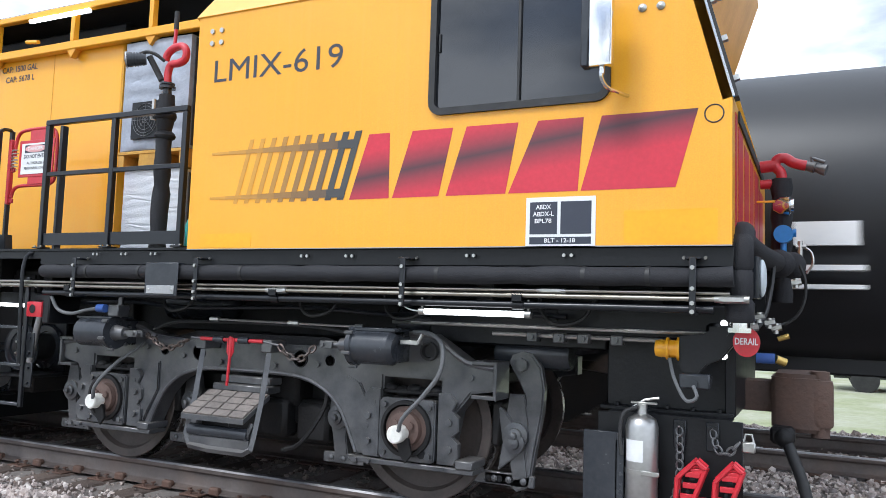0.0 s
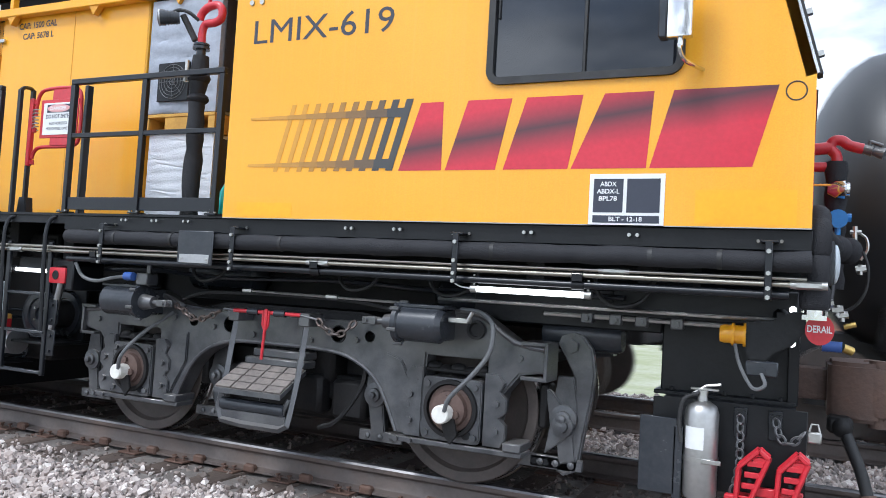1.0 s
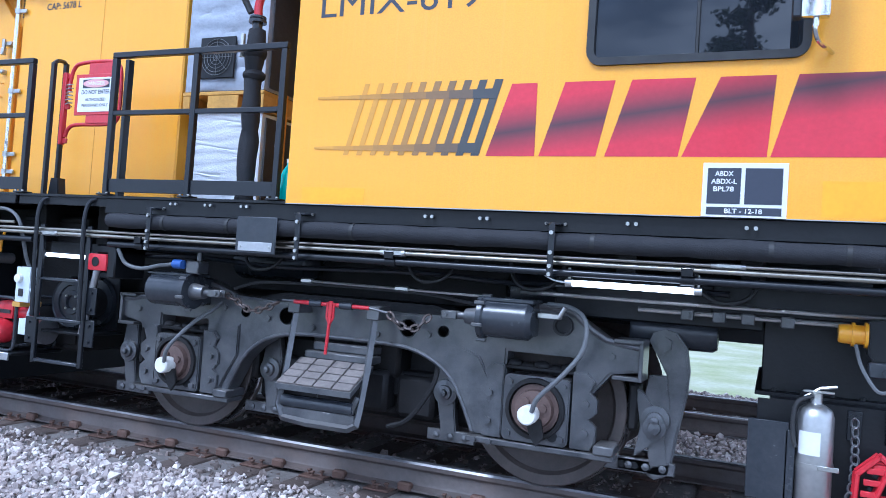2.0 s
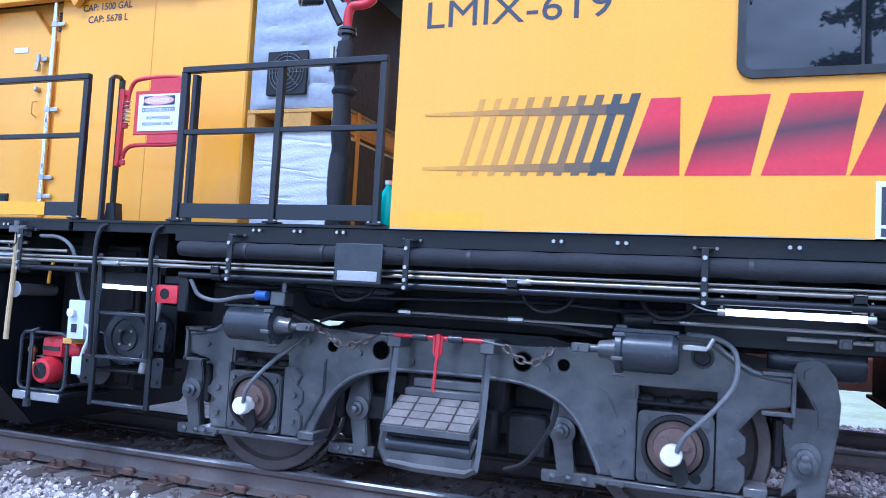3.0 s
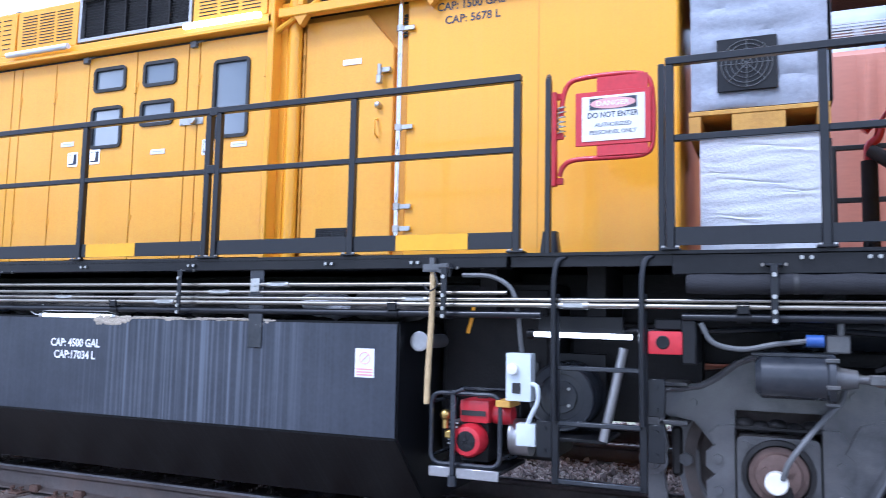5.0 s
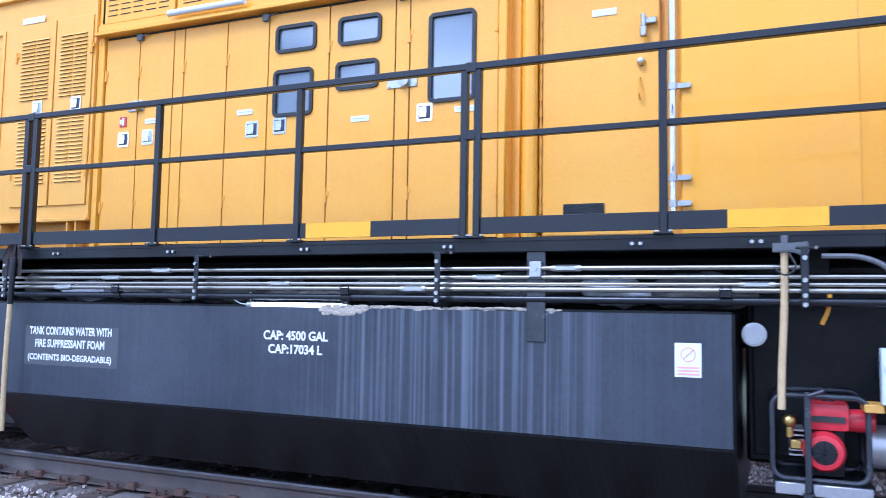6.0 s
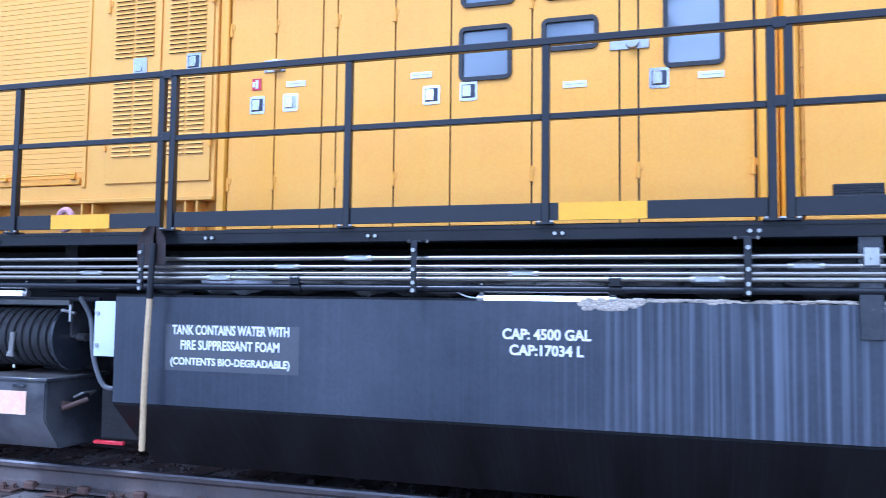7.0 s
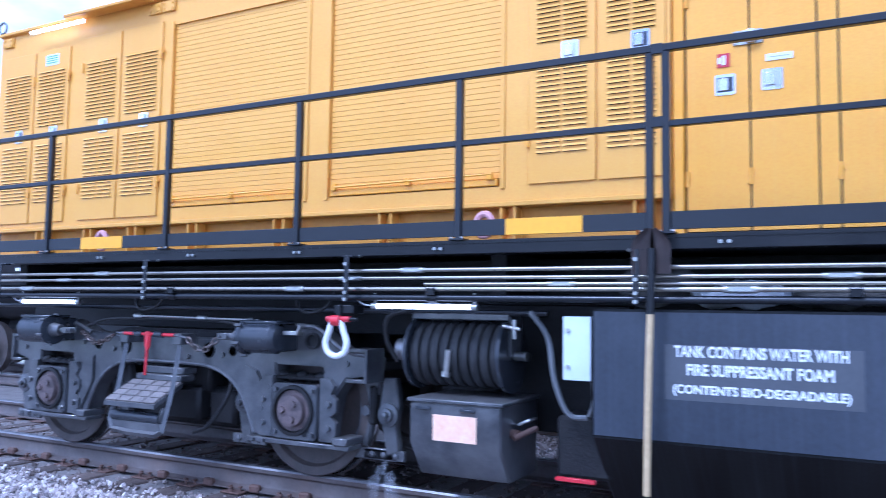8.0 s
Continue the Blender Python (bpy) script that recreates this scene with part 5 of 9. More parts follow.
# canvas bundles and rolled hoses lying on the tank
rnd = random.Random(11)
x = -12.75
kinds = 0
while x < -7.6:
    w = rnd.uniform(0.34, 0.62)
    bm = B()
    ball(bm, (x + w / 2, rnd.uniform(4.52, 4.62), 1.60), 0.12, w / 0.22, 1.3, 0.62 + rnd.uniform(-0.1, 0.3), 26, 16)
    for v in bm.verts:
        q = v.co
        v.co += 0.05 * noise.noise_vector(q * 6.0) + 0.022 * noise.noise_vector(q * 17.0)
    zmin = min(v.co.z for v in bm.verts)
    for v in bm.verts:
        v.co.z += T_ZT + 0.002 - zmin
    solo("canvas_roll", bm, FABRIC_GREY if kinds % 9 != 1 else SACK, "grey canvas wrapped hose bundle lying on the tank" if kinds % 9 != 1 else "pale folded sack lying on the tank", "bundle", (x + w / 2, 4.57, T_ZT), group="bundles on the tank")
    kinds += 1
    x += w * rnd.uniform(0.85, 1.1)

# ---- bogies ----
R_WHEEL, AXLE_Z, HALF_BASE = 0.508, 0.708, 1.37
WHEEL_PROFILE = [(-0.085, 0.10), (-0.085, 0.155), (-0.03, 0.18), (-0.005, 0.36), (-0.03, 0.42), (-0.066, 0.44), (-0.07, 0.50), (-0.062, R_WHEEL), (0.045, R_WHEEL), (0.052, 0.518), (0.066, 0.530), (0.074, 0.518), (0.074, 0.44), (0.03, 0.42), (0.02, 0.18), (0.085, 0.15), (0.085, 0.10)]
HALF_FRAME = [(0.0, 1.205), (0.55, 1.205), (0.92, 1.225), (1.22, 1.32), (1.50, 1.325), (1.62, 1.255), (1.76, 1.165), (1.97, 1.135), (1.97, 0.985), (1.80, 0.955), (1.70, 0.83), (1.655, 0.62), (1.645, 0.50), (1.585, 0.50), (1.585, 1.03), (1.155, 1.03), (1.155, 0.50), (0.955, 0.50), (0.93, 0.56), (0.83, 0.76), (0.73, 0.865), (0.62, 0.93), (0.48, 0.972), (0.30, 0.988), (0.0, 0.99)]


def make_bogie(xc, sensors):
    bog = thing("bogie", "dusty black cast steel two-axle bogie" + (" with grey sensor cables" if sensors else " with rusty bearing caps"), "bogie", (xc, TRACK_Y, RAIL_TOP_Z), group="bogies of the work car")
    Y0 = 4.64
    outline = [(xc + u, z) for u, z in HALF_FRAME] + [(xc - u, z) for u, z in HALF_FRAME[-2:0:-1]]
    for ya, yb in ((Y0, Y0 + 0.15), (2 * TRACK_Y - Y0, 2 * TRACK_Y - Y0 - 0.15)):
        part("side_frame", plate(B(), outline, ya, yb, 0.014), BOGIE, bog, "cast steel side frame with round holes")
    bm = B()
    outl = [(xc + u, z + (0.0 if z > 1.1 else 0)) for u, z in ((-0.9, 1.20), (-0.6, 1.265), (0.6, 1.265), (0.9, 1.20), (0.9, 1.10), (-0.9, 1.10))]
    plate(bm, outl, Y0 + 0.10, Y0 + 0.32, 0.02)
    part("spring_plank", bm, BOGIE_DARK, bog)
    # the cast flange round the frame's edge, and scattered bolts on it
    lip = [(xc + u, z) for u, z in HALF_FRAME[16:]][1:] + [(xc - u, z) for u, z in HALF_FRAME[:15:-1]][1:-1]
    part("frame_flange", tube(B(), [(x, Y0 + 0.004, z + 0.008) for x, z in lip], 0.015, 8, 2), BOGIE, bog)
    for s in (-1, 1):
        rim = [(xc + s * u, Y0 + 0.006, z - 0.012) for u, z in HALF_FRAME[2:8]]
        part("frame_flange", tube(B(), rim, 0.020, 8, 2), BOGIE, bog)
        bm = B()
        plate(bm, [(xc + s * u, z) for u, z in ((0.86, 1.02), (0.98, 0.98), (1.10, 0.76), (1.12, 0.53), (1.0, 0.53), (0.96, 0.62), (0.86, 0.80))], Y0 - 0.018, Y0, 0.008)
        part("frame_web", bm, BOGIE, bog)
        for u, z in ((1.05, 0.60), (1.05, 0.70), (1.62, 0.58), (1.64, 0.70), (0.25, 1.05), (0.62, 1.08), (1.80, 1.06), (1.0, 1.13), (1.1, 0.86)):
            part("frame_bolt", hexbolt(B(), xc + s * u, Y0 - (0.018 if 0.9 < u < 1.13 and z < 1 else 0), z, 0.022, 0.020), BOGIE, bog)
    for u in (-0.82, -0.47, 0.47, 0.72):
        bm = B()
        r = 0.055 if abs(u) < 0.6 else 0.034
        lathe(bm, [(0.0, r * 1.14), (-0.006, r * 1.10), (-0.006, r), (0.004, r * 0.99), (0.004, 0.001)], (xc + u, Y0, 1.11), "y", 24)
        part("frame_hole", bm, BLACK, bog)
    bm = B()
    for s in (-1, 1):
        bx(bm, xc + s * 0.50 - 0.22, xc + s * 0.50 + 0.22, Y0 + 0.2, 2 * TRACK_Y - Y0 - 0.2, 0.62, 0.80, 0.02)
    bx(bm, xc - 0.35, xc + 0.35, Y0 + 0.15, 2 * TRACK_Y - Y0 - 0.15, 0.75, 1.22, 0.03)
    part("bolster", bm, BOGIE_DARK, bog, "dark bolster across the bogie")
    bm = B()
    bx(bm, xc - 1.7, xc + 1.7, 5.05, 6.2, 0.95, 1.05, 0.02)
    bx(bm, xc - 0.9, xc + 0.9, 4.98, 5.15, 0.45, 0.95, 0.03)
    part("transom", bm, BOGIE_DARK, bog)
    # the end brackets of the frame
    for s in (-1, 1):
        bm = B()
        bx(bm, xc + s * 1.97 - 0.012, xc + s * 1.97 + 0.012, Y0 - 0.03, Y0 + 0.2, 0.93, 1.17, 0.004)
        bx(bm, xc + s * 1.90 - 0.09, xc + s * 1.90 + 0.07, Y0 - 0.03, Y0 + 0.2, 1.145, 1.17, 0.004)
        bx(bm, xc + s * 1.90 - 0.09, xc + s * 1.90 + 0.07, Y0 - 0.03, Y0 + 0.2, 0.93, 0.955, 0.004)
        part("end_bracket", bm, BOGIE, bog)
    for s in (-1, 1):
        xa = xc + s * HALF_BASE
        # wheelset
        axle = part("axle", cyl(B(), (xa, 4.55, AXLE_Z), (xa, 2 * TRACK_Y - 4.55, AXLE_Z), 0.085, 20), BOGIE_DARK, bog, at=(xa, TRACK_Y, AXLE_Z))
        WHEELS.append((axle, Vector((xa - xc, 0, AXLE_Z - RAIL_TOP_Z)), R_WHEEL))
        for side in (-1, 1):
            prof = WHEEL_PROFILE if side < 0 else [(-a, r) for a, r in WHEEL_PROFILE]
            w = part("wheel", lathe(B(), prof, (xa, TRACK_Y + side * 0.755, AXLE_Z), "y", 56), WHEEL, axle, "dusty brown wheel with a bright tread")
            w.data.materials.append(TREAD_STEEL)
            for f in w.data.polygons:
                c = f.center - (ORIGIN[w.name] - ORIGIN[w.name])
                d = math.hypot(c.x, c.z)
                if d > R_WHEEL - 0.002 and abs(c.y - side * 0.755) < 0.05:
                    f.material_index = 1
        cap = lathe(B(), [(0.03, 0.148), (-0.012, 0.148), (-0.012, 0.118), (-0.05, 0.112), (-0.055, 0.08), (-0.05, 0.0001)], (xa, 4.59, AXLE_Z), "y", 30)
        for k in range(3):
            a = 2 * math.pi * k / 3 + 0.5
            hexbolt(cap, xa + 0.065 * math.cos(a), 4.54, AXLE_Z + 0.065 * math.sin(a), 0.026, 0.025)
        part("bearing_cap", cap, RUST if sensors else RUST_DULL, axle, "rusty bearing end cap with three bolts")
        # the axle box in its jaws
        bm = B()
        plate(bm, [(xa + p[0], 0.70 + p[1]) for p in rounded(0.41, 0.40, 0.035)], 4.585, 4.77, 0.008)
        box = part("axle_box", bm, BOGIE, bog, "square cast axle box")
        bm = B()
        lathe(bm, [(0.0, 0.185), (-0.022, 0.182), (-0.026, 0.158), (0.0, 0.155)], (xa, 4.585, AXLE_Z), "y", 32)
        part("box_ring", bm, BOGIE_DARK, box)
        for dx in (-0.165, 0.165):
            for dz in (0.545, 0.855):
                part("box_bolt", hexbolt(B(), xa + dx, 4.583, dz, 0.022, 0.018), BOGIE, box)
        bm = B()
        lathe(bm, [(0, 0.03), (-0.004, 0.03), (-0.004, 0.001)], (xa + 0.115, 4.581, 0.555), "y", 14)
        part("box_hole", bm, BLACK, box)
        for d in (-1, 1):
            bm = B()
            zig = [(0.215, 0.50), (0.335, 0.50), (0.365, 0.56), (0.365, 0.64), (0.32, 0.68), (0.365, 0.72), (0.365, 0.80), (0.32, 0.84), (0.345, 0.90), (0.30, 0.95), (0.215, 0.95)]
            plate(bm, [(xa + d * u, z) for u, z in zig], 4.605, 4.645, 0.006)
            for z in (0.60, 0.77):
                hexbolt(bm, xa + d * 0.30, 4.605, z, 0.024, 0.022)
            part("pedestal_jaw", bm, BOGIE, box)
        bm = B()
        for k in range(5):
            u = -0.17 + 0.085 * k
            ball(bm, (xa + u, 4.69, 0.955 - 0.015 * (k % 2)), 0.05, 1.1, 1.0, 0.7, 10, 7)
        bx(bm, xa - 0.22, xa + 0.22, 4.64, 4.77, 0.925, 0.95, 0.006)
        part("spring_seat", bm, BOGIE_DARK, box)
        bm = B()
        bx(bm, xa - 0.44, xa + 0.48, 4.59, 4.77, 0.455, 0.49, 0.006)
        bx(bm, xa + 0.36, xa + 0.48, 4.57, 4.79, 0.49, 0.545, 0.008)
        for u in (-0.38, -0.28):
            hexbolt(bm, xa + u, 4.59, 0.472, 0.018, 0.02)
        part("pedestal_tie_bar", bm, BOGIE, bog)
        # brake hangers and slotted links on both sides of the wheel
        for d in (-1, 1):
            u = d * 0.675
            bm = B()
            arm = [(u - 0.05, 1.0), (u + 0.05, 1.0), (u + 0.085, 0.82), (u + 0.06, 0.66), (u + 0.085, 0.48), (u - 0.02, 0.45), (u - 0.05, 0.62), (u - 0.085, 0.78)]
            plate(bm, [(xa + p, z - 0.04) for p, z in arm], 4.82, 4.88, 0.008)
            part("brake_hanger", bm, BOGIE, bog)
            bm = B()
            lathe(bm, [(0, 0.085), (-0.02, 0.083), (-0.025, 0.05), (-0.045, 0.046), (-0.05, 0.026), (-0.075, 0.022), (-0.08, 0.0001)], (xa + u, 4.82, 0.70), "y", 20)
            part("hanger_pin", bm, BOGIE, bog)
            bm = B()
            bx(bm, xa + d * 0.54 - 0.03, xa + d * 0.54 + 0.03, 4.80, 4.97, 0.62, 0.90, 0.015)
            part("brake_shoe", bm, BOGIE_DARK, bog)
            bm = B()
            x0, x1 = sorted((xa + d * 0.46, xa + d * 0.80))
            bx(bm, x0, x1, 4.83, 4.86, 0.375, 0.45, 0.006)
            for k in range(3):
                lathe(bm, [(0, 0.022), (-0.012, 0.022), (-0.016, 0.012), (-0.02, 0.0001)], (x0 + 0.07 + 0.10 * k, 4.83, 0.412), "y", 12)
            part("brake_link", bm, BOGIE, bog)
    # guard plate hanging at the outer end
    if sensors:
        bm = B()
        arm = [(1.98, 1.16), (2.00, 1.21), (2.07, 1.235), (2.14, 1.22), (2.20, 1.14), (2.225, 1.0), (2.215, 0.85), (2.17, 0.6), (2.14, 0.38), (2.05, 0.34), (2.0, 0.37), (2.03, 0.55), (2.10, 0.8), (2.10, 0.95), (2.04, 1.06)]
        plate(bm, [(xc + u, z) for u, z in arm], 4.83, 4.89, 0.012)
        hexbolt(bm, xc + 2.075, 4.83, 1.15, 0.045, 0.035)
        part("end_hanger", bm, BOGIE, bog, "curved brake hanger")
        bm = B()
        plate(bm, [(xc + u, z) for u, z in ((1.92, 0.88), (1.96, 0.86), (2.10, 0.70), (2.10, 0.61), (1.97, 0.50), (1.93, 0.47), (1.96, 0.65))], 4.80, 4.84, 0.008)
        lathe(bm, [(0, 0.07), (-0.02, 0.068), (-0.025, 0.04), (-0.045, 0.036), (-0.05, 0.0001)], (xc + 2.045, 4.80, 0.655), "y", 20)
        part("brake_head", bm, BOGIE, bog)
    else:
        bm = B()
        plate(bm, [(xc + u, z) for u, z in ((1.98, 1.10), (1.86, 1.12), (1.80, 0.9), (1.78, 0.60), (1.72, 0.48), (1.86, 0.46), (1.92, 0.7))], 4.82, 4.87, 0.01)
        hexbolt(bm, xc + 1.86, 4.82, 0.72, 0.04, 0.03)
        part("end_hanger", bm, BOGIE, bog)
    bm = B()
    plate(bm, [(xc + u, z) for u, z in ((-1.98, 1.10), (-1.86, 1.12), (-1.80, 0.9), (-1.78, 0.60), (-1.72, 0.48), (-1.86, 0.46), (-1.92, 0.7))], 4.82, 4.87, 0.01)
    hexbolt(bm, xc - 1.86, 4.82, 0.72, 0.04, 0.03)
    part("end_hanger", bm, BOGIE, bog)
    bm = B()
    bx(bm, xc + 1.72, xc + 2.10, 4.83, 4.86, 0.37, 0.455, 0.006)
    part("brake_link", bm, BOGIE, bog)
    for k in range(3):
        bm = B()
        lathe(bm, [(0.0, 0.022), (-0.003, 0.022), (-0.003, 0.001)], (xc + 1.86 + 0.075 * k, 4.829, 0.412), "y", 12)
        part("link_hole", bm, BLACK, bog)

    # brake cylinders
    for u0, u1, d in ((-1.47, -1.10, 1), (1.06, 1.385, -1)):
        zc = 1.235
        a, b = (xc + u0, xc + u1)
        yc = 4.40
        bm = B()
        lathe(bm, [(a, 0.02), (a, 0.085), (a + 0.03, 0.112), (b - 0.04, 0.112), (b - 0.03, 0.126), (b, 0.126), (b, 0.05), (b + 0.02, 0.045), (b + 0.02, 0.001)] if d > 0 else [(a - 0.02, 0.001), (a - 0.02, 0.045), (a, 0.05), (a, 0.126), (a + 0.03, 0.126), (a + 0.04, 0.112), (b - 0.03, 0.112), (b, 0.085), (b, 0.02)], (0, yc, zc), "x", 28)
        cylo = part("brake_cylinder", bm, CYLINDER, bog, "black brake cylinder with a bolted flange")
        fl = b - 0.015 if d > 0 else a + 0.015
        for k in range(6):
            an = 2 * math.pi * k / 6 + 0.3
            p = Vector((fl, yc + 0.132 * math.cos(an), zc + 0.132 * math.sin(an)))
            part("flange_bolt", cyl(B(), p - Vector((0.03, 0, 0)), p + Vector((0.03, 0, 0)), 0.012, 6), BOGIE, cylo)
        bm = B()
        bx(bm, a + 0.04, b - 0.04, yc + 0.05, Y0 + 0.02, zc - 0.1, zc + 0.1, 0.01)
        bx(bm, a - 0.02, b, yc - 0.05, yc + 0.16, zc + 0.10, zc + 0.125, 0.006)
        part("cylinder_bracket", bm, CYLINDER, cylo)
        bm = B()
        e = b if d > 0 else a
        cyl(bm, (e, yc, zc), (e + d * 0.10, yc, zc), 0.062, 16, 0.045)
        cyl(bm, (e + d * 0.10, yc, zc), (e + d * 0.16, yc, zc), 0.022, 10)
        bx(bm, min(e + d * 0.15, e + d * 0.25), max(e + d * 0.15, e + d * 0.25), yc - 0.035, yc - 0.02, zc - 0.025, zc + 0.025, 0.005)
        bx(bm, min(e + d * 0.15, e + d * 0.25), max(e + d * 0.15, e + d * 0.25), yc + 0.02, yc + 0.035, zc - 0.025, zc + 0.025, 0.005)
        cyl(bm, (e + d * 0.22, yc - 0.05, zc), (e + d * 0.22, yc + 0.05, zc), 0.013, 8)
        part("push_rod", bm, BOGIE, cylo)
    bm = B()
    lathe(bm, [(0.0, 0.062), (-0.03, 0.06), (-0.03, 0.045), (0.004, 0.04), (0.004, 0.001)], (xc + 1.50, Y0 - 0.004, 1.215), "y", 22)
    part("rubber_stop", bm, RUBBER, bog)
    bm = B()
    bx(bm, xc + 1.40, xc + 1.53, 4.40, 4.47, 1.26, 1.29, 0.004)
    cyl(bm, (xc + 1.53, 4.40, 1.275), (xc + 1.56, 4.40, 1.33), 0.012, 8)
    part("elbow", bm, ZINC, bog)

    xs = xc - 0.075
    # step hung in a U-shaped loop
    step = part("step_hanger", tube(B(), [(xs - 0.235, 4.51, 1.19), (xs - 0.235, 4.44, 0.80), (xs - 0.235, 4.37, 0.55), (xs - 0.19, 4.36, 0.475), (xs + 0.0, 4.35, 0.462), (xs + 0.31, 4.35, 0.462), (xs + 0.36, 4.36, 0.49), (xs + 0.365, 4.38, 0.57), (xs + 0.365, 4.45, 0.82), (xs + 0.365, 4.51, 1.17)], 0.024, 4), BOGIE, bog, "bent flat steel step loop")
    for x in (xs - 0.235, xs + 0.365):
        bm = B()
        bx(bm, x - 0.045, x + 0.045, 4.47, 4.64, 1.15, 1.24, 0.006)
        part("hanger_clamp", bm, BOGIE, step)
    bm = B()
    vs = [(xs - 0.215, 4.29, 0.70), (xs + 0.345, 4.29, 0.70), (xs + 0.345, 4.57, 0.845), (xs - 0.215, 4.57, 0.845)]
    top = [bm.verts.new(p) for p in vs]
    low = [bm.verts.new((p[0], p[1], p[2] - 0.035)) for p in vs]
    bm.faces.new(top)
    bm.faces.new(low[::-1])
    for k in range(4):
        bm.faces.new((top[k], top[(k + 1) % 4], low[(k + 1) % 4], low[k]))
    part("step_plate", bm, BOGIE, step)
    tilt = Matrix.Rotation(math.atan2(0.145, 0.28), 4, "X")
    for i in range(4):
        for j in range(4):
            bm = B()
            bx(bm, -0.064, 0.064, -0.034, 0.034, 0, 0.014, 0.004)
            bm.transform(Matrix.Translation((xs + 0.065 + (i - 1.5) * 0.138, 4.43 + (j - 1.5) * 0.069, 0.7725 + (j - 1.5) * 0.0357)) @ tilt)
            part("tread_pad", bm, TREAD_PAD, step)
    bm = B()
    bx(bm, xs - 0.19, xs + 0.32, 4.57, 4.73, 0.845, 0.90, 0.01)
    bx(bm, xs - 0.15, xs + 0.30, 4.61, 4.77, 0.90, 0.96, 0.01)
    part("step_back", bm, BOGIE, step)
    bm = B()
    cyl(bm, (xs - 0.20, 4.38, 0.585), (xs + 0.33, 4.38, 0.585), 0.042, 16)
    part("roller_bar", bm, CYLINDER, step)
    bm = B()
    bx(bm, xs - 0.2, xs + 0.34, 4.36, 4.38, 0.48, 0.545, 0.004)
    tube(bm, [(xs + 0.31, 4.37, 0.55), (xs + 0.33, 4.37, 0.60), (xs + 0.345, 4.39, 0.66)], 0.02, 6)
    part("lower_step", bm, BOGIE, step)
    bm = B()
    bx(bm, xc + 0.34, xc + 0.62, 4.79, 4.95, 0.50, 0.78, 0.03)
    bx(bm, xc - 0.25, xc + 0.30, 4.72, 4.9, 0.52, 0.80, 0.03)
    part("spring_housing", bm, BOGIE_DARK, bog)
    bm = B()
    tube(bm, [(xc + 0.66, 4.69, 1.0), (xc + 0.68, 4.67, 0.82), (xc + 0.62, 4.63, 0.66), (xc + 0.52, 4.59, 0.52), (xc + 0.40, 4.57, 0.47)], 0.016, 6, 4)
    part("curved_strap", bm, BOGIE_DARK, bog)

    # red tie-down lever with its chains
    rod = part("tie_down_rod", cyl(B(), (xs - 0.23, 4.47, 1.225), (xs + 0.34, 4.47, 1.225), 0.014, 10), RED, bog, "red load binder rod")
    for x in (xs - 0.06, xs + 0.17):
        bm = B()
        cyl(bm, (x - 0.045, 4.47, 1.225), (x + 0.045, 4.47, 1.225), 0.024, 12)
        part("sleeve", bm, CYLINDER, rod)
    bm = B()
    cyl(bm, (xs - 0.33, 4.48, 1.228), (xs - 0.23, 4.47, 1.225), 0.009, 8)
    part("rod_end", bm, BOGIE, rod)
    bm = B()
    cyl(bm, (xs + 0.34, 4.47, 1.225), (xs + 0.47, 4.48, 1.205), 0.009, 8)
    part("rod_end", bm, BOGIE, rod)
    bm = B()
    bx(bm, xs + 0.045, xs + 0.075, 4.445, 4.465, 1.10, 1.25, 0.006)
    cyl(bm, (xs + 0.06, 4.455, 1.13), (xs + 0.045, 4.455, 0.90), 0.011, 8)
    tube(bm, [(xs + 0.035, 4.455, 1.24), (xs + 0.035, 4.455, 1.14), (xs + 0.06, 4.455, 1.09), (xs + 0.085, 4.455, 1.14), (xs + 0.085, 4.455, 1.24)], 0.008, 6)
    part("ratchet_handle", bm, RED, rod, "red ratchet handle hanging down")
    part("chain", chain(B(), [(xs - 0.84, 4.53, 1.225), (xs - 0.72, 4.5, 1.19), (xs - 0.60, 4.48, 1.135), (xs - 0.47, 4.48, 1.16), (xs - 0.33, 4.48, 1.228)], 0.062, 0.0085), CHAIN, rod, "short sagging chain")
    part("chain", chain(B(), [(xs + 0.47, 4.48, 1.205), (xs + 0.55, 4.48, 1.14), (xs + 0.66, 4.48, 1.12), (xs + 0.74, 4.51, 1.20), (xs + 0.76, 4.54, 1.235)], 0.062, 0.0085), CHAIN, rod)
    bm = B()
    tube(bm, [(xc - 0.9, 4.59, 1.27), (xc - 0.7, 4.61, 1.33), (xc - 0.3, 4.61, 1.345), (xc + 0.1, 4.61, 1.35), (xc + 0.6, 4.61, 1.34), (xc + 0.95, 4.59, 1.30)], 0.012, 6, 6)
    part("brake_hose", bm, RUBBER, bog, "black brake hose")
    bm = B()
    cyl(bm, (xc - 0.35, 4.6, 1.368), (xc + 1.0, 4.6, 1.355), 0.009, 8)
    cyl(bm, (xc + 0.38, 4.6, 1.363), (xc + 0.47, 4.6, 1.363), 0.018, 6)
    cyl(bm, (xc - 0.34, 4.6, 1.368), (xc - 0.26, 4.6, 1.368), 0.018, 6)
    part("brake_pipe", bm, ZINC, bog, "thin bright pipe with couplings")
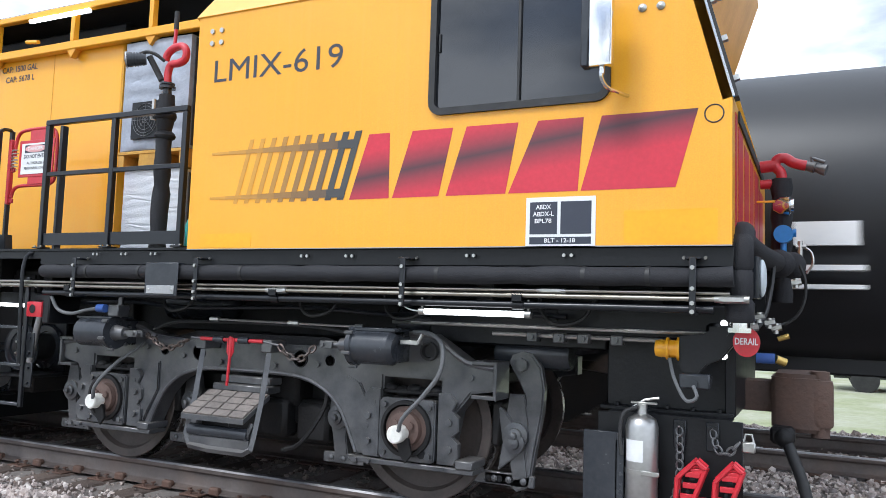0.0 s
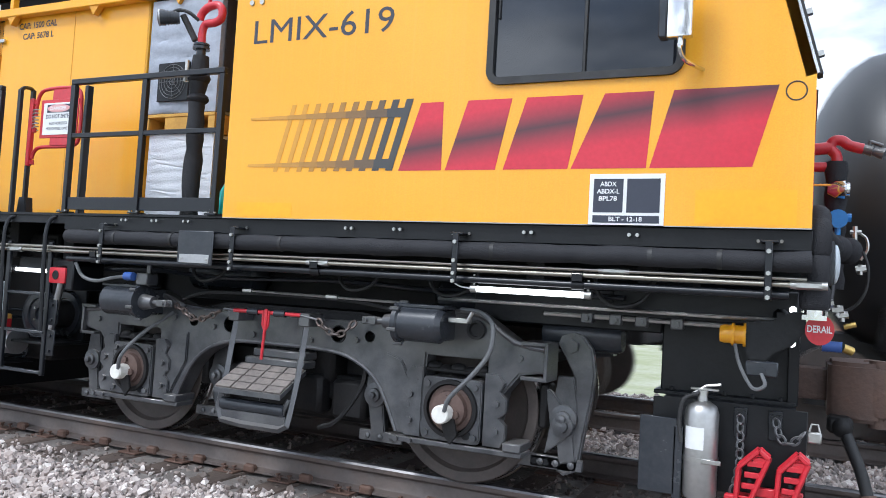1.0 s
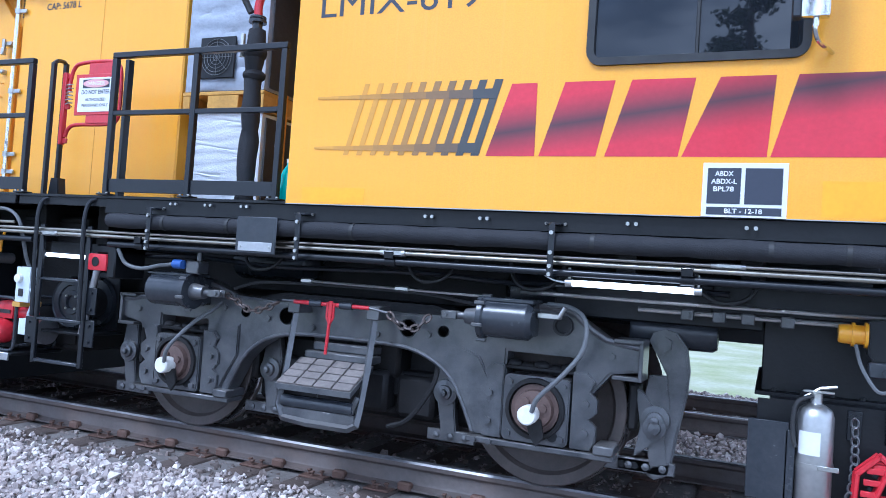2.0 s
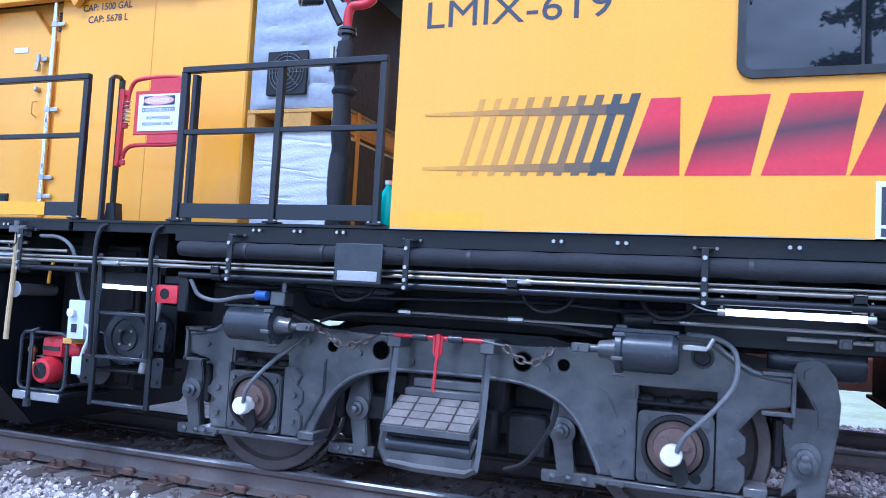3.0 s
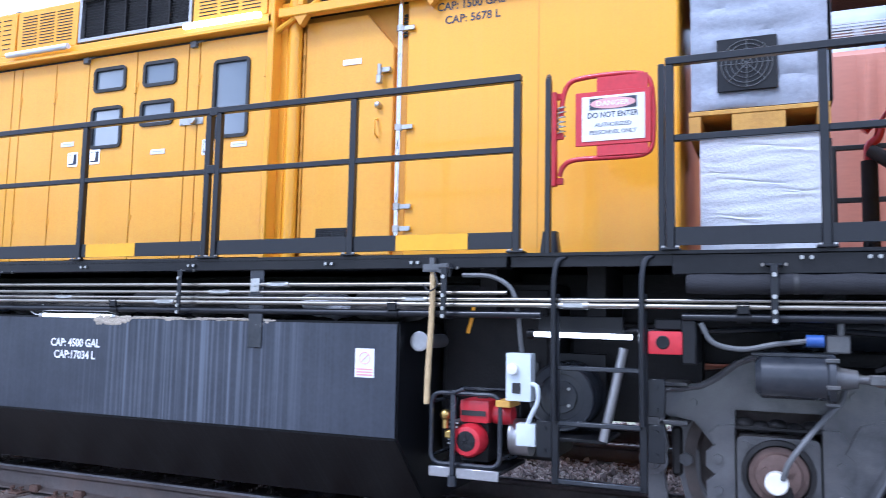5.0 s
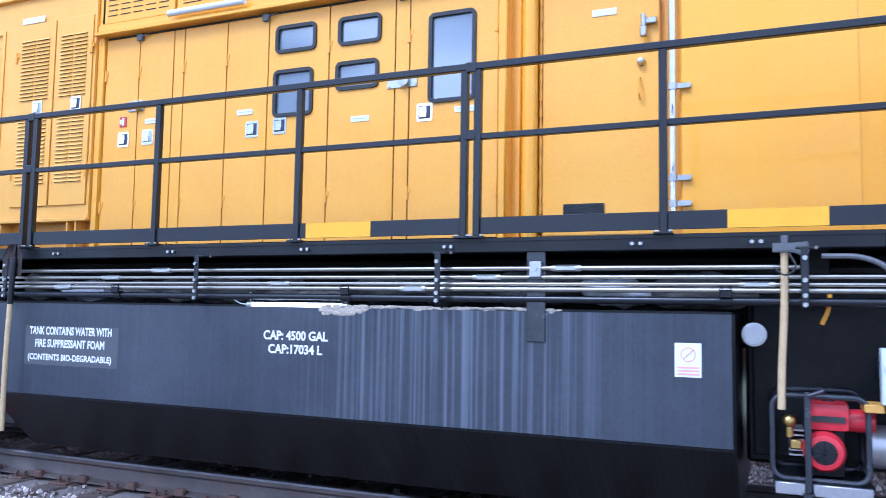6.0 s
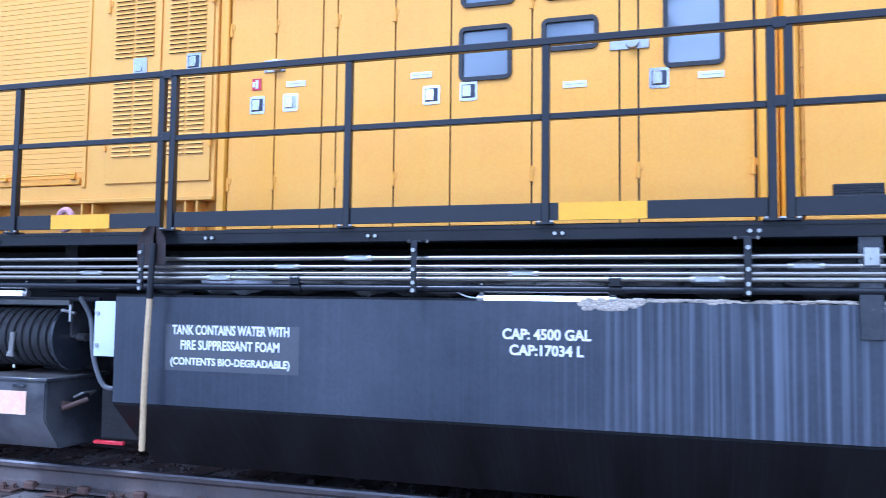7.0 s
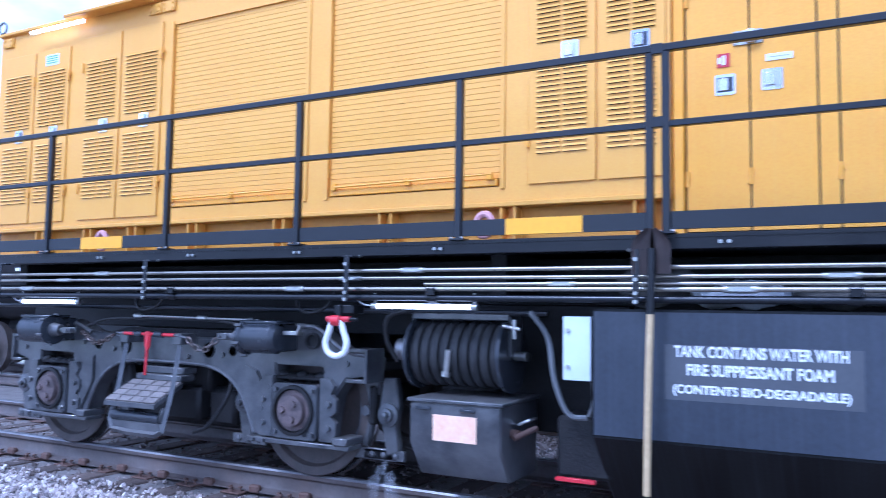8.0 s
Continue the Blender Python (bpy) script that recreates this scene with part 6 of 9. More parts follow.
    if sensors:
        for xa, pts in ((xc - HALF_BASE, [(0.02, 4.44, 0.71), (0.05, 4.42, 0.80), (0.12, 4.44, 0.90), (0.22, 4.5, 1.02), (0.30, 4.57, 1.10), (0.33, 4.65, 1.16)]), (xc + HALF_BASE, [(0.02, 4.44, 0.71), (0.06, 4.42, 0.80), (0.20, 4.42, 0.95), (0.30, 4.44, 1.10), (0.30, 4.46, 1.26), (0.20, 4.5, 1.33), (0.05, 4.55, 1.34)])):
            bm = B()
            lathe(bm, [(0.05, 0.05), (0.0, 0.058), (-0.07, 0.058), (-0.08, 0.05), (-0.08, 0.001)], (xa - 0.01, 4.515, 0.685), "y", 22)
            sen = part("speed_sensor", bm, WHITE_CAP, bog, "round white speed sensor cap")
            bm = B()
            plate(bm, [(xa + u, z) for u, z in ((-0.035, 0.66), (0.06, 0.66), (0.085, 0.56), (0.04, 0.50), (0.0, 0.55))], 4.5, 4.52, 0.003)
            part("sensor_bracket", bm, BOGIE_DARK, sen)
            bm = B()
            tube(bm, [(xa + p[0], p[1], p[2]) for p in pts], 0.0145, 8, 6)
            part("sensor_cable", bm, CABLE, sen, "grey armoured sensor cable")
    return bog


make_bogie(-3.83, True)
make_bogie(-16.52, False)

# ---- pipes along the sill ----
pipe = thing("lagged_pipe", "thick black foam lagged pipe along the sill", "pipe", (-3.0, 4.26, 1.70))
rnd = random.Random(2)
pts, rad = [], []
x = -5.62
while x < -0.36:
    pts.append((x, 4.26 + rnd.uniform(-0.004, 0.004), 1.70 + rnd.uniform(-0.003, 0.003)))
    rad.append(0.052 + rnd.uniform(-0.003, 0.003))
    x += 0.10
part("lagging", tube(B(), pts, 0.052, 18, radii=rad), FOAM, pipe)
for x in (-5.1, -4.55, -3.6, -2.9, -2.1, -1.2, -0.85):
    bm = B()
    lathe(bm, [(x - 0.012, 0.050), (x - 0.012, 0.0535), (x + 0.012, 0.0535), (x + 0.012, 0.050)], (0, 4.26, 1.70), "x", 20)
    part("tape_band", bm, RUBBER, pipe)
bm = B()
tube(bm, [(-0.40, 4.42, 1.86), (-0.40, 4.46, 1.93), (-0.40, 4.56, 1.955), (-0.42, 4.70, 1.94), (-0.38, 4.95, 1.90), (-0.33, 5.30, 1.88), (-0.29, 5.70, 1.88)], 0.068, 14, 5)
part("lagged_elbow", bm, FOAM, pipe, "bulky foam wrapped elbow")
bm = B()
for z0, z1, r in ((1.93, 1.74, 0.070), (1.76, 1.58, 0.067), (1.60, 1.465, 0.073)):
    lathe(bm, [(z1, 0.02), (z1 + 0.002, r - 0.012), (z1 + 0.02, r), (z0 - 0.03, r), (z0, r - 0.02), (z0, 0.02)], (-0.40, 4.38, 0), "z", 20)
part("lagged_drop", bm, FOAM, pipe)
bm = B()
cyl(bm, (-0.40, 4.40, 1.47), (-0.40, 4.40, 1.44), 0.05, 16)
cyl(bm, (-0.40, 4.40, 1.44), (-0.40, 4.40, 1.415), 0.066, 6)
part("coupling", bm, CHROME, pipe, "bright coupling under the elbow")

TUBES = [(-13.9, -0.44, 1.616, 0.0105), (-19.2, -0.41, 1.585, 0.0145), (-19.2, -6.62, 1.655, 0.0115), (-19.2, -7.0, 1.705, 0.013)]
for k_t, (x0, x1, z, r) in enumerate(TUBES):
    t = thing("hydraulic_tube", "bright plated hydraulic tube along the underframe", "pipe", ((x0 + x1) / 2, 4.285, z), group="tubes along the sill")
    part("tube_run", cyl(B(), (x0, 4.285, z), (x1, 4.285, z), r, 10), STEEL, t)
    for x in [x0 + 0.9 + 0.47 * k_t + 2.9 * k for k in range(int((x1 - x0 - 0.9 - 0.47 * k_t) / 2.9) + 1)]:
        bm = B()
        cyl(bm, (x - 0.06, 4.285, z), (x + 0.06, 4.285, z), r * 1.5, 6)
        cyl(bm, (x - 0.085, 4.285, z), (x - 0.06, 4.285, z), r * 1.28, 12)
        cyl(bm, (x + 0.06, 4.285, z), (x + 0.085, 4.285, z), r * 1.45, 12)
        part("union", bm, ZINC, t, "zinc plated hexagonal union")
t = thing("air_pipe", "black painted air pipe along the underframe", "pipe", (-9.9, 4.3, 1.53), group="tubes along the sill")
for x0, x1 in ((-19.2, -6.42), (-5.65, -0.52)):
    part("pipe_run", cyl(B(), (x0, 4.3, 1.53), (x1, 4.3, 1.53), 0.021, 14), BLACK_RAIL, t)
for x in (-16.1, -11.5, -9.6, -7.35, -5.35, -3.35, -1.6, -13.85):
    bm = B()
    cyl(bm, (x - 0.035, 4.3, 1.53), (x + 0.035, 4.3, 1.53), 0.029, 14)
    bx(bm, x - 0.03, x + 0.03, 4.275, 4.265, 1.55, 1.59, 0.004)
    hexbolt(bm, x - 0.02, 4.285, 1.59, 0.012, 0.014, "z")
    hexbolt(bm, x + 0.02, 4.285, 1.59, 0.012, 0.014, "z")
    part("pipe_clamp", bm, BLACK, t)
for x in (-5.20, -3.976, -2.322, -0.615, -6.98, -8.938, -10.715, -12.55, -14.44, -16.305, -18.1):
    br = thing("pipe_bracket", "black bracket with bright bolts holding the pipes", "bracket", (x, 4.26, 1.5), group="pipe brackets")
    bm = B()
    low = 1.50
    bx(bm, x - 0.018, x + 0.018, 4.195, 4.207, low, 1.80, 0.004)
    bx(bm, x - 0.04, x + 0.04, 4.207, 4.285, 1.79, 1.802, 0.003)
    bx(bm, x - 0.016, x + 0.016, 4.207, 4.32, low, low + 0.012)
    part("bracket_strap", bm, BLACK_RAIL, br)
    for z in (1.515, 1.56, 1.635, 1.745):
        part("bracket_bolt", hexbolt(B(), x, 4.195, z, 0.0125, 0.014), ZINC, br)
    for d in (-0.055, 0.055):
        bm = B()
        cyl(bm, (x + d, 4.27, 1.80), (x + d, 4.31, 1.808), 0.009, 8)
        part("sill_bolt", bm, ZINC, br)
# dark pipes, hoses and rods in the shade of the deck
rnd = random.Random(31)
for k, (x0, x1, y, z, r) in enumerate(((-19.0, -13.2, 4.62, 1.44, 0.018), (-19.0, -14.5, 4.75, 1.60, 0.03), (-6.3, -1.4, 4.62, 1.46, 0.016), (-5.6, -0.9, 4.80, 1.62, 0.03), (-5.5, -2.4, 4.70, 1.54, 0.012), (-2.6, -0.55, 4.60, 1.40, 0.012), (-1.9, -0.8, 4.66, 1.35, 0.015))):
    pts = [(x0 + (x1 - x0) * i / 8, y + rnd.uniform(-0.015, 0.015), z + (rnd.uniform(-0.02, 0.02) if k in (2, 4) else 0)) for i in range(9)]
    part("under_pipe", tube(B(), pts, r, 8, 3), (BLACK_RAIL, RUBBER, ZINC)[(0, 1, 0, 1, 1, 2, 2)[k]], car)
for x0, x1, y, z, r in ((-2.9, -1.75, 5.25, 1.40, 0.17), (-5.2, -4.4, 5.2, 1.48, 0.14)):
    bm = B()
    lathe(bm, [(x0, 0.001), (x0 + 0.03, r * 0.7), (x0 + 0.08, r), (x1 - 0.08, r), (x1 - 0.03, r * 0.7), (x1, 0.001)], (0, y, z), "x", 24)
    part("air_reservoir", bm, CYLINDER, car, "black air reservoir under the deck")
for x in (-4.7, -3.4, -2.7, -1.6, -15.2, -16.9):
    bm = B()
    tube(bm, [(x, 4.66, 1.62), (x + 0.05, 4.6, 1.48), (x + 0.16, 4.57, 1.42), (x + 0.30, 4.6, 1.46), (x + 0.36, 4.66, 1.6)], 0.013, 7, 4)
    part("loop_hose", bm, RUBBER, car)
for x in (-1.62, -1.45, -1.30, -1.1):
    bm = B()
    bx(bm, x - 0.035, x + 0.035, 4.60, 4.68, 1.31, 1.37, 0.006)
    hexbolt(bm, x, 4.60, 1.34, 0.018, 0.02)
    part("linkage_clevis", bm, BOGIE, car)
bm = B()
bx(bm, -4.437, -4.123, 4.18, 4.192, 1.525, 1.765, 0.006)
bx(bm, -4.40, -4.15, 4.192, 4.285, 1.755, 1.765)
jb = thing("sill_cover_plate", "dark blue-grey cover plate with a pale name strip", "cover plate", (-4.24, 4.19, 1.525))
part("plate", bm, CYLINDER, jb)
bm = B()
bx(bm, -4.41, -4.147, 4.174, 4.18, 1.54, 1.60, 0.002)
part("name_strip", bm, ALU, jb, "pale metal name strip")
for x in (-4.39, -4.167):
    part("strip_rivet", hexbolt(B(), x, 4.174, 1.57, 0.009, 0.006), ZINC, jb)
for x0, x1, y in ((-2.25, -1.53, 4.315), (-10.36, -9.60, 4.315), (-14.30, -13.55, 4.315), (-17.95, -17.19, 4.315)):
    z = 1.475
    lamp = thing("tube_lamp", "lit white tube lamp clamped under the pipes", "lamp", ((x0 + x1) / 2, y, z), group="tube lamps")
    part("lamp_tube", cyl(B(), (x0 + 0.03, y, z), (x1 - 0.03, y, z), 0.018, 14), LIT, lamp)
    for x in (x0 + 0.015, x1 - 0.015):
        bm = B()
        cyl(bm, (x - 0.02, y, z), (x + 0.02, y, z), 0.023, 12)
        tube(bm, [(x, y, z + 0.02), (x, y - 0.005, 1.56)], 0.008, 6)
        part("end_clip", bm, ZINC, lamp)
    bm = B()
    tube(bm, [(x0, y, z), (x0 - 0.08, y, z + 0.012), (x0 - 0.16, y + 0.02, z + 0.05)], 0.005, 5, 4)
    part("lamp_wire", bm, WHITE, lamp)


# ---- handrails ----
def handrail(posts, name_label, yellow=(), double=()):
    x0, x1 = posts[0], posts[-1]
    y = 4.285
    h = thing("handrail", name_label, "handrail", ((x0 + x1) / 2, y, DECK), group="walkway handrails")
    for x in posts:
        w = 0.022
        part("post", bx(B(), x - w, x + w, y - 0.022, y + 0.022, DECK + 0.01, 2.893, 0.004), BLACK_RAIL, h)
        bm = B()
        bx(bm, x - 0.05, x + 0.05, y - 0.045, y + 0.045, DECK - 0.002, DECK + 0.01, 0.002)
        part("foot_plate", bm, BLACK_RAIL, h)
        for d in (-0.036, 0.036):
            part("foot_bolt", hexbolt(B(), x + d, y - 0.03, DECK + 0.01, 0.010, 0.010, "z"), ZINC, h)
    part("top_rail", bx(B(), x0 - 0.022, x1 + 0.022, y - 0.022, y + 0.022, 2.893, 2.936, 0.005), BLACK_RAIL, h)
    for a, b in zip(posts, posts[1:]):
        part("mid_rail", bx(B(), a + 0.022, b - 0.022, y - 0.018, y + 0.018, 2.47, 2.506, 0.004), BLACK_RAIL, h)
        part("toe_board", bx(B(), a + 0.022, b - 0.022, y - 0.008, y + 0.002, 1.908, 2.006, 0.002), BLACK_RAIL, h)
    for a, b in yellow:
        bm = B()
        bx(bm, a, b, y - 0.0105, y - 0.0085, 1.909, 2.005)
        part("toe_mark", bm, YELLOW_PATCH, h, "yellow painted stretch of toe board", smooth=False)
    return h


handrail((-5.705, -4.955, -4.225), "black square tube handrail beside the passage")
handrail((-8.725, -7.658, -6.565), "black square tube handrail beside the narrow door", [(-7.337, -6.864)])
handrail((-12.40, -11.17, -9.975, -8.81), "black square tube handrail along the engine doors", [(-9.902, -9.43)])
handrail((-19.2, -17.60, -16.19, -14.92, -13.665, -12.49), "black square tube handrail along the generator enclosure", [(-13.347, -12.872), (-17.159, -16.669)])
for x in (-8.768, -12.445):
    rc = thing("rail_coupler", "small black plates joining two handrails", "bracket", (x, 4.285, 2.5), group="rail couplers")
    for z in (2.91, 2.5):
        part("coupling_plate", bx(B(), x - 0.035, x + 0.035, 4.26, 4.30, z - 0.03, z + 0.03, 0.004), BLACK_RAIL, rc)
# the far side's handrails, seen through the passage
far = thing("far_handrail", "black handrail on the far side of the deck", "handrail", (-4.6, 6.85, DECK), group="walkway handrails")
for x in (-5.5, -4.75, -4.08):
    part("post", bx(B(), x - 0.02, x + 0.02, 6.83, 6.87, DECK, 2.93, 0.004), BLACK_RAIL, far)
for z in (2.92, 2.5, 2.05):
    part("rail_bar", bx(B(), -5.5, -4.1, 6.832, 6.868, z - 0.02, z + 0.02, 0.004), BLACK_RAIL, far)

# ---- gate at the ladder ----
gate = thing("safety_gate", "red spring-loaded safety gate with a white danger sign", "gate", (-6.4, 4.45, DECK), shift=(0.028, 0, -0.012))
for x, y, top in ((-6.42, 4.33, 2.92), (-6.455, 4.47, 2.95)):
    part("gate_post", bx(B(), x - 0.016, x + 0.016, y - 0.018, y + 0.018, DECK, top, 0.004), BLACK_RAIL, gate)
bm = B()
tube(bm, [(-6.42, 4.33, 2.915), (-6.43, 4.37, 2.945), (-6.45, 4.44, 2.955), (-6.455, 4.47, 2.94)], 0.016, 6, 3)
part("post_cap", bm, BLACK_RAIL, gate)
bm = B()
plate(bm, [(-6.50, DECK + 0.002), (-6.38, DECK + 0.002), (-6.40, DECK + 0.15), (-6.48, DECK + 0.15)], 4.43, 4.50, 0.006)
part("post_foot", bm, BLACK_RAIL, gate)
bm = B()
bx(bm, -5.80, -5.765, 4.31, 4.35, DECK, 2.93, 0.004)
bx(bm, -5.81, -5.775, 4.44, 4.50, DECK, 2.95, 0.004)
part("latch_post", bm, BLACK_RAIL, gate)
bm = B()
tube(bm, [(-6.385, 4.45, 2.36), (-6.36, 4.45, 2.42), (-6.28, 4.45, 2.455), (-6.0, 4.45, 2.455), (-5.88, 4.45, 2.47), (-5.845, 4.45, 2.55), (-5.845, 4.45, 2.80), (-5.88, 4.45, 2.915), (-6.0, 4.45, 2.945), (-6.26, 4.45, 2.94), (-6.34, 4.45, 2.90), (-6.37, 4.45, 2.80), (-6.375, 4.45, 2.72)], 0.015, 10, 4)
frame_g = part("gate_loop", bm, RED, gate, "red bent tube gate loop")
bm = B()
bx(bm, -6.44, -6.40, 4.43, 4.47, 2.30, 2.87, 0.006)
for z in (2.33, 2.60, 2.84):
    bx(bm, -6.41, -6.36, 4.44, 4.46, z - 0.02, z + 0.02, 0.004)
part("hinge_plate", bm, RED, gate)
bm = B()
tube(bm, [(-6.375 + 0.024 * math.cos(k * 0.9), 4.45 + 0.024 * math.sin(k * 0.9), 2.60 + 0.0042 * k) for k in range(44)], 0.005, 5)
part("coil_spring", bm, ALU, gate, "bare steel coil spring")
bm = B()
bx(bm, -6.285, -5.85, 4.425, 4.437, 2.525, 2.845, 0.004)
bx(bm, -6.16, -5.87, 4.43, 4.44, 2.845, 2.93)
bx(bm, -6.16, -5.87, 4.43, 4.44, 2.465, 2.525)
back = part("sign_back", bm, RED, gate, "red painted sign backing")
bm = B()
bx(bm, -6.245, -5.885, 4.420, 4.424, 2.55, 2.815)
sign = part("danger_sign", bm, WHITE, gate, "white danger sign with black lettering", smooth=False)
bm = B()
bx(bm, -6.20, -5.93, 4.4165, 4.4195, 2.735, 2.80)
part("sign_header", bm, LETTER_DARK, sign, smooth=False)
bm = B()
lathe(bm, [(0, 0.13), (-0.001, 0.13), (-0.001, 0.001)], (0, 0, 0), "y", 30)
bm.transform(Matrix.Translation((-6.065, 4.4155, 2.7675)) @ Matrix.Diagonal((1, 1, 0.25, 1)))
part("sign_oval", bm, PINK, sign, "faded red oval")
lettering("sign_line", "DANGER", -6.065, 2.753, 0.19, 0.030, 4.4135, WHITE, sign, align="MID")
lettering("sign_line", "DO NOT ENTER", -6.065, 2.685, 0.29, 0.034, 4.4185, LETTER_DARK, sign, align="MID")
lettering("sign_line", "AUTHORIZED", -6.065, 2.632, 0.21, 0.024, 4.4185, CABLE, sign, align="MID")
lettering("sign_line", "PERSONNEL ONLY", -6.065, 2.588, 0.27, 0.024, 4.4185, CABLE, sign, align="MID")

# ---- ladder ----
lad = thing("ladder", "black steel ladder hung from the deck", "ladder", (-6.09, 4.32, 0.6))
for x in (-6.335, -5.855):
    bm = B()
    tube(bm, [(x, 4.32, 0.60), (x, 4.32, 1.62)], 0.018, 4)
    tube(bm, [(x, 4.27, 0.95), (x, 4.25, 1.55), (x + 0.004, 4.25, 1.74), (x + 0.02, 4.27, 1.83), (x + 0.06, 4.30, 1.86)], 0.016, 8, 4)
    part("stile", bm, BLACK_RAIL, lad)
    bm = B()
    bx(bm, x - 0.02, x + 0.02, 4.30, 4.325, 0.60, 1.65, 0.004)
    part("stile_bar", bm, BLACK_RAIL, lad)
for z in (0.62, 0.935, 1.238, 1.617):
    part("rung", bx(B(), -6.335, -5.855, 4.30, 4.34, z - 0.013, z + 0.013, 0.005), BLACK_RAIL if z > 1.5 else CYLINDER, lad)
for x, z in ((-5.79, 0.86), (-6.40, 0.84), (-5.79, 1.10)):
    bm = B()
    bx(bm, x - 0.045, x + 0.045, 4.31, 4.325, z - 0.10, z + 0.10, 0.004)
    for dz in (-0.06, 0.06):
        hexbolt(bm, x, 4.31, z + dz, 0.014, 0.012)
    part("ladder_bracket", bm, BLACK_RAIL, lad)

# ---- things round the ladder ----
lug = thing("towing_lug", "red painted towing lug on the underframe", "towing lug", (-5.74, 4.35, 1.33))
bm = B()
bx(bm, -5.83, -5.65, 4.285, 4.33, 1.33, 1.455, 0.02, 2)
part("lug_plate", bm, RED, lug)
bm = B()
lathe(bm, [(-0.004, 0.036), (-0.006, 0.03), (0.002, 0.028), (0.002, 0.001)], (-5.75, 4.285, 1.395), "y", 20)
part("lug_hole", bm, BLACK, lug)
bm = B()
bx(bm, -5.66, -5.58, 4.30, 4.60, 1.28, 1.52, 0.01)
bx(bm, -5.80, -5.58, 4.33, 4.60, 1.46, 1.52, 0.008)
part("lug_bracket", bm, BLACK, lug)
tl = thing("tube_lamp", "lit white tube lamp behind the ladder", "lamp", (-6.24, 4.52, 1.418), group="tube lamps")
part("lamp_tube", cyl(B(), (-6.53, 4.52, 1.42), (-5.95, 4.52, 1.415), 0.016, 14), LIT, tl)
bm = B()
cyl(bm, (-6.56, 4.52, 1.42), (-6.52, 4.52, 1.42), 0.03, 12)
bx(bm, -6.5, -6.0, 4.53, 4.56, 1.43, 1.53, 0.005)
part("lamp_bracket", bm, BLACK, tl)
sw = thing("switch_box", "pale grey switch boxes joined by a conduit", "switch box", (-6.57, 4.40, 0.8))
bm = B()
bx(bm, -6.645, -6.495, 4.36, 4.45, 1.035, 1.31, 0.008, 2)
box = part("upper_box", bm, BOX_WHITE, sw)
bm = B()
lathe(bm, [(0, 0.034), (-0.03, 0.032), (-0.035, 0.0001)], (-6.60, 4.36, 1.22), "y", 18)
part("round_knob", bm, WHITE_CAP, box)
bm = B()
bx(bm, -6.605, -6.555, 4.352, 4.36, 1.08, 1.14, 0.003)
part("rocker_switch", bm, RUBBER, box)
bm = B()
bx(bm, -6.58, -6.465, 4.36, 4.44, 0.785, 0.91, 0.008, 2)
part("lower_box", bm, BOX_WHITE, sw)
bm = B()
tube(bm, [(-6.51, 4.38, 1.14), (-6.46, 4.37, 1.12), (-6.455, 4.37, 1.04), (-6.50, 4.38, 0.95), (-6.52, 4.39, 0.90)], 0.014, 8, 5)
part("conduit", bm, BOX_WHITE, sw)
bm = B()
tube(bm, [(-6.90, 4.30, 1.76), (-6.72, 4.30, 1.75), (-6.60, 4.30, 1.68), (-6.565, 4.32, 1.55), (-6.56, 4.36, 1.40), (-6.56, 4.40, 1.31)], 0.014, 8, 6)
part("supply_cable", bm, CABLE, sw, "grey cable looping down from the deck")

gs = thing("petrol_generator", "small red petrol engine set in a tube frame on a shelf", "generator", (-6.93, 4.55, 0.63))
for x0, x1 in ((-7.13, -6.99), (-6.955, -6.69)):
    bm = B()
    bx(bm, x0, x1, 4.375, 4.395, 0.565, 0.625, 0.004)
    part("shelf_edge", bm, ALU, gs, "bare metal shelf edge")
bm = B()
bx(bm, -7.14, -6.68, 4.395, 4.88, 0.60, 0.625, 0.004)
part("shelf", bm, BLACK, gs, "black shelf plate")
for y in (4.43, 4.82):
    hoop = [(-6.92 + px, y, 0.845 + pz) for px, pz in rounded(0.44, 0.42, 0.06, 4)]
    part("frame_hoop", tube(B(), hoop, 0.014, 8, closed=True), CYLINDER, gs, "black bent tube hoop")
for x in (-7.135, -6.705):
    for z in (0.68, 1.0):
        part("cross_tube", cyl(B(), (x, 4.43, z), (x, 4.82, z), 0.011, 8), CYLINDER, gs)
bm = B()
bx(bm, -6.97, -6.78, 4.46, 4.72, 0.88, 1.02, 0.03, 2)
part("fuel_tank", bm, RED, gs, "red fuel tank")
bm = B()
lathe(bm, [(0.06, 0.10), (-0.02, 0.10), (-0.05, 0.085), (-0.055, 0.06)], (-6.90, 4.45, 0.78), "y", 26)
rec = part("recoil_cover", bm, RED, gs, "red recoil starter cover")
bm = B()
lathe(bm, [(0, 0.06), (-0.006, 0.06), (-0.01, 0.03), (-0.006, 0.001)], (-6.90, 4.40, 0.78), "y", 20)
for k in range(8):
    a = 2 * math.pi * k / 8
    tube(bm, [(-6.90, 4.393, 0.78), (-6.90 + 0.058 * math.cos(a), 4.395, 0.78 + 0.058 * math.sin(a))], 0.005, 4)
part("grille", bm, BLACK, rec)
bm = B()
bx(bm, -6.99, -6.80, 4.52, 4.78, 0.64, 0.90, 0.03, 2)
part("engine_block", bm, BOGIE_DARK, gs)
for i in range(6):
    part("cooling_fin", bx(B(), -7.06, -6.992, 4.50, 4.70, 0.74 + 0.025 * i, 0.75 + 0.025 * i), ALU, gs)
bm = B()
bx(bm, -6.955, -6.80, 4.452, 4.458, 0.925, 0.955)
part("tank_badge", bm, HAZARD_BLACK, gs, "black badge without lettering")
bm = B()
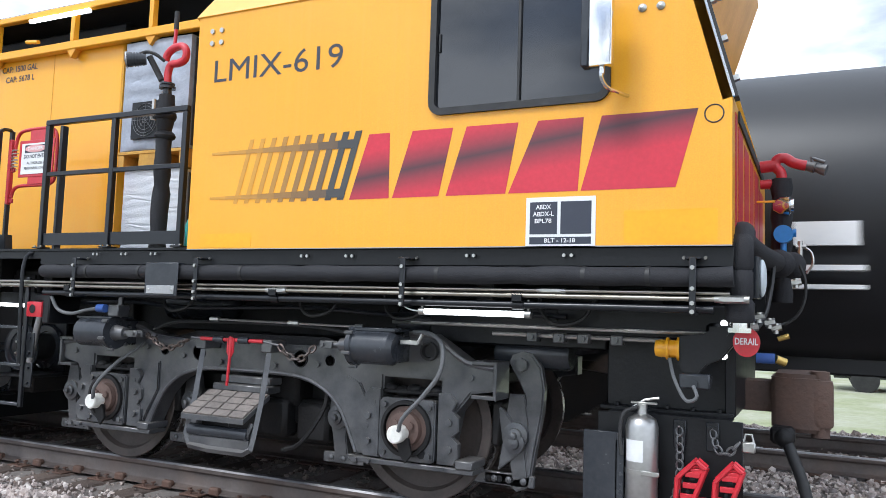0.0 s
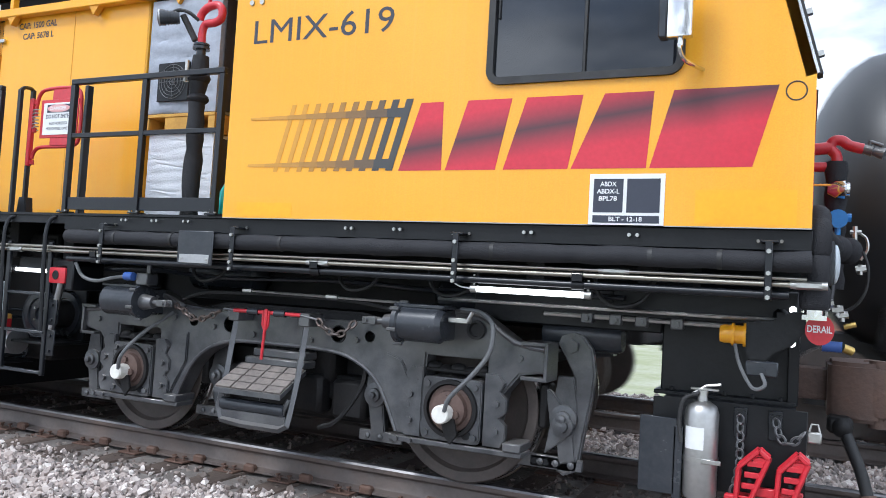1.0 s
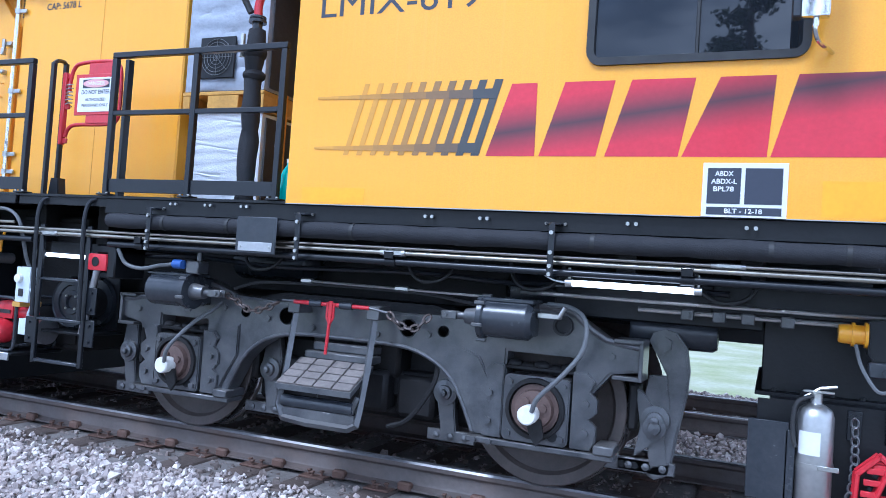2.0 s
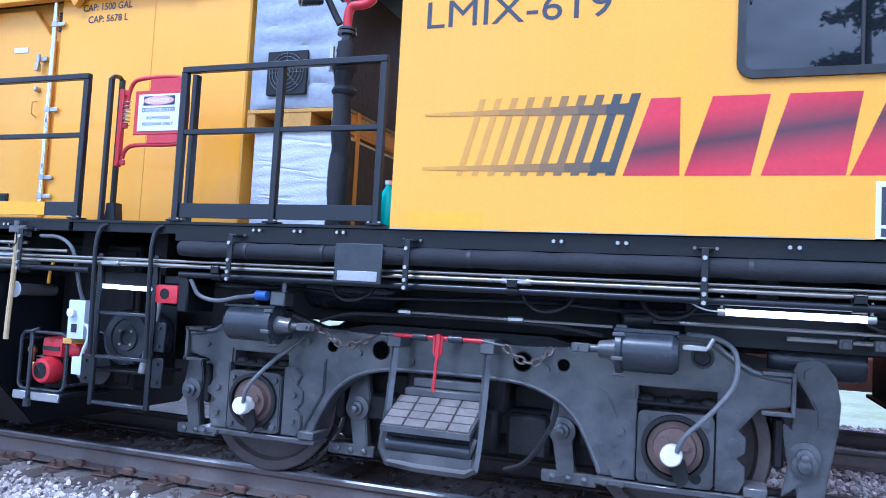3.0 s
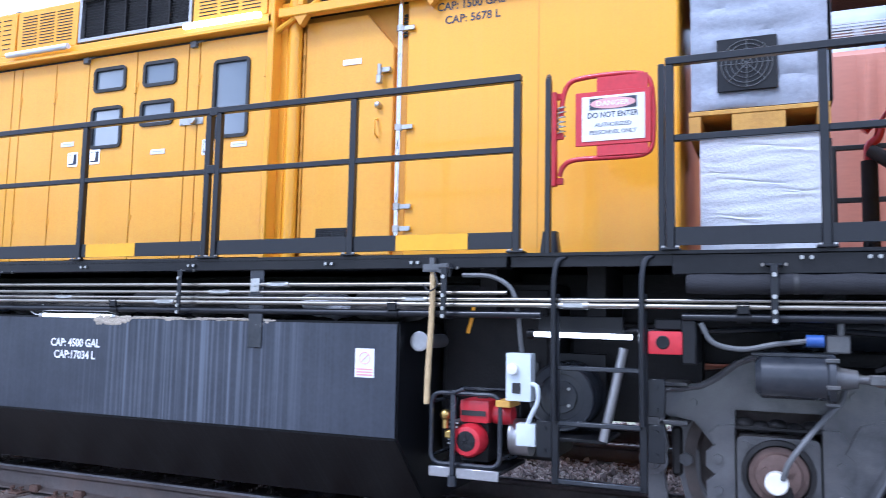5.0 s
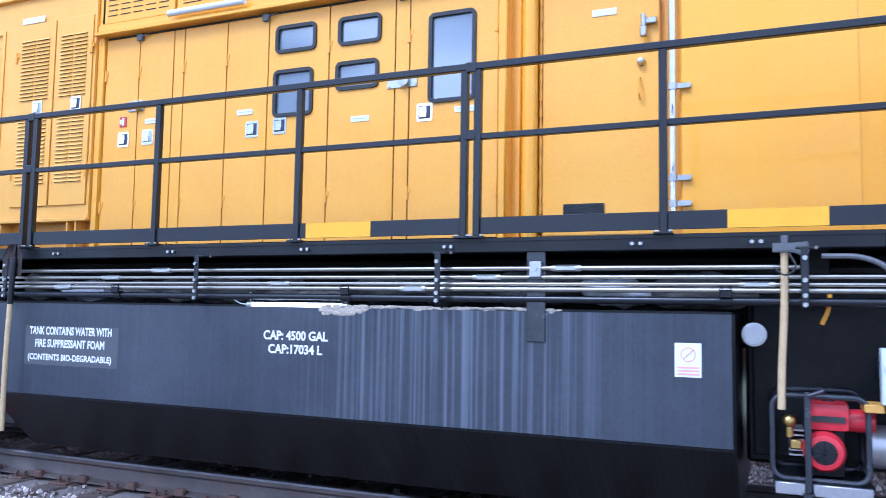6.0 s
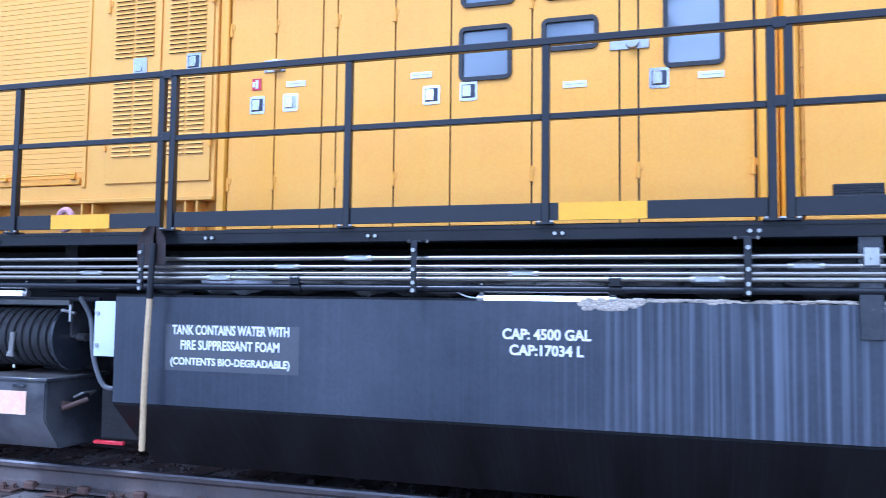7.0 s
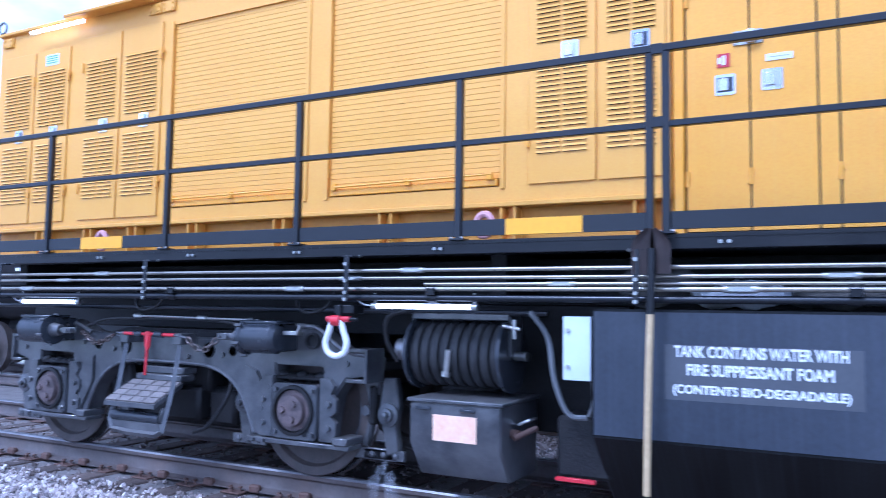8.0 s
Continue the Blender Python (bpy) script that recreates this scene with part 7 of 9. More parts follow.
lathe(bm, [(0.0, 0.001), (0.0, 0.035), (0.02, 0.035), (0.025, 0.03), (0.025, 0.001)], (-6.87, 4.60, 1.02), "z", 16)
part("filler_cap", bm, RUBBER, gs)
bm = B()
lathe(bm, [(-6.78, 0.001), (-6.78, 0.055), (-6.73, 0.06), (-6.66, 0.055), (-6.66, 0.001)], (0, 4.56, 0.93), "x", 18)
part("muffler", bm, RED, gs, "red muffler shroud")
bm = B()
lathe(bm, [(0.10, 0.11), (-0.02, 0.11), (-0.03, 0.04)], (-6.66, 4.62, 0.80), "x", 24)
part("alternator", bm, ALU, gs)
bm = B()
ball(bm, (-7.06, 4.46, 0.92), 0.035)
cyl(bm, (-7.06, 4.46, 0.84), (-7.06, 4.46, 0.9), 0.02)
bx(bm, -7.06, -7.0, 4.44, 4.48, 0.78, 0.83, 0.008)
part("carburettor", bm, BRASS, gs, "brass coloured carburettor")
bm = B()
bx(bm, -6.99, -6.96, 4.36, 4.38, 0.58, 1.08, 0.004)
cyl(bm, (-6.975, 4.37, 0.58), (-6.975, 4.37, 0.52), 0.028, 12)
cyl(bm, (-6.975, 4.36, 1.06), (-6.90, 4.36, 1.09), 0.012, 8)
part("hold_down_bar", bm, CYLINDER, gs)
bm = B()
bx(bm, -6.72, -6.63, 4.40, 4.60, 0.99, 1.03, 0.004)
part("battery_tray", bm, CRATE_WOOD, gs)
# Unseen dark block added to fill the space behind the generator.
bm = B()
bx(bm, -7.28, -6.5, 4.9, 5.4, 0.62, 1.75, 0.02)
pcab = thing("filler_cabinet", "dark filler block added behind the petrol generator, shaped as a cabinet", "cabinet", (-6.9, 5.15, 0.62))
part("cabinet_body", bm, BOGIE_DARK, pcab)
cdoor = part("cabinet_door", bx(B(), -7.24, -6.54, 4.882, 4.898, 0.67, 1.70, 0.006), BOGIE_DARK, pcab)
part("door_handle", bx(B(), -6.62, -6.59, 4.86, 4.88, 1.12, 1.24, 0.004), CYLINDER, cdoor)

sh = thing("sledge_hammer", "sledge hammer with a pale worn wooden handle hung from the sill", "hammer", (-7.08, 4.25, 1.0))
bm = B()
tube(bm, [(-7.07, 4.25, 1.80), (-7.075, 4.25, 1.5), (-7.09, 4.25, 1.2), (-7.095, 4.25, 1.0)], 0.018, 8, 4)
part("handle", bm, WOOD, sh, "pale wooden handle")
bm = B()
plate(bm, [(-7.125, 1.775), (-7.03, 1.775), (-6.965, 1.745), (-6.955, 1.79), (-6.965, 1.828), (-7.03, 1.822), (-7.125, 1.822)], 4.215, 4.275, 0.008)
cyl(bm, (-7.07, 4.24, 1.82), (-7.07, 4.24, 1.86), 0.02, 8)
part("head", bm, BOGIE, sh, "dull steel hammer head")
bm = B()
tube(bm, [(-7.05, 4.22, 1.77), (-7.02, 4.20, 1.70), (-7.07, 4.20, 1.66), (-7.12, 4.22, 1.70)], 0.005, 5, 4)
part("tether", bm, RUBBER, sh)
bm = B()
lathe(bm, [(-0.06, 0.062), (-0.062, 0.05), (0.02, 0.045), (0.3, 0.045)], (-7.22, 4.46, 1.36), "y", 24)
solo("filler_pipe", bm, ALU, "short open filler pipe with a grey flange", "pipe", (-7.22, 4.5, 1.36))
bm = B()
tube(bm, [(-6.86, 4.4, 1.60), (-6.87, 4.38, 1.50), (-6.90, 4.40, 1.42)], 0.012, 6, 3)
solo("valve_lever", bm, YELLOW, "small yellow valve lever", "lever", (-6.87, 4.4, 1.5))
rl = thing("cable_reel", "dark cable reel with a round pressed face behind the ladder", "reel", (-6.40, 4.8, 0.8))
part("drum", lathe(B(), [(-0.15, 0.001), (-0.15, 0.12), (0.10, 0.12), (0.10, 0.001)], (-6.40, 4.86, 1.045), "y", 32), RUBBER, rl)
for y in (4.70, 4.95):
    prof = [(0.0, 0.001), (0.0, 0.05), (-0.02, 0.055), (-0.022, 0.095), (-0.008, 0.10), (-0.008, 0.135), (-0.022, 0.14), (-0.022, 0.19), (-0.03, 0.20), (0.0, 0.212), (0.012, 0.20), (0.012, 0.001)]
    fo = part("reel_face", lathe(B(), prof, (-6.40, y, 1.045), "y", 44), CYLINDER, rl, "dark pressed steel reel face with rings")
    for k in range(4):
        a = math.pi / 4 + math.pi / 2 * k
        part("face_bolt", hexbolt(B(), -6.40 + 0.07 * math.cos(a), y - 0.021, 1.045 + 0.07 * math.sin(a), 0.010, 0.010), ZINC, fo)
bm = B()
bx(bm, -6.66, -6.18, 4.96, 4.99, 0.80, 1.30, 0.006)
bx(bm, -6.56, -6.10, 4.55, 4.97, 0.80, 0.822, 0.004)
part("reel_cradle", bm, BLACK, rl)
bm = B()
tube(bm, [(-6.12, 4.55, 0.82), (-6.0, 4.55, 1.35)], 0.028, 10)
part("stay", bm, ALU, rl, "bare metal stay")
bm = B()
tube(bm, [(-5.56, 4.30, 1.50), (-5.50, 4.32, 1.40), (-5.36, 4.33, 1.37), (-5.20, 4.33, 1.40), (-5.05, 4.33, 1.42)], 0.014, 8, 5)
cb = solo("air_hose", bm, CABLE, "grey air hose looping under the sill", "hose", (-5.3, 4.32, 1.4))
bm = B()
cyl(bm, (-5.06, 4.33, 1.42), (-4.98, 4.33, 1.42), 0.032, 14)
vb = thing("drain_valve", "drain valve with a blue cap", "valve", (-4.98, 4.36, 1.40))
part("valve_cap", bm, BLUE_DARK, vb, "dark blue cap")
bm = B()
bx(bm, -4.97, -4.86, 4.34, 4.46, 1.36, 1.45, 0.008)
cyl(bm, (-4.90, 4.40, 1.45), (-4.90, 4.40, 1.53), 0.02)
part("valve_body", bm, BOGIE, vb)

# ---- shovel and the white box at the tank's end ----
sv = thing("shovel", "round-point shovel with a brown blade and pale wooden handle", "shovel", (-12.48, 4.2, 0.5))
bm = B()
nu, nv = 9, 11
g = []
for j in range(nv + 1):
    v = j / nv
    half = 0.105 * (1 - max(0, v - 0.55) ** 2 * 3.6) if v < 1 else 0.03
    g.append([bm.verts.new((-12.465 + half * (2 * i / nu - 1), 4.185 + 0.03 * (1 - (2 * i / nu - 1) ** 2), 1.665 + 0.245 * v)) for i in range(nu + 1)])
for j in range(nv):
    for i in range(nu):
        bm.faces.new((g[j][i], g[j][i + 1], g[j + 1][i + 1], g[j + 1][i]))
r = bmesh.ops.solidify(bm, geom=list(bm.faces), thickness=0.004)
part("blade", bm, SHOVEL, sv, "rust brown shovel blade")
bm = B()
tube(bm, [(-12.465, 4.205, 1.80), (-12.466, 4.195, 1.66), (-12.47, 4.19, 1.45)], 0.021, 10, 3)
part("socket", bm, BLACK, sv)
bm = B()
tube(bm, [(-12.47, 4.19, 1.46), (-12.485, 4.19, 1.0), (-12.497, 4.20, 0.50)], 0.019, 10, 4)
part("handle", bm, WOOD, sv, "pale worn wooden handle")
wb = thing("junction_box", "pale junction box hung beside the tank", "junction box", (-13.03, 4.4, 1.06), shift=(0.125, 0, 0))
part("box_body", bx(B(), -13.13, -12.965, 4.33, 4.47, 1.065, 1.43, 0.008, 2), BOX_WHITE, wb)
bm = B()
for z in (1.14, 1.35):
    hexbolt(bm, -13.10, 4.33, z, 0.014, 0.012)
part("box_screw", bm, ZINC, wb)
bm = B()
tube(bm, [(-12.98, 4.42, 1.07), (-12.98, 4.45, 0.95), (-13.02, 4.48, 0.85)], 0.014, 8, 4)
tube(bm, [(-13.4, 4.5, 1.45), (-13.27, 4.46, 1.30), (-13.22, 4.44, 1.05), (-13.14, 4.45, 0.86), (-13.03, 4.47, 0.84)], 0.017, 8, 5)
part("box_cable", bm, CABLE, wb)
bm = B()
bx(bm, -13.22, -12.885, 4.55, 4.9, 0.50, 0.86, 0.02)
vt = thing("drain_assembly", "dark drain valve assembly with a red lever", "valve", (-13.05, 4.6, 0.44), shift=(0.1, 0, -0.03))
part("drain_body", bm, BOGIE_DARK, vt)
bm = B()
bx(bm, -13.20, -12.96, 4.47, 4.50, 0.49, 0.515, 0.004)
part("drain_lever", bm, RED, vt)

# ---- hose reel, tool box and shackle ----
hr = thing("hose_reel", "hose reel wound with black hose", "hose reel", (-13.7, 4.7, 1.16), shift=(-0.12, 0, 0))
for k in range(9):
    x = -13.97 + 0.072 * k
    bm = B()
    tube(bm, [(x, 4.70 + 0.185 * math.cos(2 * math.pi * j / 28), 1.165 + 0.185 * math.sin(2 * math.pi * j / 28)) for j in range(28)], 0.036, 8, closed=True)
    part("wound_hose", bm, RUBBER, hr, "turn of wound black hose")
for x in (-14.03, -13.36):
    part("reel_flange", lathe(B(), [(x - 0.012, 0.001), (x - 0.012, 0.24), (x + 0.012, 0.24), (x + 0.012, 0.001)], (0, 4.70, 1.165), "x", 36), CYLINDER, hr)
bm = B()
lathe(bm, [(-14.20, 0.001), (-14.20, 0.075), (-14.08, 0.085), (-14.03, 0.06)], (0, 4.70, 1.18), "x", 20)
part("swivel", bm, ALU, hr, "dull metal swivel")
bm = B()
cyl(bm, (-13.72, 4.48, 1.06), (-13.70, 4.47, 1.20), 0.022, 10)
cyl(bm, (-13.725, 4.48, 1.03), (-13.72, 4.48, 1.06), 0.03, 10)
part("hose_nozzle", bm, ZINC, hr, "bright hose nozzle tied to the reel")
bm = B()
bx(bm, -14.05, -13.34, 4.60, 4.82, 1.39, 1.435, 0.006)
bx(bm, -14.06, -14.04, 4.62, 4.80, 1.16, 1.44, 0.005)
bx(bm, -13.35, -13.33, 4.62, 4.80, 1.16, 1.44, 0.005)
part("reel_frame", bm, BOGIE, hr)
bm = B()
cyl(bm, (-13.335, 4.70, 1.165), (-13.24, 4.68, 1.165), 0.03, 10)
part("swivel_pin", bm, ZINC, hr)
bm = B()
cyl(bm, (-13.28, 4.55, 1.40), (-13.28, 4.55, 1.28), 0.014, 8)
cyl(bm, (-13.36, 4.55, 1.36), (-13.24, 4.55, 1.34), 0.012, 8)
part("reel_valve", bm, ZINC, hr)
bm = B()
tube(bm, [(-14.17, 4.62, 1.10), (-14.22, 4.55, 1.25), (-14.18, 4.5, 1.40), (-14.0, 4.5, 1.46)], 0.016, 8, 5)
part("feed_hose", bm, RUBBER, hr)

tb = thing("tool_box", "dusty dark steel tool box with a faded orange label", "tool box", (-13.7, 4.6, 0.45), shift=(0, 0, -0.055))
bm = B()
sec = [(4.35, 0.93), (4.35, 0.67), (4.50, 0.455), (4.95, 0.455), (4.95, 0.945)]
rings = [[bm.verts.new((x, y, z)) for y, z in sec] for x in (-14.03, -13.40)]
for k in range(5):
    bm.faces.new((rings[0][k], rings[0][(k + 1) % 5], rings[1][(k + 1) % 5], rings[1][k]))
bm.faces.new(rings[0])
bm.faces.new(rings[1])
bmesh.ops.bevel(bm, geom=list(bm.edges), offset=0.01, segments=2, affect="EDGES")
part("box_body", bm, BOGIE, tb)
bm = B()
bx(bm, -14.045, -13.385, 4.335, 4.96, 0.93, 0.955, 0.006)
part("box_lid", bm, BOGIE, tb)
bm = B()
bx(bm, -13.86, -13.56, 4.344, 4.349, 0.70, 0.86)
part("box_label", bm, ORANGE_LABEL, tb, "faded orange label with unreadable print", smooth=False)
for x in (-13.93, -13.62):
    part("lid_hinge", bx(B(), x - 0.05, x + 0.05, 4.33, 4.345, 0.885, 0.905, 0.004), CYLINDER, tb)
bm = B()
cyl(bm, (-13.40, 4.52, 0.755), (-13.35, 4.50, 0.755), 0.03, 12)
cyl(bm, (-13.36, 4.46, 0.74), (-13.27, 4.60, 0.79), 0.018, 10)
part("latch_handle", bm, COUPLER, tb)
bm = B()
tube(bm, [(-13.39, 4.60, 0.80), (-13.33, 4.62, 0.83), (-13.33, 4.74, 0.83), (-13.39, 4.76, 0.80)], 0.009, 6)
part("side_handle", bm, ZINC, tb)
sk = thing("bow_shackle", "white bow shackle hung on a red pin", "shackle", (-14.56, 4.28, 1.15))
bm = B()
tube(bm, [(-14.60, 4.28, 1.38), (-14.625, 4.28, 1.30), (-14.65, 4.28, 1.23), (-14.63, 4.28, 1.165), (-14.565, 4.28, 1.14), (-14.50, 4.28, 1.165), (-14.48, 4.28, 1.23), (-14.505, 4.28, 1.30), (-14.53, 4.28, 1.38)], 0.021, 10, 4)
part("bow", bm, WHITE, sk, "white painted bow")
bm = B()
cyl(bm, (-14.64, 4.28, 1.385), (-14.46, 4.28, 1.385), 0.02, 12)
cyl(bm, (-14.60, 4.28, 1.375), (-14.53, 4.28, 1.375), 0.036, 14)
part("pin", bm, RED, sk, "red pin and sleeve")
bm = B()
bx(bm, -14.60, -14.44, 4.29, 4.42, 1.42, 1.48, 0.006)
bx(bm, -14.57, -14.53, 4.27, 4.30, 1.38, 1.48, 0.006)
cyl(bm, (-14.46, 4.28, 1.385), (-14.40, 4.28, 1.385), 0.012)
part("shackle_hook", bm, BLACK, sk)
# water mist blown from a leak beside the wheel: small rigid wisps
mist = thing("water_mist", "thin wisp of water mist by the rail", "mist", (-14.43, 4.9, 0.1))
rnd = random.Random(9)
for k in range(7):
    bm = B()
    ball(bm, (-14.43 + rnd.uniform(-0.03, 0.03) * (1 + 0.5 * k), 4.72 + rnd.uniform(-0.03, 0.03), 0.37 - 0.032 * k), 0.016 + 0.005 * k, 1, 1, 2.2, 12, 8)
    part("wisp", bm, MIST, mist)

# ---- front end ----
cp = thing("coupler", "rusty brown knuckle coupler", "coupler", (-0.25, TRACK_Y, 0.85))
bm = B()
bx(bm, -0.75, -0.22, 5.52, 5.76, 0.90, 1.10, 0.03, 2)
part("shank", bm, COUPLER, cp)
bm = B()
head = [(-0.30, 5.42), (-0.20, 5.36), (0.0, 5.38), (0.045, 5.46), (0.03, 5.56), (-0.07, 5.62), (-0.06, 5.75), (0.05, 5.86), (0.03, 5.95), (-0.12, 5.96), (-0.30, 5.86)]
lo = [bm.verts.new((x, y, 0.80)) for x, y in head]
f = bm.faces.new(lo)
r = bmesh.ops.extrude_face_region(bm, geom=[f])
bmesh.ops.translate(bm, verts=[q for q in r["geom"] if isinstance(q, bmesh.types.BMVert)], vec=(0, 0, 0.36))
bmesh.ops.bevel(bm, geom=list(bm.edges), offset=0.025, segments=2, affect="EDGES", clamp_overlap=True)
part("knuckle_head", bm, COUPLER, cp)
bm = B()
cyl(bm, (-0.02, 5.45, 0.775), (-0.02, 5.45, 1.18), 0.055, 18)
bx(bm, -0.06, 0.055, 5.37, 5.50, 0.84, 1.13, 0.03, 2)
part("knuckle", bm, COUPLER, cp)
bm = B()
tube(bm, [(-0.22, 5.3, 0.80), (-0.18, 5.22, 0.70), (-0.12, 5.16, 0.55), (-0.08, 5.12, 0.40)], 0.034, 10, 5)
bh = thing("brake_hose", "black brake hose with a brass coupling hanging by the coupler", "hose", (-0.15, 5.2, 0.35))
part("hose", bm, RUBBER, bh)
bm = B()
cyl(bm, (-0.085, 5.125, 0.43), (-0.07, 5.11, 0.36), 0.045, 14)
ball(bm, (-0.065, 5.10, 0.32), 0.05, 1.0, 0.7, 1.0)
part("glad_hand", bm, COUPLER, bh)
bm = B()
bx(bm, -0.30, -0.16, 5.24, 5.42, 0.74, 0.84, 0.02)
ball(bm, (-0.22, 5.26, 0.78), 0.06)
part("angle_cock", bm, BOGIE_DARK, bh)

pb = thing("rail_plough_plate", "black plate at the car's foot carrying the extinguisher", "plate", (-0.85, 4.8, 0.35), shift=(0.03, 0, 0))
bm = B()
bx(bm, -1.26, -0.44, 4.72, 4.74, 0.42, 0.912, 0.004)
bx(bm, -1.2, -0.5, 4.72, 4.86, 0.908, 0.918)
part("front_plate", bm, BLACK, pb)
bm = B()
vs = [bm.verts.new(p) for p in ((-1.30, 4.60, 0.42), (-1.30, 4.60, 0.82), (-1.24, 4.74, 0.85), (-1.06, 4.72, 0.85), (-1.06, 4.72, 0.42), (-1.24, 4.74, 0.42))]
bx(bm, -1.30, -1.10, 4.55, 4.565, 0.40, 0.82, 0.004)
bmesh.ops.delete(bm, geom=vs, context="VERTS")
part("wing_plate", bm, CYLINDER, pb)
bm = B()
bx(bm, -1.115, -1.065, 4.55, 4.62, 0.36, 0.78, 0.004)
part("channel", bm, CYLINDER, pb)
for x in (-0.78, -0.60):
    bm = B()
    bx(bm, x - 0.035, x + 0.035, 4.70, 4.72, 0.74, 0.90, 0.004)
    for dx in (-0.018, 0.018):
        hexbolt(bm, x + dx, 4.70, 0.87, 0.013, 0.014)
    part("chain_bracket", bm, BLACK_RAIL, pb)
ex = thing("fire_extinguisher", "satin stainless fire extinguisher strapped to the plate", "fire extinguisher", (-0.965, 4.60, 0.40), shift=(0.022, 0, 0))
part("bottle", lathe(B(), [(0.40, 0.001), (0.40, 0.085), (0.42, 0.092), (0.86, 0.092), (0.90, 0.08), (0.925, 0.045), (0.93, 0.03), (0.96, 0.028), (0.96, 0.001)], (-0.965, 4.60, 0), "z", 32), SATIN, ex, "satin stainless cylinder")
bm = B()
cyl(bm, (-0.965, 4.60, 0.96), (-0.965, 4.60, 0.985), 0.03, 12)
bx(bm, -1.03, -0.88, 4.59, 4.61, 0.985, 0.998, 0.003)
tube(bm, [(-1.02, 4.60, 0.96), (-0.95, 4.60, 1.01), (-0.87, 4.60, 1.025)], 0.008, 6)
part("valve_lever", bm, ZINC, ex)
bm = B()
tube(bm, [(-0.985, 4.575, 0.97), (-1.06, 4.54, 0.93), (-1.075, 4.53, 0.80), (-1.06, 4.52, 0.70)], 0.012, 8, 4)
part("discharge_hose", bm, RUBBER, ex)
bm = B()
lathe(bm, [(0.60, 0.0935), (0.60, 0.0965), (0.625, 0.0965), (0.625, 0.0935)], (-0.965, 4.60, 0), "z", 32)
bx(bm, -0.95, -0.85, 4.50, 4.515, 0.60, 0.625, 0.003)
part("strap", bm, ZINC, ex)
bm = B()
n = 10
g = [[bm.verts.new((-0.965 + 0.0932 * math.sin(a), 4.60 - 0.0932 * math.cos(a), z)) for a in [radians(-55 + 70 * k / n) for k in range(n + 1)]] for z in (0.67, 0.79)]
for k in range(n):
    bm.faces.new((g[0][k], g[0][k + 1], g[1][k + 1], g[1][k]))
part("paper_label", bm, WHITE, ex, "white paper label", smooth=True)
rr = thing("derail_block", "red folding derail blocks hung on chains", "derail block", (-0.6, 4.62, 0.40), shift=(0.03, 0, 0))
for x0, lean_x in ((-0.72, 0.05), (-0.52, 0.04)):
    bm = B()
    out = [(x0 - 0.06, 0.42), (x0 + 0.01, 0.42), (x0 + 0.05 + lean_x, 0.66), (x0 - 0.0 + lean_x, 0.70), (x0 - 0.05, 0.60)]
    for ya in (4.56, 4.64):
        for (xa, za), (xb, zb) in zip(out, out[1:] + out[:1]):
            cyl(bm, (xa, ya, za), (xb, ya, zb), 0.014, 6)
    for g in (0.25, 0.5, 0.75):
        bx(bm, x0 - 0.045 + lean_x * g, x0 + 0.035 + lean_x * g, 4.555, 4.575, 0.43 + 0.24 * g, 0.46 + 0.24 * g, 0.003)
    bx(bm, x0 - 0.05, x0 + 0.03, 4.56, 4.66, 0.42, 0.45, 0.004)
    bx(bm, x0 - 0.03 + lean_x, x0 + 0.04 + lean_x, 4.56, 4.66, 0.63, 0.66, 0.004)
    part("derail_frame", bm, RED, rr)
    for k in range(4):
        bm = B()
        lathe(bm, [(0, 0.010), (-0.003, 0.010), (-0.003, 0.001)], (x0 - 0.005 + 0.012 * k, 4.559, 0.50 + 0.035 * k), "y", 10)
        part("punched_hole", bm, BLACK, rr)
bm = B()
bx(bm, -0.70, -0.45, 4.585, 4.62, 0.45, 0.50, 0.006)
bx(bm, -0.84, -0.70, 4.56, 4.60, 0.40, 0.45, 0.01)
bx(bm, -0.48, -0.36, 4.56, 4.62, 0.40, 0.46, 0.01)
part("hinge_bar", bm, RED, rr)
for pts in ([(-0.78, 4.69, 0.86), (-0.775, 4.68, 0.72), (-0.775, 4.66, 0.58), (-0.80, 4.60, 0.44)], [(-0.60, 4.69, 0.86), (-0.57, 4.66, 0.76), (-0.52, 4.64, 0.74), (-0.47, 4.64, 0.79), (-0.44, 4.65, 0.83)]):
    part("chain", chain(B(), pts, 0.055, 0.007), BOGIE, rr)
bm = B()
bx(bm, -0.44, -0.37, 4.63, 4.66, 0.76, 0.82, 0.008)
tube(bm, [(-0.43, 4.645, 0.82), (-0.42, 4.645, 0.86), (-0.39, 4.645, 0.86), (-0.38, 4.645, 0.82)], 0.006, 6)
part("padlock", bm, ZINC, rr, "bright padlock")

dc = thing("front_sensor_arm", "black sensor arm with a yellow canister under the sill", "sensor", (-0.62, 4.6, 1.2))
bm = B()
lathe(bm, [(-0.86, 0.001), (-0.86, 0.045), (-0.84, 0.05), (-0.80, 0.05), (-0.80, 0.062), (-0.785, 0.062), (-0.785, 0.05), (-0.74, 0.05), (-0.74, 0.066), (-0.725, 0.066), (-0.725, 0.001)], (0, 4.55, 1.31), "x", 20)
part("canister", bm, YELLOW, dc, "yellow canister")
bm = B()
plate(bm, [(-0.725, 1.22), (-0.725, 1.38), (-0.60, 1.40), (-0.50, 1.45), (-0.44, 1.45), (-0.43, 1.36), (-0.50, 1.27), (-0.58, 1.23), (-0.62, 1.18), (-0.70, 1.18)], 4.50, 4.58, 0.008)
hexbolt(bm, -0.48, 4.50, 1.41, 0.018, 0.012)
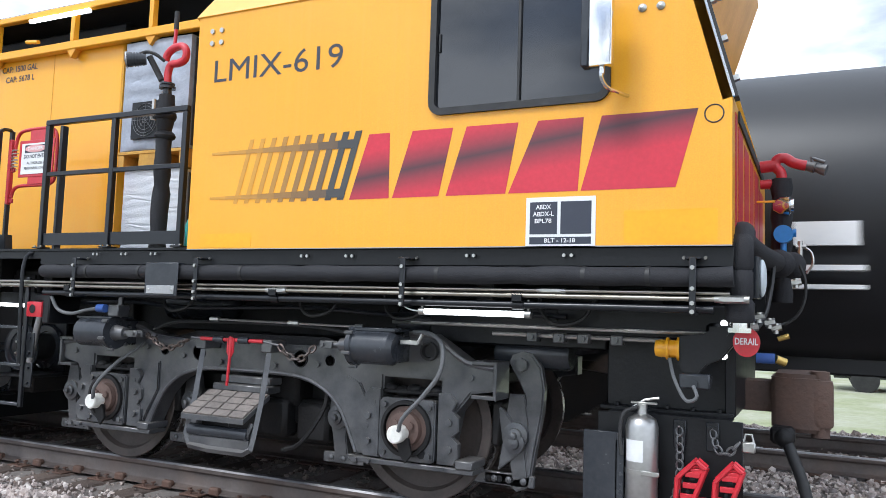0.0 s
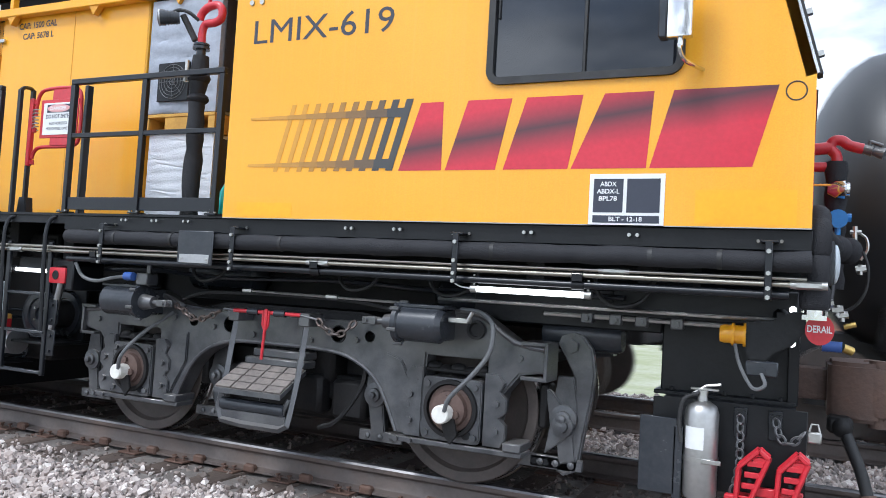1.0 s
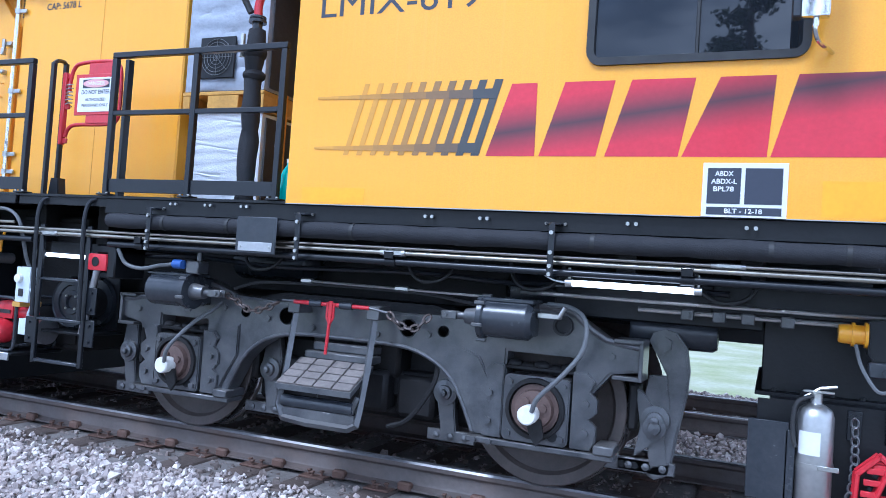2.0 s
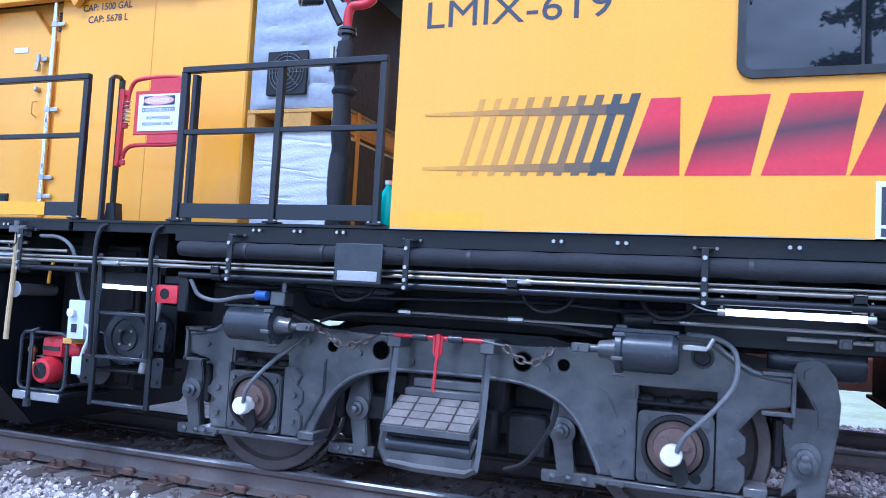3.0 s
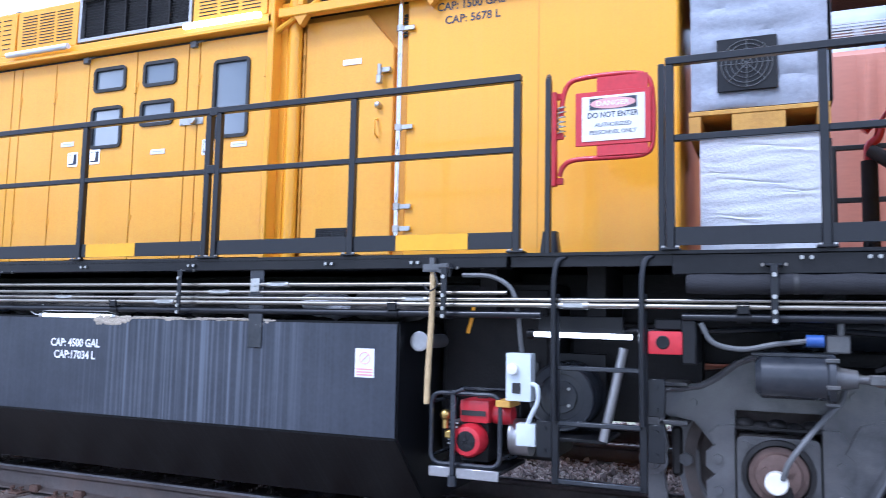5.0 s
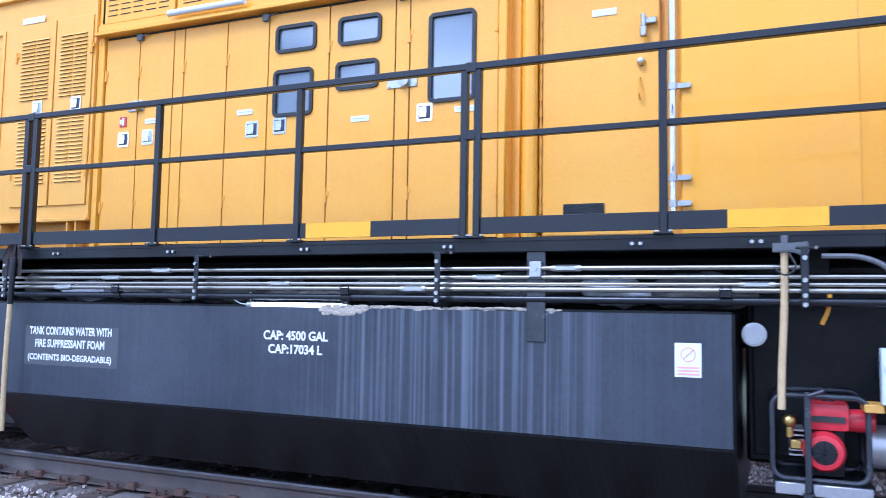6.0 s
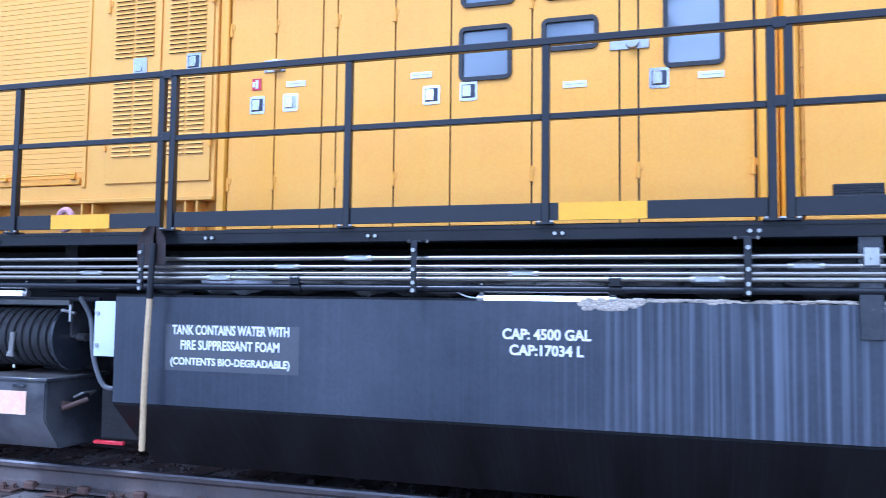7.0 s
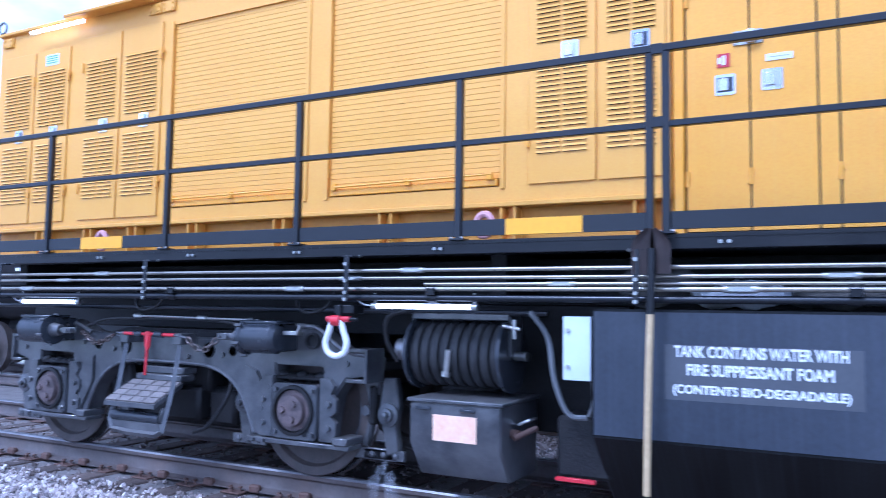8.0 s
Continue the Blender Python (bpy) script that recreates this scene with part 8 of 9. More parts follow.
part("arm_plate", bm, BLACK, dc)
bm = B()
bx(bm, -0.72, -0.56, 4.47, 4.60, 1.10, 1.18, 0.008)
cyl(bm, (-0.64, 4.47, 1.13), (-0.64, 4.44, 1.13), 0.022)
part("connector_box", bm, CYLINDER, dc)
bm = B()
tube(bm, [(-0.64, 4.44, 1.12), (-0.62, 4.42, 1.06), (-0.68, 4.44, 1.04), (-0.75, 4.5, 1.15), (-0.78, 4.52, 1.26)], 0.010, 6, 5)
part("sensor_lead", bm, CABLE, dc)
bm = B()
bx(bm, -0.60, -0.52, 4.62, 4.70, 1.24, 1.46, 0.02)
part("arm_housing", bm, BLACK, dc)
# Glowing balls put in for two small glints; no lamps here.
for z in (1.28, 1.46):
    bm = B()
    ball(bm, (-0.50, 4.60, z), 0.02, 1, 0.6, 1)
    part("glint_ball", bm, LIT, dc, "small glowing ball standing in for a glint")
ds = thing("derail_sign", "round red sign lettered for derails", "sign", (-0.37, 4.45, 1.37))
bm = B()
plate(bm, [(-0.372 + 0.068 * math.cos(2 * math.pi * k / 28), 1.366 + 0.078 * math.sin(2 * math.pi * k / 28)) for k in range(28)], 4.445, 4.45)
disc = part("sign_disc", bm, RED, ds)
w = lettering("sign_line", "DERAIL", -0.372, 1.352, 0.115, 0.036, 4.4425, WHITE, ds, align="MID")
hl = thing("marker_light", "oval marker light in a grey housing", "marker light", (-0.31, 4.6, 1.62))
bm = B()
bx(bm, -0.35, -0.31, 4.52, 4.72, 1.60, 1.83, 0.015, 2)
part("light_housing", bm, CYLINDER, hl)
bm = B()
ball(bm, (-0.305, 4.62, 1.715), 0.09, 0.28, 0.9, 1.15, 16, 12)
part("lens", bm, BOX_WHITE, hl, "pale domed lens")
fv = thing("front_fittings", "bright hose fittings and loops at the car's front", "fittings", (-0.3, 5.0, 1.35))
bm = B()
tube(bm, [(-0.36, 5.35, 1.52), (-0.31, 5.38, 1.48), (-0.23, 5.4, 1.465), (-0.15, 5.4, 1.52), (-0.105, 5.4, 1.62), (-0.10, 5.4, 1.74), (-0.13, 5.4, 1.84)], 0.010, 8, 6)
tube(bm, [(-0.28, 5.4, 1.86), (-0.29, 5.3, 1.7), (-0.31, 5.0, 1.52), (-0.36, 4.9, 1.42)], 0.014, 8, 5)
part("hose_loop", bm, RUBBER, fv)
bm = B()
for x, y, z in ((-0.33, 4.78, 1.50), (-0.28, 4.85, 1.47), (-0.36, 4.7, 1.44), (-0.25, 4.95, 1.44), (-0.15, 5.25, 1.72)):
    cyl(bm, (x - 0.025, y, z), (x + 0.03, y, z + 0.01), 0.022, 6)
    cyl(bm, (x, y, z - 0.03), (x, y, z + 0.03), 0.015, 10)
part("fitting", bm, ZINC, fv)
bm = B()
cyl(bm, (-0.35, 4.85, 1.27), (-0.25, 4.85, 1.27), 0.03, 14)
part("blue_filter", bm, BLUE_DARK, fv)
bm = B()
cyl(bm, (-0.25, 4.85, 1.27), (-0.20, 4.88, 1.25), 0.025, 10)
cyl(bm, (-0.24, 4.95, 1.38), (-0.18, 4.95, 1.40), 0.016, 8)
part("brass_tee", bm, BRASS, fv)


# ---- fire monitors ----
def monitor(name_label, x, y, z0, flip=1):
    m = thing("fire_monitor", name_label, "fire monitor", (x, y, z0), group="fire monitors")
    return m


mo = monitor("red fire monitor on a foam wrapped riser behind the handrail", -4.575, 4.42, DECK)
rnd = random.Random(4)
pts = [(-4.575 + rnd.uniform(-0.006, 0.006), 4.42, DECK + 0.005 + 0.07 * k) for k in range(18)]
part("riser_lagging", tube(B(), pts, 0.06, 14, radii=[0.062 + rnd.uniform(-0.008, 0.008) for _ in pts]), FOAM, mo, "black foam wrapped riser")
bm = B()
cyl(bm, (-4.575, 4.42, 3.06), (-4.575, 4.42, 3.13), 0.035, 14)
lathe(bm, [(3.13, 0.03), (3.13, 0.062), (3.15, 0.062), (3.15, 0.03)], (-4.575, 4.42, 0), "z", 20)
lathe(bm, [(3.16, 0.03), (3.16, 0.058), (3.175, 0.058), (3.175, 0.03)], (-4.575, 4.42, 0), "z", 20)
part("flange", bm, CYLINDER, mo)
bm = B()
tube(bm, [(-4.575, 4.42, 3.17), (-4.575, 4.42, 3.26), (-4.55, 4.42, 3.32), (-4.47, 4.42, 3.325), (-4.41, 4.42, 3.35), (-4.40, 4.42, 3.41), (-4.44, 4.42, 3.455), (-4.53, 4.42, 3.45), (-4.59, 4.42, 3.41), (-4.61, 4.42, 3.36)], 0.03, 12, 4)
part("swan_neck", bm, RED, mo, "glossy red swan neck pipe")
bm = B()
cyl(bm, (-4.525, 4.42, 3.46), (-4.52, 4.42, 3.60), 0.014, 8)
part("tiller", bm, RED, mo)
bm = B()
cyl(bm, (-4.52, 4.42, 3.60), (-4.518, 4.42, 3.74), 0.019, 10)
part("tiller_grip", bm, RUBBER, mo)
bm = B()
tube(bm, [(-4.60, 4.40, 3.35), (-4.66, 4.36, 3.40), (-4.74, 4.34, 3.42), (-4.82, 4.32, 3.39)], 0.014, 8, 4)
tube(bm, [(-4.70, 4.34, 3.38), (-4.66, 4.38, 3.28), (-4.62, 4.40, 3.20)], 0.024, 8, 4)
part("grip", bm, RUBBER, mo)
bm = B()
ax = Vector((-0.75, -0.62, -0.12)).normalized()
c = Vector((-4.72, 4.33, 3.355))
cyl(bm, c, c + ax * 0.10, 0.042, 18, 0.05)
cyl(bm, c + ax * 0.10, c + ax * 0.15, 0.058, 18)
for k in range(4):
    cyl(bm, c + ax * (0.02 + 0.02 * k), c + ax * (0.028 + 0.02 * k), 0.050 + 0.002 * k, 18)
nz = part("nozzle", bm, CYLINDER, mo, "black ribbed nozzle")
bm = B()
cyl(bm, c + ax * 0.138, c + ax * 0.148, 0.061, 20)
part("nozzle_ring", bm, ALU, nz, "bright nozzle ring")
bm = B()
cyl(bm, c + ax * 0.149, c + ax * 0.153, 0.044, 18)
part("nozzle_mouth", bm, BLACK, nz)
bm = B()
cyl(bm, c + ax * 0.153, c + ax * 0.158, 0.02, 12)
part("nozzle_core", bm, ALU, nz)
bm = B()
cyl(bm, (-4.64, 4.36, 2.92), (-4.64, 4.36, 3.04), 0.016, 8)
cyl(bm, (-4.64, 4.36, 2.88), (-4.64, 4.36, 2.92), 0.02, 8)
part("drain_cock", bm, ZINC, mo)
bm = B()
ball(bm, (-4.575, 4.42, 2.92), 0.085, 1.0, 1.0, 0.8)
ball(bm, (-4.57, 4.42, 2.76), 0.08, 1.05, 1.0, 0.55)
ball(bm, (-4.58, 4.42, 3.03), 0.06, 1.0, 1.0, 0.7)
part("wrapping", bm, FOAM, mo)

fm = monitor("red fire monitor on a black riser beyond the passage", -4.51, 6.75, DECK)
part("riser", tube(B(), [(-4.51, 6.75, DECK + 0.02 + 0.08 * k) for k in range(12)], 0.06, 12), FOAM, fm)
bm = B()
tube(bm, [(-4.51, 6.75, 2.75), (-4.51, 6.75, 2.90), (-4.45, 6.75, 2.96), (-4.43, 6.75, 3.05), (-4.48, 6.75, 3.08), (-4.54, 6.75, 3.02)], 0.035, 10, 4)
cyl(bm, (-4.44, 6.75, 3.07), (-4.37, 6.75, 3.18), 0.014)
part("swan_neck", bm, RED, fm)
bm = B()
cyl(bm, (-4.37, 6.75, 3.18), (-4.28, 6.75, 3.34), 0.018)
cyl(bm, (-4.50, 6.72, 2.86), (-4.34, 6.62, 2.72), 0.05, 14, 0.06)
part("nozzle", bm, RUBBER, fm)

nm = monitor("red remote fire monitor on a foam wrapped post", -0.265, 6.2, 1.5)
part("riser_lagging", tube(B(), [(-0.265, 6.2, 1.62 + 0.07 * k) for k in range(14)], 0.072, 14, radii=[0.072 + 0.008 * math.sin(2.2 * k) for k in range(14)]), FOAM, nm)
bm = B()
tube(bm, [(-0.262, 6.2, 2.50), (-0.27, 6.2, 2.58), (-0.31, 6.2, 2.63), (-0.29, 6.2, 2.68), (-0.24, 6.2, 2.685), (-0.19, 6.2, 2.65), (-0.14, 6.19, 2.63), (-0.10, 6.19, 2.62)], 0.038, 14, 4)
cyl(bm, (-0.41, 6.2, 2.625), (-0.30, 6.2, 2.635), 0.045, 14)
cyl(bm, (-0.41, 6.2, 2.495), (-0.29, 6.2, 2.495), 0.036, 14)
cyl(bm, (-0.262, 6.2, 2.44), (-0.262, 6.2, 2.52), 0.055, 18)
part("swan_neck", bm, RED, nm, "glossy red jointed pipe")
bm = B()
cyl(bm, (-0.10, 6.19, 2.62), (-0.04, 6.18, 2.60), 0.032, 16, 0.040)
cyl(bm, (-0.04, 6.18, 2.60), (0.03, 6.17, 2.575), 0.028, 16, 0.043)
cyl(bm, (-0.06, 6.18, 2.67), (0.02, 6.17, 2.635), 0.014, 10)
cyl(bm, (-0.06, 6.18, 2.60), (-0.06, 6.18, 2.68), 0.012, 10)
part("nozzle", bm, BOGIE, nm)
bm = B()
lathe(bm, [(-0.02, 0.001), (-0.02, 0.03), (0.03, 0.07), (0.09, 0.075), (0.10, 0.05), (0.12, 0.05), (0.12, 0.001)], (-0.27, 6.14, 2.03), "z", 20)
bm.transform(Matrix.Translation((-0.27, 6.12, 2.32)) @ Matrix.Rotation(radians(90), 4, "Y") @ Matrix.Translation((0.27, -6.14, -2.06)))
part("drain_cup", bm, CHROME, nm)
bm = B()
bx(bm, -0.46, -0.30, 6.0, 6.02, 2.33, 2.345, 0.003)
part("bracket", bm, YELLOW, nm)
bm = B()
cyl(bm, (-0.25, 6.06, 2.11), (-0.25, 6.14, 2.11), 0.065, 18)
cyl(bm, (-0.25, 6.1, 1.98), (-0.25, 6.1, 2.05), 0.022, 10)
cyl(bm, (-0.19, 6.1, 2.12), (-0.165, 6.1, 2.12), 0.03, 8)
part("blue_transmitter", bm, BLUE, nm, "bright blue round transmitter")
bm = B()
cyl(bm, (-0.14, 6.1, 1.93), (-0.14, 6.1, 2.06), 0.018, 8)
cyl(bm, (-0.17, 6.1, 2.02), (-0.10, 6.1, 2.02), 0.016, 8)
tube(bm, [(-0.12, 6.1, 2.02), (-0.07, 6.1, 1.98), (-0.06, 6.1, 1.90), (-0.10, 6.1, 1.83)], 0.010, 6, 4)
part("fitting", bm, ZINC, nm)
bm = B()
ball(bm, (-0.28, 5.85, 1.88), 0.10, 1.2, 1.2, 1.0, 14, 10)
ball(bm, (-0.19, 5.92, 1.875), 0.085, 1.1, 1.1, 1.1, 14, 10)
part("lagged_valve", bm, FOAM, nm, "bulky foam wrapped valve")

# ---- mirror and bottle ----
mi = thing("door_mirror", "tall chrome door mirror on a bent arm", "mirror", (-1.0, 4.1, 2.7))
bm = B()
bx(bm, -1.125, -1.0, 3.98, 4.04, 2.80, 3.30, 0.012, 2)
part("mirror_back", bm, CHROME, mi, "polished mirror back")
bm = B()
bx(bm, -1.165, -1.125, 3.97, 4.05, 2.80, 3.30, 0.006)
part("mirror_edge", bm, CYLINDER, mi)
bm = B()
tube(bm, [(-1.06, 4.01, 2.81), (-1.06, 4.01, 2.74), (-1.04, 4.06, 2.70), (-1.0, 4.14, 2.69), (-0.97, 4.26, 2.70)], 0.011, 8, 4)
bx(bm, -1.0, -0.92, 4.27, 4.29, 2.685, 2.72, 0.004)
cyl(bm, (-1.06, 4.01, 2.76), (-1.06, 4.01, 2.81), 0.016, 10)
part("mirror_arm", bm, CHROME, mi)
bo = thing("fluid_bottle", "plastic bottle of teal washer fluid on the deck", "bottle", (-4.205, 4.40, DECK))
part("bottle_body", lathe(B(), [(DECK, 0.001), (DECK, 0.055), (DECK + 0.01, 0.06), (DECK + 0.17, 0.06), (DECK + 0.21, 0.045), (DECK + 0.25, 0.02), (DECK + 0.27, 0.02), (DECK + 0.27, 0.001)], (-4.205, 4.40, 0), "z", 22), TEAL, bo)
bm = B()
cyl(bm, (-4.205, 4.40, DECK + 0.265), (-4.205, 4.40, DECK + 0.29), 0.024, 14)
part("bottle_cap", bm, WHITE, bo, "white cap")

b2 = thing("fluid_bottle", "pale teal plastic jug behind the washer fluid bottle", "bottle", (-4.30, 4.62, DECK))
part("bottle_body", lathe(B(), [(DECK, 0.001), (DECK, 0.07), (DECK + 0.012, 0.078), (DECK + 0.16, 0.078), (DECK + 0.22, 0.055), (DECK + 0.265, 0.022), (DECK + 0.265, 0.001)], (-4.30, 4.62, 0), "z", 22), TEAL, b2)
part("bottle_cap", cyl(B(), (-4.30, 4.62, DECK + 0.262), (-4.30, 4.62, DECK + 0.29), 0.025, 14), WHITE, b2, "white cap")

# ---- freight train on the far track ----
FY = FAR_TRACK_Y


def freight_bogie(xc, owner):
    for s in (-1, 1):
        xa = xc + s * 0.89
        for side in (-1, 1):
            bm = B()
            lathe(bm, [(side * 0.755 - 0.06, 0.001), (side * 0.755 - 0.06, 0.457), (side * 0.755 + 0.06, 0.457), (side * 0.755 + 0.06, 0.001)], (xa, FY, 0.657), "y", 24)
            part("wheel", bm, WHEEL, owner)
    for y in (FY - 1.05, FY + 0.93):
        bm = B()
        plate(bm, [(xc + u, z) for u, z in ((-1.15, 0.75), (-0.9, 0.86), (-0.3, 0.92), (0.3, 0.92), (0.9, 0.86), (1.15, 0.75), (1.15, 0.55), (0.75, 0.55), (0.35, 0.32), (-0.35, 0.32), (-0.75, 0.55), (-1.15, 0.55))], y, y + 0.12)
        part("side_frame", bm, BOGIE_DARK, owner)


def tank_wagon(xc, half, mat, label, z_mid=2.66, r=1.56, platform=True):
    c = thing("tank_wagon", label, "tank wagon", (xc, FY, 1.0), group="passing freight wagons", mover=FREIGHT)
    prof = [(-half, 0.001)]
    for k in range(1, 8):
        a = radians(90 * k / 7)
        prof.append((-half + 0.85 * (1 - math.cos(a)), r * math.sin(a)))
    prof += [(-x, rr) for x, rr in prof[::-1]]
    part("tank_shell", lathe(B(), prof, (xc, FY, z_mid), "x", 48), mat, c)
    bm = B()
    bx(bm, xc - half - 0.5, xc + half + 0.5, FY - 0.25, FY + 0.25, 0.95, 1.25, 0.02)
    for s in (-1, 1):
        x = xc + s * (half - 1.3)
        bx(bm, x - 0.5, x + 0.5, FY - 1.1, FY + 1.1, 1.05, 1.75, 0.05)
        bx(bm, xc + s * (half + 0.45) - 0.08, xc + s * (half + 0.45) + 0.08, FY - 1.4, FY + 1.4, 1.0, 1.2, 0.02)
        bx(bm, xc + s * (half + 0.75) - 0.25, xc + s * (half + 0.75) + 0.22, FY - 0.12, FY + 0.12, 0.88, 1.08, 0.02)
    part("underframe", bm, FREIGHT_BLACK, c)
    for s in (-1, 1):
        freight_bogie(xc + s * (half - 1.3), c)
        bm = B()
        for dy in (-1.35, 1.3):
            bx(bm, xc + s * (half + 0.30) - 0.02, xc + s * (half + 0.30) + 0.02, FY + dy, FY + dy + 0.04, 1.2, 2.1, 0.004)
        bx(bm, xc + s * (half + 0.30) - 0.02, xc + s * (half + 0.30) + 0.02, FY - 1.35, FY + 1.34, 2.06, 2.1, 0.004)
        part("end_rail", bm, FREIGHT_BLACK, c)
    if platform:
        bm = B()
        bx(bm, xc - 2.0, xc + 2.0, FY - 0.95, FY + 0.95, z_mid + r + 0.06, z_mid + r + 0.12, 0.01)
        bx(bm, xc - 2.0, xc + 2.0, FY - 0.98, FY - 0.94, z_mid + r - 0.10, z_mid + r + 0.22, 0.01)
        part("platform", bm, FREIGHT_BLACK, c, "black roof platform")
        bm = B()
        for x in (-1.95, -0.65, 0.65, 1.95):
            bx(bm, xc + x - 0.025, xc + x + 0.025, FY - 0.96, FY - 0.91, z_mid + r + 0.12, z_mid + r + 1.05)
        for z in (0.55, 1.0):
            bx(bm, xc - 1.95, xc + 1.95, FY - 0.96, FY - 0.92, z_mid + r + z, z_mid + r + z + 0.04)
        part("platform_rail", bm, FREIGHT_BLACK, c)
        bm = B()
        lathe(bm, [(z_mid + r - 0.1, 0.45), (z_mid + r + 0.5, 0.45), (z_mid + r + 0.62, 0.3), (z_mid + r + 0.62, 0.001)], (xc, FY, 0), "z", 24)
        part("valve_dome", bm, FREIGHT_BLACK, c)
        bm = B()
        for k in range(9):
            bx(bm, xc - 0.62, xc - 0.18, FY - r - 0.14, FY - r - 0.11, 1.25 + 0.32 * k, 1.275 + 0.32 * k)
        for x in (-0.64, -0.18):
            bx(bm, xc + x, xc + x + 0.03, FY - r - 0.15, FY - r - 0.10, 1.1, z_mid + r + 0.1)
        part("wagon_ladder", bm, BOGIE, c, "grey side ladder")
        for x0, x1, z0, z1 in ((-3.66, -3.10, 2.20, 2.42), (-3.70, -3.05, 1.97, 2.02), (-3.70, -3.05, 1.80, 1.84), (-2.2, -1.95, 2.2, 2.35), (4.2, 5.4, 2.6, 2.75), (4.3, 5.6, 2.25, 2.42), (4.3, 5.3, 2.0, 2.06)):
            y = FY - r - 0.012
            bm = B()
            bx(bm, xc + x0, xc + x1, y + 0.02 - 0.02 * (1 - abs(2.6 - (z0 + z1) / 2)), y + 0.2, z0, z1)
            part("word_bar", bm, WHITE, c, "white bar of lettering", smooth=False)
    return c


def hopper(x0, x1):
    xc = (x0 + x1) / 2
    c = thing("hopper_wagon", "faded orange covered hopper wagon with ribbed sides", "hopper wagon", (xc, FY, 1.0), group="passing freight wagons", mover=FREIGHT)
    bm = B()
    sec = [(FY - 1.47, 1.3), (FY - 1.47, 4.05), (FY - 0.9, 4.28), (FY + 0.9, 4.28), (FY + 1.47, 4.05), (FY + 1.47, 1.3), (FY + 0.5, 0.75), (FY - 0.5, 0.75)]
    rings = [[bm.verts.new((x, y, z)) for y, z in sec] for x in (x0 + 0.6, x1 - 0.6)]
    for k in range(8):
        bm.faces.new((rings[0][k], rings[0][(k + 1) % 8], rings[1][(k + 1) % 8], rings[1][k]))
    bm.faces.new(rings[0])
    bm.faces.new(rings[1])
    part("hopper_body", bm, FREIGHT_ORANGE, c, smooth=False)
    n = 14
    for k in range(n + 1):
        x = x0 + 0.7 + (x1 - x0 - 1.4) * k / n
        part("side_rib", bx(B(), x - 0.05, x + 0.05, FY - 1.54, FY - 1.47, 1.3, 4.03, 0.01), FREIGHT_ORANGE, c)
    bm = B()
    bx(bm, x0 + 0.4, x1 - 0.4, FY - 0.85, FY - 0.35, 4.50, 4.54)
    for i in range(6):
        bx(bm, x0 + 0.4, x1 - 0.4, FY - 0.88, FY - 0.86, 4.42 + 0.03 * i, 4.435 + 0.03 * i)
    for k in range(n + 1):
        x = x0 + 0.7 + (x1 - x0 - 1.4) * k / n
        bx(bm, x - 0.02, x + 0.02, FY - 0.9, FY - 0.4, 4.26, 4.52)
    part("roof_walk", bm, ALU, c, "grey grating roof walk")
    bm = B()
    bx(bm, x0 + 0.1, x1 - 0.1, FY - 1.45, FY + 1.45, 1.1, 1.3, 0.02)
    part("underframe", bm, FREIGHT_ORANGE, c)
    for s in (x0 + 2.0, x1 - 2.0):
        freight_bogie(s, c)
    return c


BLACK_LABEL = "long black tank wagon with white lettering blocks"
for xc, half in ((-13.6, 7.57), (3.45, 7.57), (21.9, 9.0)):
    tank_wagon(xc, half, FREIGHT_BLACK, BLACK_LABEL)
hopper(36.6, 45.4)
tank_wagon(50.1, 4.1, FREIGHT_GREY, "short pale grey tank wagon", 2.35, 1.40, platform=False)
hopper(55.4, 70.4)
hopper(71.6, 86.6)
for xc in (95.6, 112.65):
    tank_wagon(xc, 7.57, FREIGHT_BLACK, BLACK_LABEL)

# ---- beyond the far track ----
hs_ = thing("house", "two-storey house with white siding over brick and a red roof", "house", (6.0, 42.0, -0.25), mover=None)
part("lower_wall", bx(B(), 1.0, 12.0, 40.0, 48.0, -0.26, 3.2), BRICK_WALL, hs_, "brown brick ground floor", smooth=False)
part("upper_wall", bx(B(), 2.0, 12.0, 40.4, 48.0, 3.2, 6.6), SIDING, hs_, "white clapboard upper floor", smooth=False)
bm = B()
plate(bm, [(1.5, 6.5), (12.5, 6.5), (7.0, 9.0)], 39.8, 48.5)
part("roof", bm, ROOF_RED, hs_, smooth=False)
bm = B()
bx(bm, 0.6, 12.4, 39.2, 40.4, 3.1, 3.45)
part("porch_roof", bm, ROOF_RED, hs_, smooth=False)
for x in (2.6, 5.4, 8.4):
    bm = B()
    bx(bm, x, x + 1.2, 40.34, 40.42, 4.2, 5.7)
    wv = part("window", bm, WHITE, hs_, smooth=False)
    bm = B()
    bx(bm, x + 0.1, x + 1.1, 40.31, 40.35, 4.3, 5.6)
    part("pane", bm, GLASS_DARK, wv, smooth=False)
pc = thing("parked_car", "dark parked car on the verge beyond the tracks", "car", (2.5, 24.0, -0.25), mover=None)
bm = B()
sil = [(-2.2, 0.35), (-2.25, 0.85), (-1.6, 1.0), (-0.9, 1.5), (0.9, 1.55), (1.6, 1.05), (2.2, 0.9), (2.25, 0.4)]
plate(bm, [(2.5 + x, z - 0.25) for x, z in sil], 23.1, 24.9)
bmesh.ops.bevel(bm, geom=list(bm.edges), offset=0.08, segments=3, affect="EDGES", clamp_overlap=True)
part("car_body", bm, CAR_PAINT, pc)
